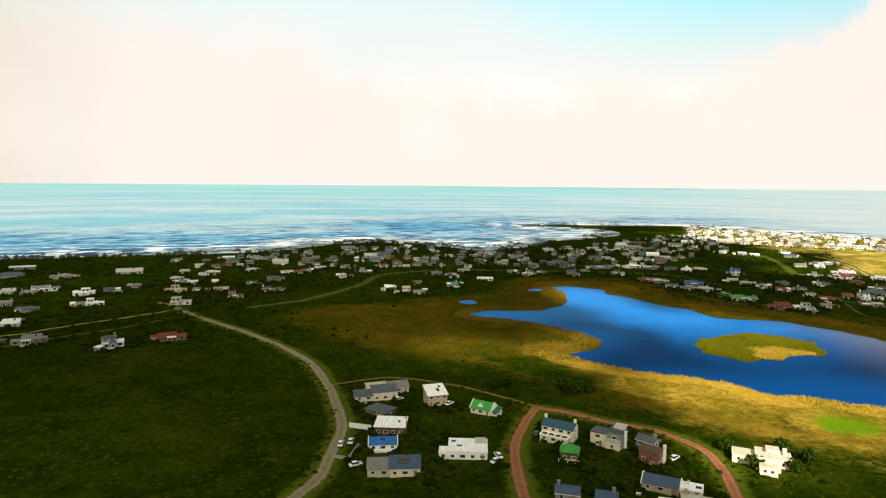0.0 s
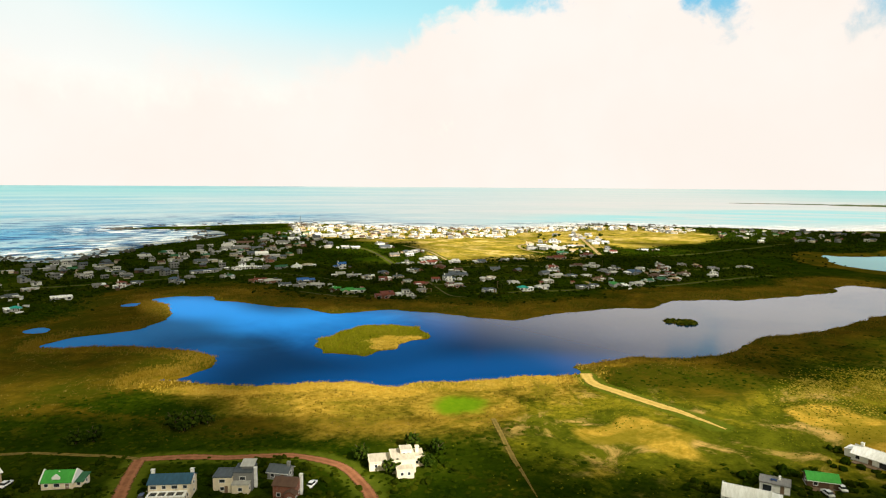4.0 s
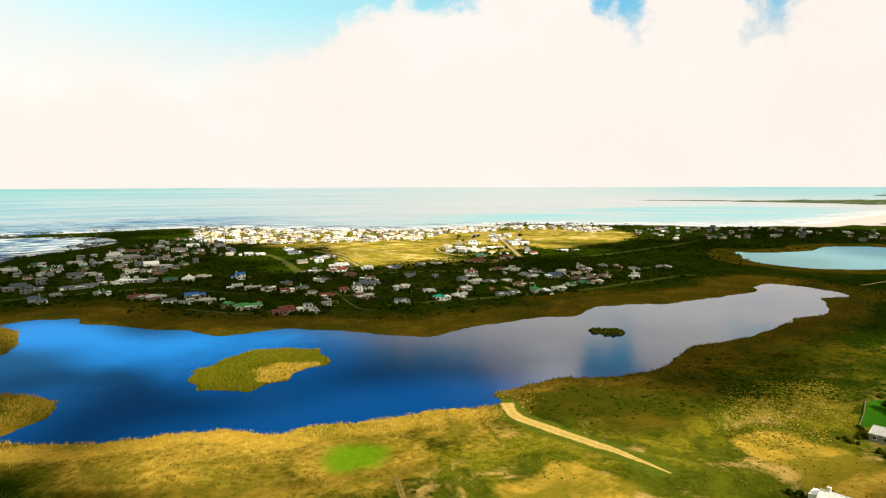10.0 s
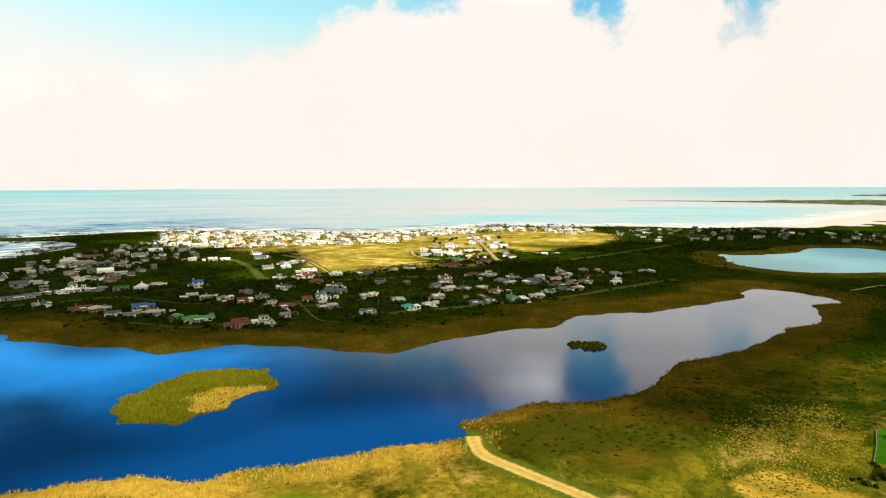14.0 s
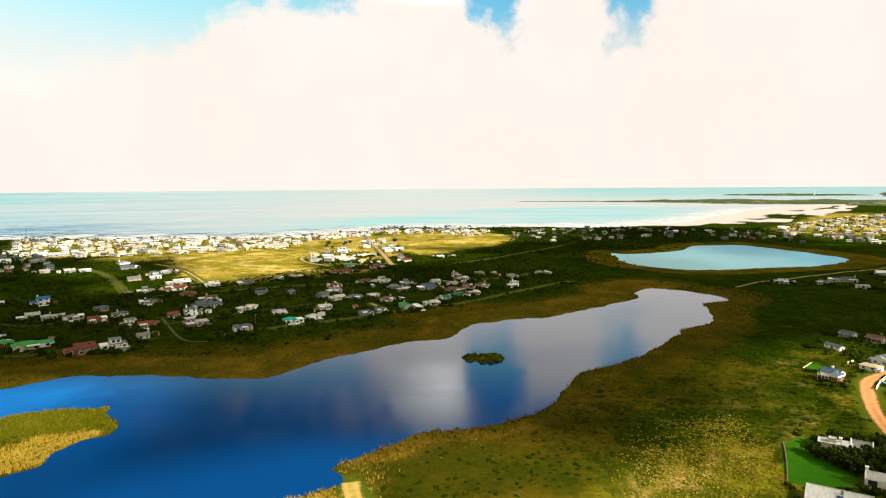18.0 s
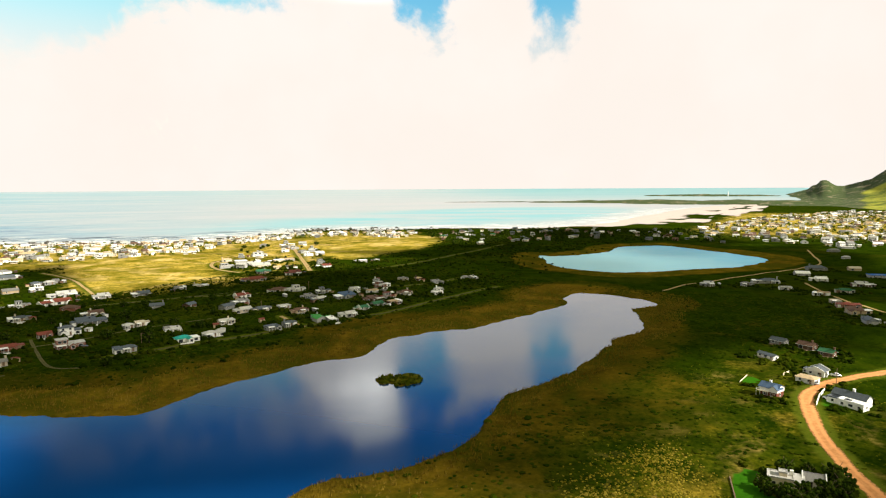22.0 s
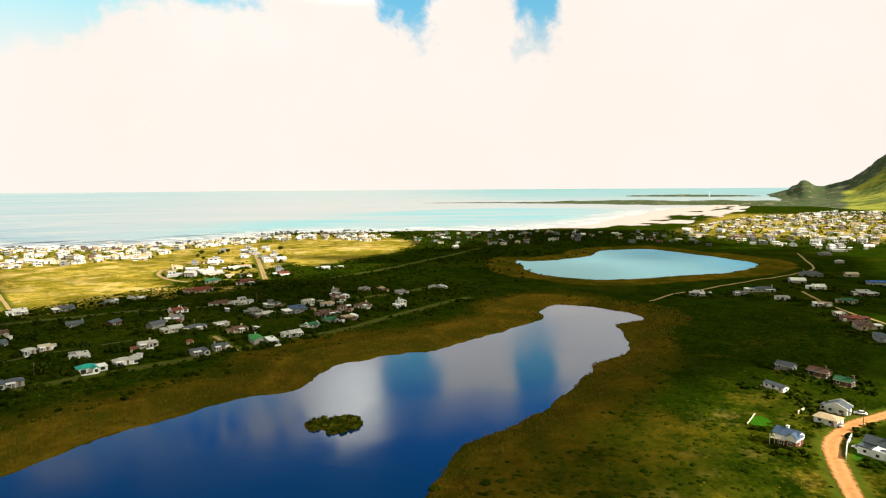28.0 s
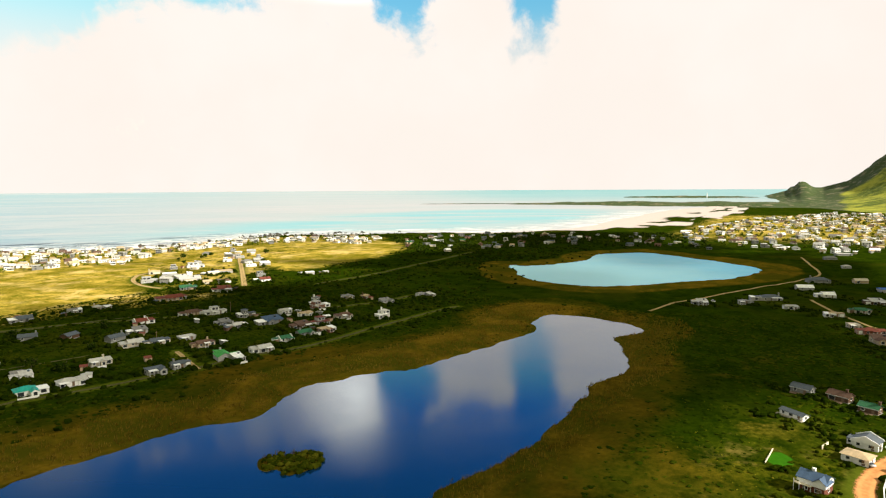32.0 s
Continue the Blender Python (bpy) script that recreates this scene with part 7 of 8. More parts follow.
house("white house with brown gable roof among dark bushes", -121, 683, 12.8, 1, "gable", "white", "brown", 14, 0)
house("white house with grey flat roof among dark bushes", -122, 806, 17.3, 1, "flat", "white", "grey", 14, 0)
house("white two-storey house with white flat roof among dark bushes", -113, 758, 10.7, 2, "flat", "white", "white", 14, 0)
house("white two-storey house with white gable roof among dark bushes", -94, 682, 4.5, 2, "gable", "white", "white", 14, 0)
house("white house with pale grey gable roof among dark bushes", -93, 570, 9.4, 1, "gable", "white", "pale", 14, 1)
house("white two-storey house with grey flat roof among dark bushes", -74, 597, 11.7, 2, "flat", "white", "grey", 14, 1)
house("white house with red gable roof among dark bushes", -60, 637, 9.1, 1, "gable", "white", "red", 14, 1)
house("white house with slate gable roof among dark bushes", -47, 638, 8.7, 1, "gable", "white", "slate", 14, 1)
house("white house with pale grey flat roof among dark bushes", -37, 633, 6.7, 1, "flat", "white", "pale", 14, 1)
house("grey house with white flat roof among dark bushes", -83, 725, 15.7, 1, "flat", "grey", "white", 14, 0)
house("grey house with slate gable roof among dark bushes", -73, 686, 14.4, 1, "gable", "grey", "slate", 14, 0)
house("grey house with slate gable roof among dark bushes", -99, 635, 9.4, 1, "gable", "grey", "slate", 14, 1)
house("grey house with dark green gable roof among dark bushes", -160, 522, 8.9, 1, "gable", "grey", "greendark", 14, 1)
house("grey house with slate gable roof among dark bushes", -146, 546, 14.9, 1, "gable", "grey", "slate", 14, 1)
house("beige house with pale grey flat roof among dark bushes", -244, 591, 8.3, 1, "flat", "beige", "pale", 14, 1)
house("grey house with grey gable roof among dark bushes", -284, 667, 10.8, 1, "gable", "grey", "grey", 14, 0)
house("white house with white flat roof among dark bushes", -43, 508, 8.8, 1, "flat", "white", "white", 14, 1)
house("white two-storey house with tan gable roof among dark bushes", -29, 493, 5.9, 2, "gable", "white", "tan", 14, 1)
house("beige house with grey flat roof among dark bushes", -19, 492, 8.3, 1, "flat", "beige", "grey", 14, 1)
house("grey house with slate flat roof among dark bushes", -22, 538, 7.2, 1, "flat", "grey", "slate", 14, 1)
house("white house with bright teal gable roof among dark bushes", 8, 529, 9.5, 1, "gable", "white", "teal", 14, 1)
house("grey house with grey gable roof among dark bushes", -6, 589, 9.5, 1, "gable", "grey", "grey", 14, 1)
house("grey house with slate gable roof among dark bushes", 8, 583, 8.1, 1, "gable", "grey", "slate", 14, 1)
house("beige house with pale grey flat roof among dark bushes", 19, 610, 8.4, 1, "flat", "beige", "pale", 14, 1)
house("white house with white flat roof among dark bushes", -47, 840, 9.5, 1, "flat", "white", "white", 14, 0)
house("grey house with pale grey flat roof among dark bushes", -14, 783, 7.1, 1, "flat", "grey", "pale", 14, 0)
house("white house with grey gable roof among dark bushes", -9, 702, 7.8, 1, "gable", "white", "grey", 14, 0)
house("beige house with pale grey flat roof among dark bushes", 7, 736, 8.7, 1, "flat", "beige", "pale", 14, 0)
house("grey house with white flat roof among dark bushes", 36, 738, 9.2, 1, "flat", "grey", "white", 14, 0)
house("white two-storey house with pale grey flat roof among dark bushes", 56, 762, 7.9, 2, "flat", "white", "pale", 14, 0)
house("white house with grey gable roof among dark bushes", 39, 695, 7.7, 1, "gable", "white", "grey", 14, 0)
house("grey house with pale grey flat roof among dark bushes", 82, 726, 10.0, 1, "flat", "grey", "pale", 14, 0)
house("white house with white flat roof among dark bushes", -258, 366, 13.6, 1, "flat", "white", "white", 25, 1)
house("grey house with grey flat roof among dark bushes", -221, 328, 13.8, 1, "flat", "grey", "grey", 25, 1)
house("white two-storey house with slate gable roof among dark bushes", -173, 324, 10.4, 2, "gable", "white", "slate", 25, 1)
house("brick house with red gable roof among dark bushes", -148, 338, 14.3, 1, "gable", "brick", "red", 25, 1)
house("white house with pale grey flat roof among dark bushes", -292, 582, 22.4, 1, "flat", "white", "pale", 25, 0)
house("white house with grey flat roof among dark bushes", -250, 426, 9.5, 1, "flat", "white", "grey", 25, 1)
house("white two-storey house with white flat roof among dark bushes", -240, 429, 11.1, 2, "flat", "white", "white", 25, 1)
house("white house with grey gable roof among dark bushes", -311, 488, 18.6, 1, "gable", "white", "grey", 25, 1)
house("grey house with slate gable roof among dark bushes", -383, 553, 19.4, 1, "gable", "grey", "slate", 25, 0)
house("grey house with grey gable roof among dark bushes", -313, 471, 10.8, 1, "gable", "grey", "grey", 25, 1)
house("beige house with pale grey flat roof among dark bushes", -332, 472, 13.3, 1, "flat", "beige", "pale", 25, 1)
house("white two-storey house with white flat roof among dark bushes", -271, 470, 14.5, 2, "flat", "white", "white", 25, 1)
house("grey house with white flat roof among dark bushes", -405, 602, 21.0, 1, "flat", "grey", "white", 25, 0)
house("grey house with slate gable roof among dark bushes", -257, 484, 11.6, 1, "gable", "grey", "slate", 25, 1)
house("grey house with grey gable roof among dark bushes", -336, 549, 17.0, 1, "gable", "grey", "grey", 25, 1)
house("white house with grey gable roof among dark bushes", -250, 505, 10.3, 1, "gable", "white", "grey", 25, 1)
house("grey house with grey gable roof among dark bushes", -302, 427, 10.6, 1, "gable", "grey", "grey", 25, 1)
house("grey house with slate gable roof among dark bushes", -274, 407, 10.8, 1, "gable", "grey", "slate", 25, 1)


# sheds beside the village houses
SHEDS = [shed(375, 408, -20, "white", "pale", 3.6, "small white garden shed with pale sheet roof"), shed(445, 427, 10, "brown", "slate", 3.0, "small dark timber shed with slate roof"),
         shed(480, 462, 60, "grey", "white", 4.4, "grey garage shed with white sheet roof"), shed(407, 409, -20, "tan", "red", 3.2, "small tan shed with red roof")]
r = random.Random(77)
spots = [h for h in HOUSES if h[1] > 300 and h[0] < 800]
for hx, hy, hr in spots:
    a = r.uniform(0, 6.28)
    px, py = hx + (hr + 2.2) * math.cos(a), hy + (hr + 2.2) * math.sin(a)
    if r.random() < 0.75 and all((px - q[0]) ** 2 + (py - q[1]) ** 2 > (q[2] + 1.0) ** 2 for q in HOUSES) and field_at(near_way, px, py) > 2.5 and field_at(WET, px, py) < -12:
        copy_thing(r.choice(SHEDS), pose(px, py, float(ground_at(px, py)), 0, 0, r.uniform(0, 360)))

# ---- houses further off, copied from a few ----
random.seed(5)


def scatter(points, count, gap_m, seed, wet=6.0):
    """Random places inside an outline, clear of water, roads and each other."""
    r = np.random.default_rng(seed)
    line = np.array(points, float)
    lo, hi = line.min(0), line.max(0)
    p = r.uniform(lo, hi, (count * 60, 2))
    p = p[inside_by(p[:, 0], p[:, 1], line) > 0]
    p = p[(field_at(WET, p[:, 0], p[:, 1]) < -wet) & (field_at(near_way, p[:, 0], p[:, 1]) > 5)]
    out = []
    taken = np.array([(h[0], h[1], h[2]) for h in HOUSES])
    for q in p:
        if len(taken) and (np.hypot(taken[:, 0] - q[0], taken[:, 1] - q[1]) < gap_m * 0.5 + taken[:, 2]).any():
            continue
        out.append(q)
        taken = np.vstack([taken, (q[0], q[1], gap_m * 0.5)])
        if len(out) == count:
            break
    return out


def village(points, count, gap_m, seed, group, looks, facing, wide=(9, 15)):
    r = random.Random(seed)
    made = {}
    for x, y in scatter(points, count, gap_m, seed):
        k = r.randrange(len(looks))
        yaw = facing + r.choice((0, 0, 90, 35, -30)) + r.uniform(-8, 8)
        if k not in made:
            kind, storeys, wall, roof = looks[k]
            label = "%s %shouse with %s %s roof" % (wall, "two-storey " if storeys > 1 else "", {"pale": "pale grey", "greendark": "dark green"}.get(roof, roof), kind)
            made[k] = house(label, x, y, r.uniform(*wide), storeys, kind, wall, roof, yaw, 0, "house", group)
            continue
        copy_thing(made[k], pose(x, y, float(ground_at(x, y)), 0, 0, yaw))
        HOUSES.append((x, y, 9))


BRIGHT = (("flat", 1, "white", "white"), ("gable", 2, "white", "pale"), ("flat", 1, "white", "pale"), ("gable", 1, "cream", "tan"), ("flat", 1, "cream", "white"), ("gable", 1, "white", "grey"), ("flat", 2, "grey", "pale"), ("gable", 1, "white", "tan"))
LOW = (("gable", 1, "white", "pale"), ("flat", 1, "white", "white"), ("gable", 1, "cream", "white"), ("flat", 1, "cream", "pale"), ("gable", 1, "white", "tan"), ("gable", 1, "beige", "brown"))
MIXED = (("gable", 1, "white", "grey"), ("gable", 2, "grey", "slate"), ("flat", 1, "grey", "grey"), ("gable", 1, "beige", "slate"), ("gable", 1, "grey", "slate"), ("flat", 2, "grey", "grey"), ("gable", 1, "brick", "brown"), ("gable", 1, "tan", "greendark"), ("flat", 1, "white", "pale"), ("gable", 1, "brown", "slate"), ("gable", 1, "beige", "brown"))
village(VILLAGE_MID, 16, 15, 22, "houses beside the dune field", BRIGHT, -40, (7, 11))
village(VILLAGE_NEAR, 4, 17, 23, "houses by the lagoon village", MIXED, -25, (8, 12))
village(VILLAGE_WEST, 26, 15, 24, "houses on the western shore", MIXED, 10, (6, 9.5))


def far_houses(name, points, count, gap_m, seed, looks, facing, wide, label):
    """Houses too far to tell their parts, joined: walls, roofs and dark windows."""
    r = random.Random(seed)
    verts, faces, kinds, mats = [], [], [], []

    def slot(m):
        if m not in mats:
            mats.append(m)
        return mats.index(m)

    def shape(pts, quads, m):
        k = len(verts)
        verts.extend(pts), faces.extend([tuple(k + i for i in q) for q in quads]), kinds.extend([slot(m)] * len(quads))

    CUBE = ((0, 3, 2, 1), (4, 5, 6, 7), (0, 1, 5, 4), (1, 2, 6, 5), (2, 3, 7, 6), (3, 0, 4, 7))

    def block(m4, x0, y0, z0, x1, y1, z1, m):
        shape([m4 @ Vector(p) for p in ((x0, y0, z0), (x1, y0, z0), (x1, y1, z0), (x0, y1, z0), (x0, y0, z1), (x1, y0, z1), (x1, y1, z1), (x0, y1, z1))], CUBE, m)

    for x, y in scatter(points, count, gap_m, seed):
        kind, storeys, wall, roof = r.choice(looks)
        yaw = facing + r.choice((0, 0, 90, 35, -30)) + r.uniform(-8, 8)
        m4 = pose(x, y, float(ground_at(x, y)), 0, 0, yaw)
        w = r.uniform(*wide)
        d, h = w * r.uniform(0.55, 0.85), 2.3 * storeys + 0.2
        block(m4, -w / 2, -d / 2, -1.5, w / 2, d / 2, h, WALLS[wall])
        if r.random() < 0.5:
            block(m4, -w / 2 + 0.6, -d / 2 - 3.0, -1.5, w * 0.1, -d / 2 - 0.02, 2.7, WALLS[wall])
            block(m4, -w / 2 + 0.4, -d / 2 - 3.2, 2.72, w * 0.1 + 0.2, -d / 2 - 0.03, 2.92, ROOFS[roof])
        if kind == "flat":
            block(m4, -w / 2 - 0.3, -d / 2 - 0.3, h + 0.01, w / 2 + 0.3, d / 2 + 0.3, h + 0.35, ROOFS[roof])
        else:
            t = h + d * 0.3
            pts = [(-w / 2 - 0.4, -d / 2 - 0.5, h - 0.25), (w / 2 + 0.4, -d / 2 - 0.5, h - 0.25), (w / 2 + 0.4, d / 2 + 0.5, h - 0.25), (-w / 2 - 0.4, d / 2 + 0.5, h - 0.25), (-w / 2 - 0.4, 0, t), (w / 2 + 0.4, 0, t)]
            shape([m4 @ Vector(p) for p in pts], ((0, 3, 2, 1), (0, 1, 5, 4), (2, 3, 4, 5), (1, 2, 5), (3, 0, 4)), ROOFS[roof])
        for f in range(storeys):
            for q in (-0.3, 0.05, 0.33):
                block(m4, w * q - 0.8, -d / 2 - 0.05, 0.8 + 2.3 * f, w * q + 0.8, -d / 2 - 0.01, 2.0 + 2.3 * f, GLASS)
            for s in (-1, 1):
                block(m4, s * (w / 2 + 0.03) - 0.02, -0.9, 0.8 + 2.3 * f, s * (w / 2 + 0.03) + 0.02, 0.9, 2.0 + 2.3 * f, GLASS)
        HOUSES.append((x, y, 9))
    me = bpy.data.meshes.new(name)
    me.from_pydata([tuple(v) for v in verts], [], faces)
    for m in mats:
        me.materials.append(m)
    me.polygons.foreach_set("material_index", kinds)
    tagged(new(name, me), label, "houses", kind="stuff")


far_houses("west_houses", VILLAGE_WEST, 120, 11, 28, MIXED, 10, (5, 8.5), "small mixed houses crowding the western shore")
far_houses("coast_houses", VILLAGE_COAST, 430, 7, 21, BRIGHT + LOW, -38, (4.5, 10), "crowded white houses along the sunlit coast")
far_houses("north_houses", VILLAGE_NORTH, 85, 12, 25, MIXED + LOW, -60, (5, 10), "scattered houses behind the far lagoon")
far_houses("east_houses", VILLAGE_EAST, 640, 8, 26, BRIGHT + LOW + LOW, -75, (4.5, 12), "bright houses of the town under the mountain")


# trodden green yards round the nearer houses
yard = VERGE.copy()
for hx, hy, hr in HOUSES:
    if hx < 900 and hy < 760:
        i0, i1 = np.searchsorted(XS, (hx - hr - 9, hx + hr + 9))
        j0, j1 = np.searchsorted(YS, (hy - hr - 9, hy + hr + 9))
        away = np.hypot(GX[j0:j1, i0:i1] - hx, GY[j0:j1, i0:i1] - hy)
        yard[j0:j1, i0:i1] = np.maximum(yard[j0:j1, i0:i1], 0.34 * ease(hr + 5 - away, -4, 4))
ground_mesh.attributes["verge"].data.foreach_set("value", yard.astype(np.float32).ravel())


# ---- growth ----
def clear_of(x, y, margin=1.0):
    """True where no water, road, house or lawn is."""
    ok = (field_at(WET, x, y) < -1.2) & (field_at(near_way, x, y) > margin) & (field_at(LAWN_SHARE, x, y) < 0.3) & (field_at(SAND_SHARE, x, y) < 0.3)
    for hx, hy, hr in HOUSES:
        ok &= (x - hx) ** 2 + (y - hy) ** 2 > (hr * 0.8) ** 2
    return ok


def ico():
    bm = bmesh.new()
    bmesh.ops.create_icosphere(bm, subdivisions=1, radius=1.0)
    v = np.array([tuple(q.co) for q in bm.verts])
    f = np.array([[q.index for q in face.verts] for face in bm.faces])
    bm.free()
    return v, f


ICO_V, ICO_F = ico()


def clumps(name, x, y, radius, height, mat, label, seed, category):
    """Many low uneven leaf clumps as one mesh."""
    r = np.random.default_rng(seed)
    k = len(x)
    jag = r.uniform(0.65, 1.2, (k, len(ICO_V), 1))
    v = ICO_V[None] * jag * np.stack([radius, radius * r.uniform(0.7, 1.2, k), height], -1)[:, None]
    a = r.uniform(0, 6.28, k)
    c, s = np.cos(a)[:, None], np.sin(a)[:, None]
    v = np.stack([v[..., 0] * c - v[..., 1] * s, v[..., 0] * s + v[..., 1] * c, v[..., 2]], -1)
    v = v + np.stack([x, y, ground_at(x, y) + height * 0.35], -1)[:, None]
    f = ICO_F[None] + np.arange(k)[:, None, None] * len(ICO_V)
    return tagged(new(name, mesh_fast(name, v.reshape(-1, 3), f.reshape(-1, 3), mat)), label, category, kind="stuff")


def wild_places(seed, count, x0, x1, y0, y1):
    r = np.random.default_rng(seed)
    return r.uniform(x0, x1, count), r.uniform(y0, y1, count), r


x, y, r = wild_places(31, 150000, -230, 660, 95, 600)
bushy = 1 - np.maximum(np.maximum(field_at(MARSH, x, y) * 1.05, field_at(REED_SHARE, x, y)), np.minimum(1, np.maximum(field_at(MEADOW, x, y) * 1.5, field_at(STRAW, x, y) * 1.6)) * 1.0)
bushy = bushy * (1 - ease(field_at(STRAW, x, y), 0.04, 0.22))
ok = clear_of(x, y) & (r.random(len(x)) < bushy * 0.75 * (0.35 + rough_field(x, y, 30.0)))
x, y = x[ok], y[ok]
size = r.uniform(0.45, 1.2, len(x)) * (1 + 0.6 * (r.random(len(x)) < 0.04))
clumps("bush_cover", x, y, size, size * r.uniform(0.16, 0.36, len(x)), FYNBOS, "dense dark green fynbos bushes on the ground", 32, "bushes")
r = np.random.default_rng(37)
round_x, round_y, big = [], [], []
for hx, hy, hr in [h for h in HOUSES if h[1] < 640 and h[0] < 860]:
    k = 20 if hy < 300 else 22
    a, far_off = r.uniform(0, 6.28, k), hr * 0.8 + r.uniform(0.0, 8.0, k) ** 1.1
    round_x += list(hx + far_off * np.cos(a))
    round_y += list(hy + far_off * np.sin(a))
x, y = np.array(round_x), np.array(round_y)
ok = clear_of(x, y, 1.5) & (field_at(REED_SHARE, x, y) < 0.5)
x, y = x[ok], y[ok]
x, y = np.repeat(x, 3) + r.normal(0, 1.1, 3 * len(x)), np.repeat(y, 3) + r.normal(0, 1.1, 3 * len(y))
ok = clear_of(x, y, 1.0)
x, y = x[ok], y[ok]
size = np.where(y > 330, r.uniform(0.9, 2.3, len(x)), r.uniform(0.7, 1.6, len(x)))
clumps("garden_shrubs", x, y, size, size * r.uniform(0.6, 1.0, len(x)), BUSH, "dark green garden shrubs crowding round the houses", 38, "shrubs")
x, y, r = wild_places(33, 60000, 110, 520, 85, 260)
ok = clear_of(x, y) & (r.random(len(x)) < field_at(MEADOW, x, y) * (1 - field_at(REED_SHARE, x, y)) * (field_at(MARSH, x, y) < 0.45) * 0.34 * ease(rough_field(x, y, 22.0), 0.3, 0.65))
x, y = x[ok], y[ok]
size = r.uniform(0.15, 0.42, len(x))
SCRUB = foliage("meadow_scrub", (0.045, 0.058, 0.002), (0.11, 0.115, 0.006), (0.20, 0.17, 0.016), 0.8)
clumps("meadow_scrub", x, y, size, size * r.uniform(0.4, 0.8, len(x)), SCRUB, "yellow-green meadow scrub and grass tussocks", 34, "scrub")
x, y, r = wild_places(39, 30000, 215, 345, 95, 190)
ok = clear_of(x, y) & (r.random(len(x)) < ease(inside_by(x, y, np.array(STRAW_FLAT, float)), -8, 10) * (0.25 + 0.75 * ease(rough_field(x, y, 12.0), 0.4, 0.65)))
x, y = x[ok], y[ok]
size = r.uniform(0.18, 0.5, len(x))
TUSSOCK = foliage("straw_tussock", (0.085, 0.075, 0.005), (0.22, 0.165, 0.015), (0.32, 0.24, 0.04), 0.6)
clumps("straw_tussocks", x, y, size, size * r.uniform(0.4, 0.8, len(x)), TUSSOCK, "pale straw-coloured grass tussocks beside the lawn", 40, "tussocks")
x, y, r = wild_places(35, 100000, -420, 1350, 330, 1330)
ok = clear_of(x, y, 2.0) & (r.random(len(x)) < 0.6 * (1 - field_at(REED_SHARE, x, y)) * (1 - field_at(MARSH, x, y)) * (1 - np.minimum(1, 1.6 * field_at(DUNE, x, y))) * ease(rough_field(x, y, 55.0), 0.25, 0.7))
x, y = x[ok], y[ok]
size = r.uniform(0.8, 2.0, len(x))
clumps("village_bushes", x, y, size, size * r.uniform(0.5, 0.9, len(x)), BUSH, "dark garden bushes between the village houses", 36, "bushes")


def reeds(name, x, y, tall, mat, label, seed):
    """Tufts of narrow upright blades."""
    r = np.random.default_rng(seed)
    k, blades = len(x), 4
    a = r.uniform(0, 6.28, (k, blades))
    z = ground_at(x, y)[:, None] - 0.1
    bx, by = x[:, None] + r.normal(0, 0.35, (k, blades)), y[:, None] + r.normal(0, 0.35, (k, blades))
    w = r.uniform(0.06, 0.17, (k, blades))
    h = tall[:, None] * r.uniform(0.65, 1.15, (k, blades))
    tip = np.stack([bx + r.normal(0.12, 0.22, (k, blades)), by + r.normal(0, 0.22, (k, blades)), z + h], -1)
    p = np.stack([bx - w * np.cos(a), by - w * np.sin(a), z + 0 * a], -1)
    q = np.stack([bx + w * np.cos(a), by + w * np.sin(a), z + 0 * a], -1)
    v = np.stack([p, q, tip], 2).reshape(-1, 3)
    f = np.arange(len(v)).reshape(-1, 3)
    return tagged(new(name, mesh_fast(name, v, f, mat)), label, "reeds", kind="stuff")


x, y, r = wild_places(41, 420000, -120, 640, 180, 560)
share = field_at(REED_SHARE, x, y) * (field_at(shore_gap, x, y) < 60) * np.where(field_at(north_side, x, y) > 0.5, 0.35, 1.0)
ok = clear_of(x, y, 0.5) & (r.random(len(x)) < share * 0.62) & (inside_by(x, y, ISLAND_LINE) < 0)
x, y = x[ok], y[ok]
dry = r.random(len(x)) < ease(250 - x, 0, 60) * ease(315 - y, -10, 20)
reeds("reed_bed", x[~dry], y[~dry], r.uniform(0.9, 1.6, (~dry).sum()), REED, "olive brown reed bed standing along the lagoon shore", 42)
reeds("dry_reed_bed", x[dry], y[dry], r.uniform(0.6, 1.1, dry.sum()), REED_DRY_LIT, "dry golden reeds along the southern lagoon bank, brightened as if sunlit", 50)
x, y, r = wild_places(43, 120000, -120, 330, 190, 560)
ok = clear_of(x, y, 0.5) & (r.random(len(x)) < np.maximum(field_at(MARSH, x, y) * 0.25, field_at(STRAW, x, y) * 0.6)) & (field_at(REED_SHARE, x, y) < 0.5)
x, y = x[ok], y[ok]
MARSH_GRASS = foliage("marsh_grass", (0.045, 0.034, 0.003), (0.10, 0.068, 0.006), (0.36, 0.25, 0.07), 0.4)
reeds("marsh_grass", x, y, r.uniform(0.4, 0.8, len(x)), MARSH_GRASS, "brown marsh grass behind the reed bed", 44)
x, y, r = wild_places(45, 20000, 130, 215, 300, 375)
ok = inside_by(x, y, ISLAND_LINE) > 0.5
x, y = x[ok], y[ok]
golden = ease(np.hypot((x - 178) / 16, (y - 322) / 12) + (rough_field(x, y, 9.0) - 0.5) * 0.8, 1.2, 0.9)
pick = r.random(len(x)) < golden
reeds("island_reeds", x[~pick], y[~pick], r.uniform(0.7, 1.2, (~pick).sum()), REED_GREEN, "olive green reeds covering the lagoon island", 46)
reeds("island_dry_reeds", x[pick], y[pick], r.uniform(0.6, 1.1, pick.sum()), REED_DRY_LIT, "dry golden reeds on one end of the island, brightened as if sunlit", 47)
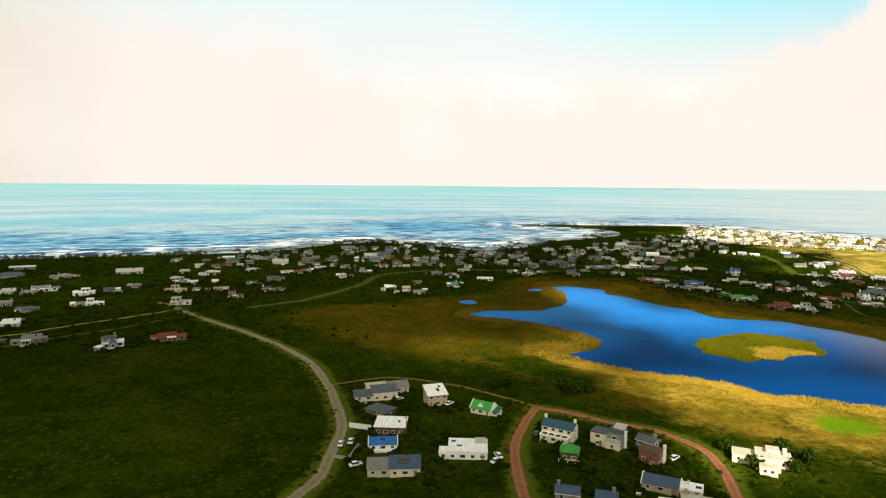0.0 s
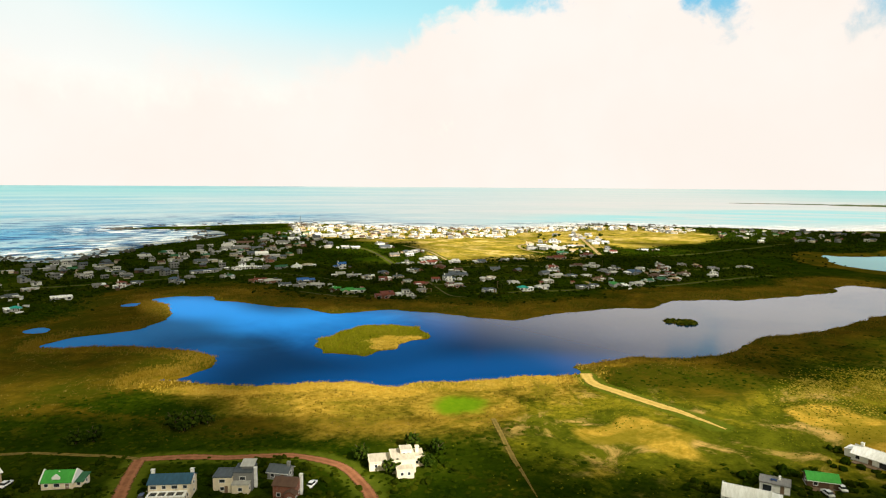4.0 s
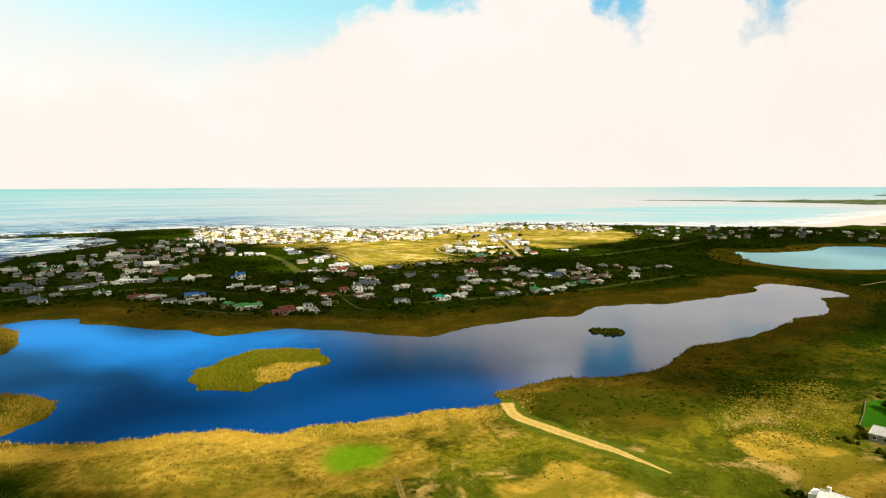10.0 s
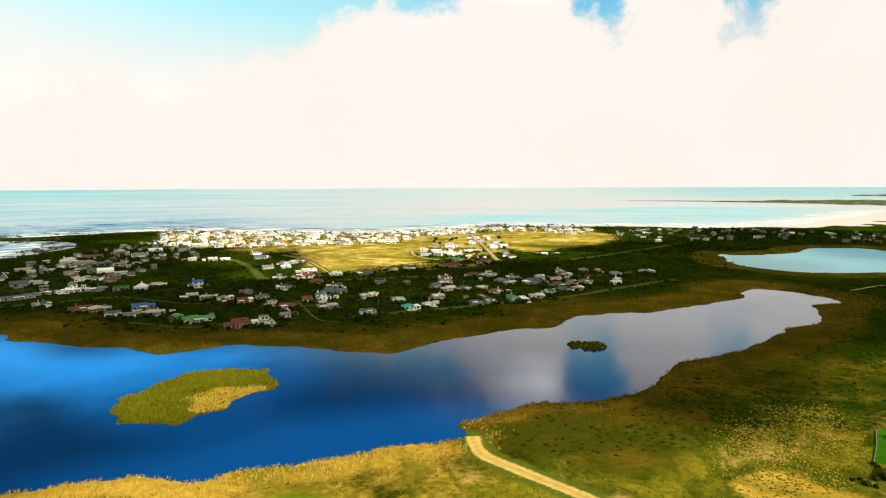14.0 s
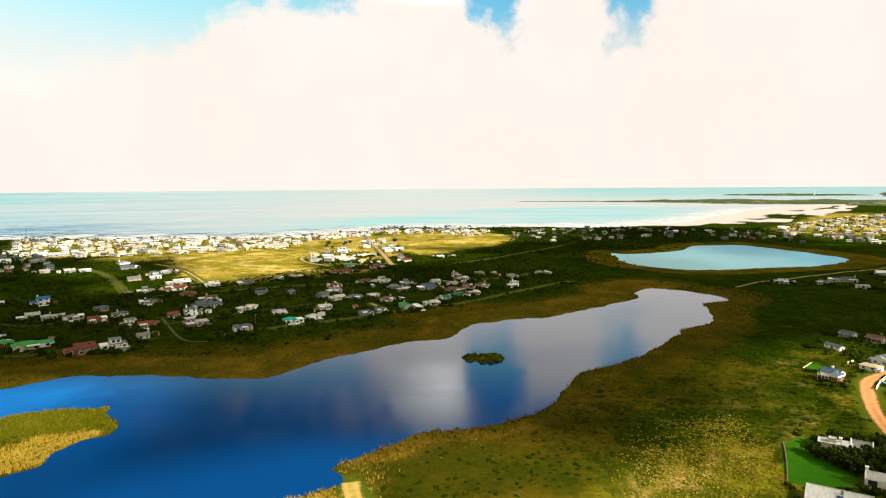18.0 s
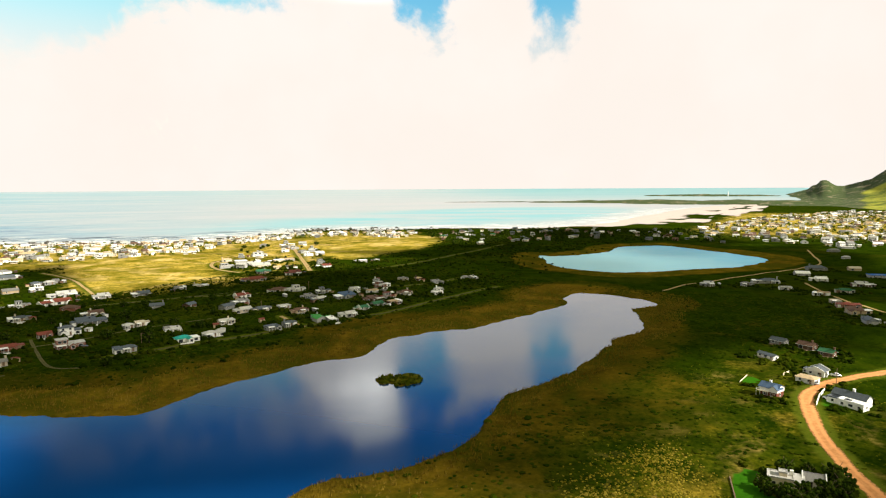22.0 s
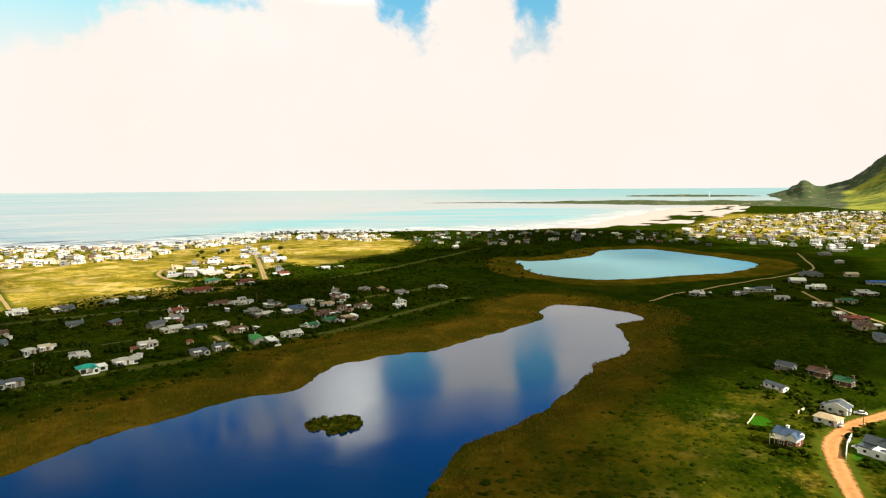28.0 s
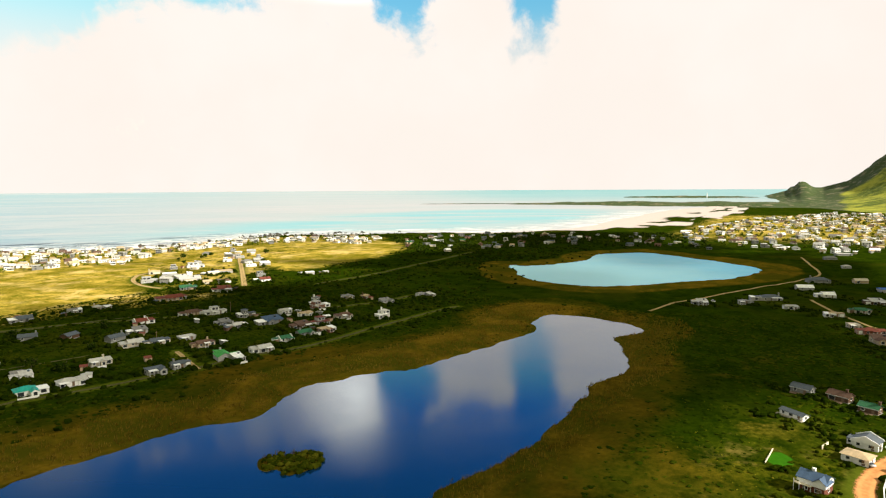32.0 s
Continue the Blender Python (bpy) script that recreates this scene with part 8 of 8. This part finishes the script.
ISLET_BUSH = foliage("islet_leaves", (0.014, 0.024, 0.001), (0.060, 0.070, 0.004), (0.16, 0.14, 0.015), 0.6)
x, y, r = wild_places(48, 700, 340, 370, 250, 285)
ok = inside_by(x, y, ISLET_LINE) > 0.6
x, y = x[ok], y[ok]
size = r.uniform(0.7, 1.5, len(x))
clumps("islet_bushes", x, y, size, size * r.uniform(0.5, 0.9, len(x)), ISLET_BUSH, "olive green bushes crowding the small islet", 49, "bushes")


def tree(x, y, tall, wide, seed):
    """Wind-bent tree: tapered trunk with limbs, crown of many leaf clumps."""
    r = random.Random(seed)
    root = new("tree")
    bm = bmesh.new()
    bmesh.ops.create_cone(bm, segments=8, radius1=0.24, radius2=0.12, depth=tall * 0.6, cap_ends=True, matrix=Matrix.Translation((0, 0, tall * 0.3)))
    for i in range(4):
        a = i * 1.57 + r.random()
        m = Matrix.Translation((0, 0, tall * 0.42)) @ Matrix.Rotation(a, 4, "Z") @ Matrix.Rotation(radians(r.uniform(35, 60)), 4, "Y")
        bmesh.ops.create_cone(bm, segments=6, radius1=0.11, radius2=0.04, depth=wide * 0.6, cap_ends=True, matrix=m @ Matrix.Translation((0, 0, wide * 0.28)))
    part("trunk", bm, BARK, root)
    rng = np.random.default_rng(seed)
    k = 90
    d = rng.normal(0, 1, (k, 3))
    d /= np.linalg.norm(d, axis=1, keepdims=True)
    c = d * (rng.uniform(0.35, 1.0, (k, 1))) * np.array((wide * 0.5, wide * 0.5, tall * 0.40)) + np.array((wide * 0.08, 0, tall * 0.52))
    v = ICO_V[None] * rng.uniform(0.65, 1.2, (k, len(ICO_V), 1)) * rng.uniform(0.2, 0.46, (k, 1, 1)) * (wide / 4.0) + c[:, None]
    f = ICO_F[None] + np.arange(k)[:, None, None] * len(ICO_V)
    crown = new("crown", mesh_fast("crown", v.reshape(-1, 3), f.reshape(-1, 3), LEAVES))
    crown.parent = root
    root.matrix_world = pose(x, y, float(ground_at(x, y)) - 0.1)
    return tagged(root, "dark green wind-bent tree among the houses", "tree", "village trees")


KINDS = [tree(*p) for p in ((317, 115, 5.5, 6.0, 1), (313, 109, 5.5, 6.5, 2), (300, 400, 5.0, 6.0, 3), (480, 420, 4.2, 4.6, 4))]


def grove(points, seed):
    r = random.Random(seed)
    for px, py in points:
        base = r.choice(KINDS)
        s = r.uniform(0.75, 1.25)
        copy_thing(base, pose(px, py, float(ground_at(px, py)) - 0.1, 0, 0, r.uniform(0, 360)) @ Matrix.Scale(s, 4))


near_trees = [(318, 118.5), (321, 120.5), (315, 112), (316.5, 108.5), (320, 110.5), (323.5, 104.5), (325, 100.5), (318, 103.5), (312.5, 106), (329, 101), (335, 103), (337, 109), (334, 115), (330, 120)]
grove(near_trees, 61)
grove([tuple(p) for p in scatter(VILLAGE_NEAR, 26, 8, 70)], 71)
grove([(57, 257), (60, 260), (54, 255), (52, 259), (62, 256), (27, 261), (22, 263), (112, 199), (116, 190), (107, 184), (94, 200), (97, 186)], 72)
grove([tuple(p) for p in scatter(VILLAGE_MID, 14, 8, 73)], 74)
grove([tuple(p) for p in scatter(VILLAGE_WEST, 60, 8, 62)], 63)
grove([tuple(p) for p in scatter(VILLAGE_NORTH, 50, 8, 64)], 65)


def far_trees(name, outlines, count, gap_m, seed, mat, tall, label):
    """Crowns too far off to tell apart: each of several leaf clumps over a short stem."""
    r = np.random.default_rng(seed)
    p = np.array([q for k, line in enumerate(outlines) for q in scatter(line, count, gap_m, seed + k)])
    k = 7
    x, y = np.repeat(p[:, 0], k), np.repeat(p[:, 1], k)
    h = np.repeat(r.uniform(*tall, len(p)), k)
    size = h * r.uniform(0.2, 0.38, len(x))
    jag = r.uniform(0.5, 1.3, (len(x), len(ICO_V), 1))
    v = ICO_V[None] * jag * np.stack([size, size, size * 0.8], -1)[:, None]
    v = v + np.stack([x + r.normal(0, 0.3, len(x)) * h, y + r.normal(0, 0.3, len(x)) * h, ground_at(x, y) + h * r.uniform(0.15, 0.85, len(x))], -1)[:, None]
    f = ICO_F[None] + np.arange(len(x))[:, None, None] * len(ICO_V)
    tagged(new(name, mesh_fast(name, v.reshape(-1, 3), f.reshape(-1, 3), mat)), label, "trees", kind="stuff")


# lighter copy of the tree leaves, sunlight put into the colour
SUNLIT_LEAVES = foliage("sunlit_leaves", (0.030, 0.050, 0.004), (0.12, 0.14, 0.010), (0.22, 0.20, 0.03), 0.5)
far_trees("coast_trees", (VILLAGE_COAST,), 330, 4, 91, SUNLIT_LEAVES, (2.2, 4.5), "green garden trees between the coast houses, leaves coloured as if sunlit")
far_trees("town_trees", (VILLAGE_EAST,), 620, 5, 93, SUNLIT_LEAVES, (3.0, 6.0), "green trees between the houses of the far town, leaves coloured as if sunlit")
far_trees("shore_trees", (VILLAGE_NORTH, VILLAGE_WEST), 420, 4, 95, LEAVES, (2.5, 5.0), "dark trees between the shore houses")


# ---- coast rocks and mast ----
x, y, r = wild_places(81, 60000, -500, 1250, 640, 1420)
d = field_at(SEAD, x, y)
ok = (d > -6) & (d < 60) & (r.random(len(x)) < 0.30 * ease(60 - d, 0, 60) * ease(rough_field(x, y, 45.0), 0.45, 0.7))
x, y = x[ok], y[ok]
size = r.uniform(1.5, 5.0, len(x))
clumps("coast_rocks", x, y, size, size * r.uniform(0.3, 0.6, len(x)) + 1.0, REEF, "dark wet rocks along the surf line", 82, "rocks")


def mast(x, y, tall):
    root = new("radio_mast")
    root.matrix_world = pose(x, y, float(ground_at(x, y)))
    for sx, sy in ((-1, -1), (1, -1), (1, 1), (-1, 1)):
        bm = bmesh.new()
        a, b = Vector((sx * 1.3, sy * 1.3, -0.3)), Vector((sx * 0.3, sy * 0.3, tall))
        m = Matrix.Translation((a + b) / 2) @ (b - a).to_track_quat("Z", "Y").to_matrix().to_4x4()
        bmesh.ops.create_cone(bm, segments=6, radius1=0.14, radius2=0.1, depth=(b - a).length, cap_ends=True, matrix=m)
        part("leg", bm, STEEL, root)
    for i in range(7):
        z = tall * (i + 0.7) / 7.6
        q = 1.3 - 1.0 * z / tall
        bm = bmesh.new()
        for s in (-1, 1):
            box(bm, -q, s * q - 0.05, z - 0.06, q, s * q + 0.05, z + 0.06)
            box(bm, s * q - 0.05, -q, z - 0.06, s * q + 0.05, q, z + 0.06)
        part("brace", bm, STEEL, root)
    tagged(root, "slim grey lattice radio mast above the headland", "mast")


mast(482, 1200, 22)
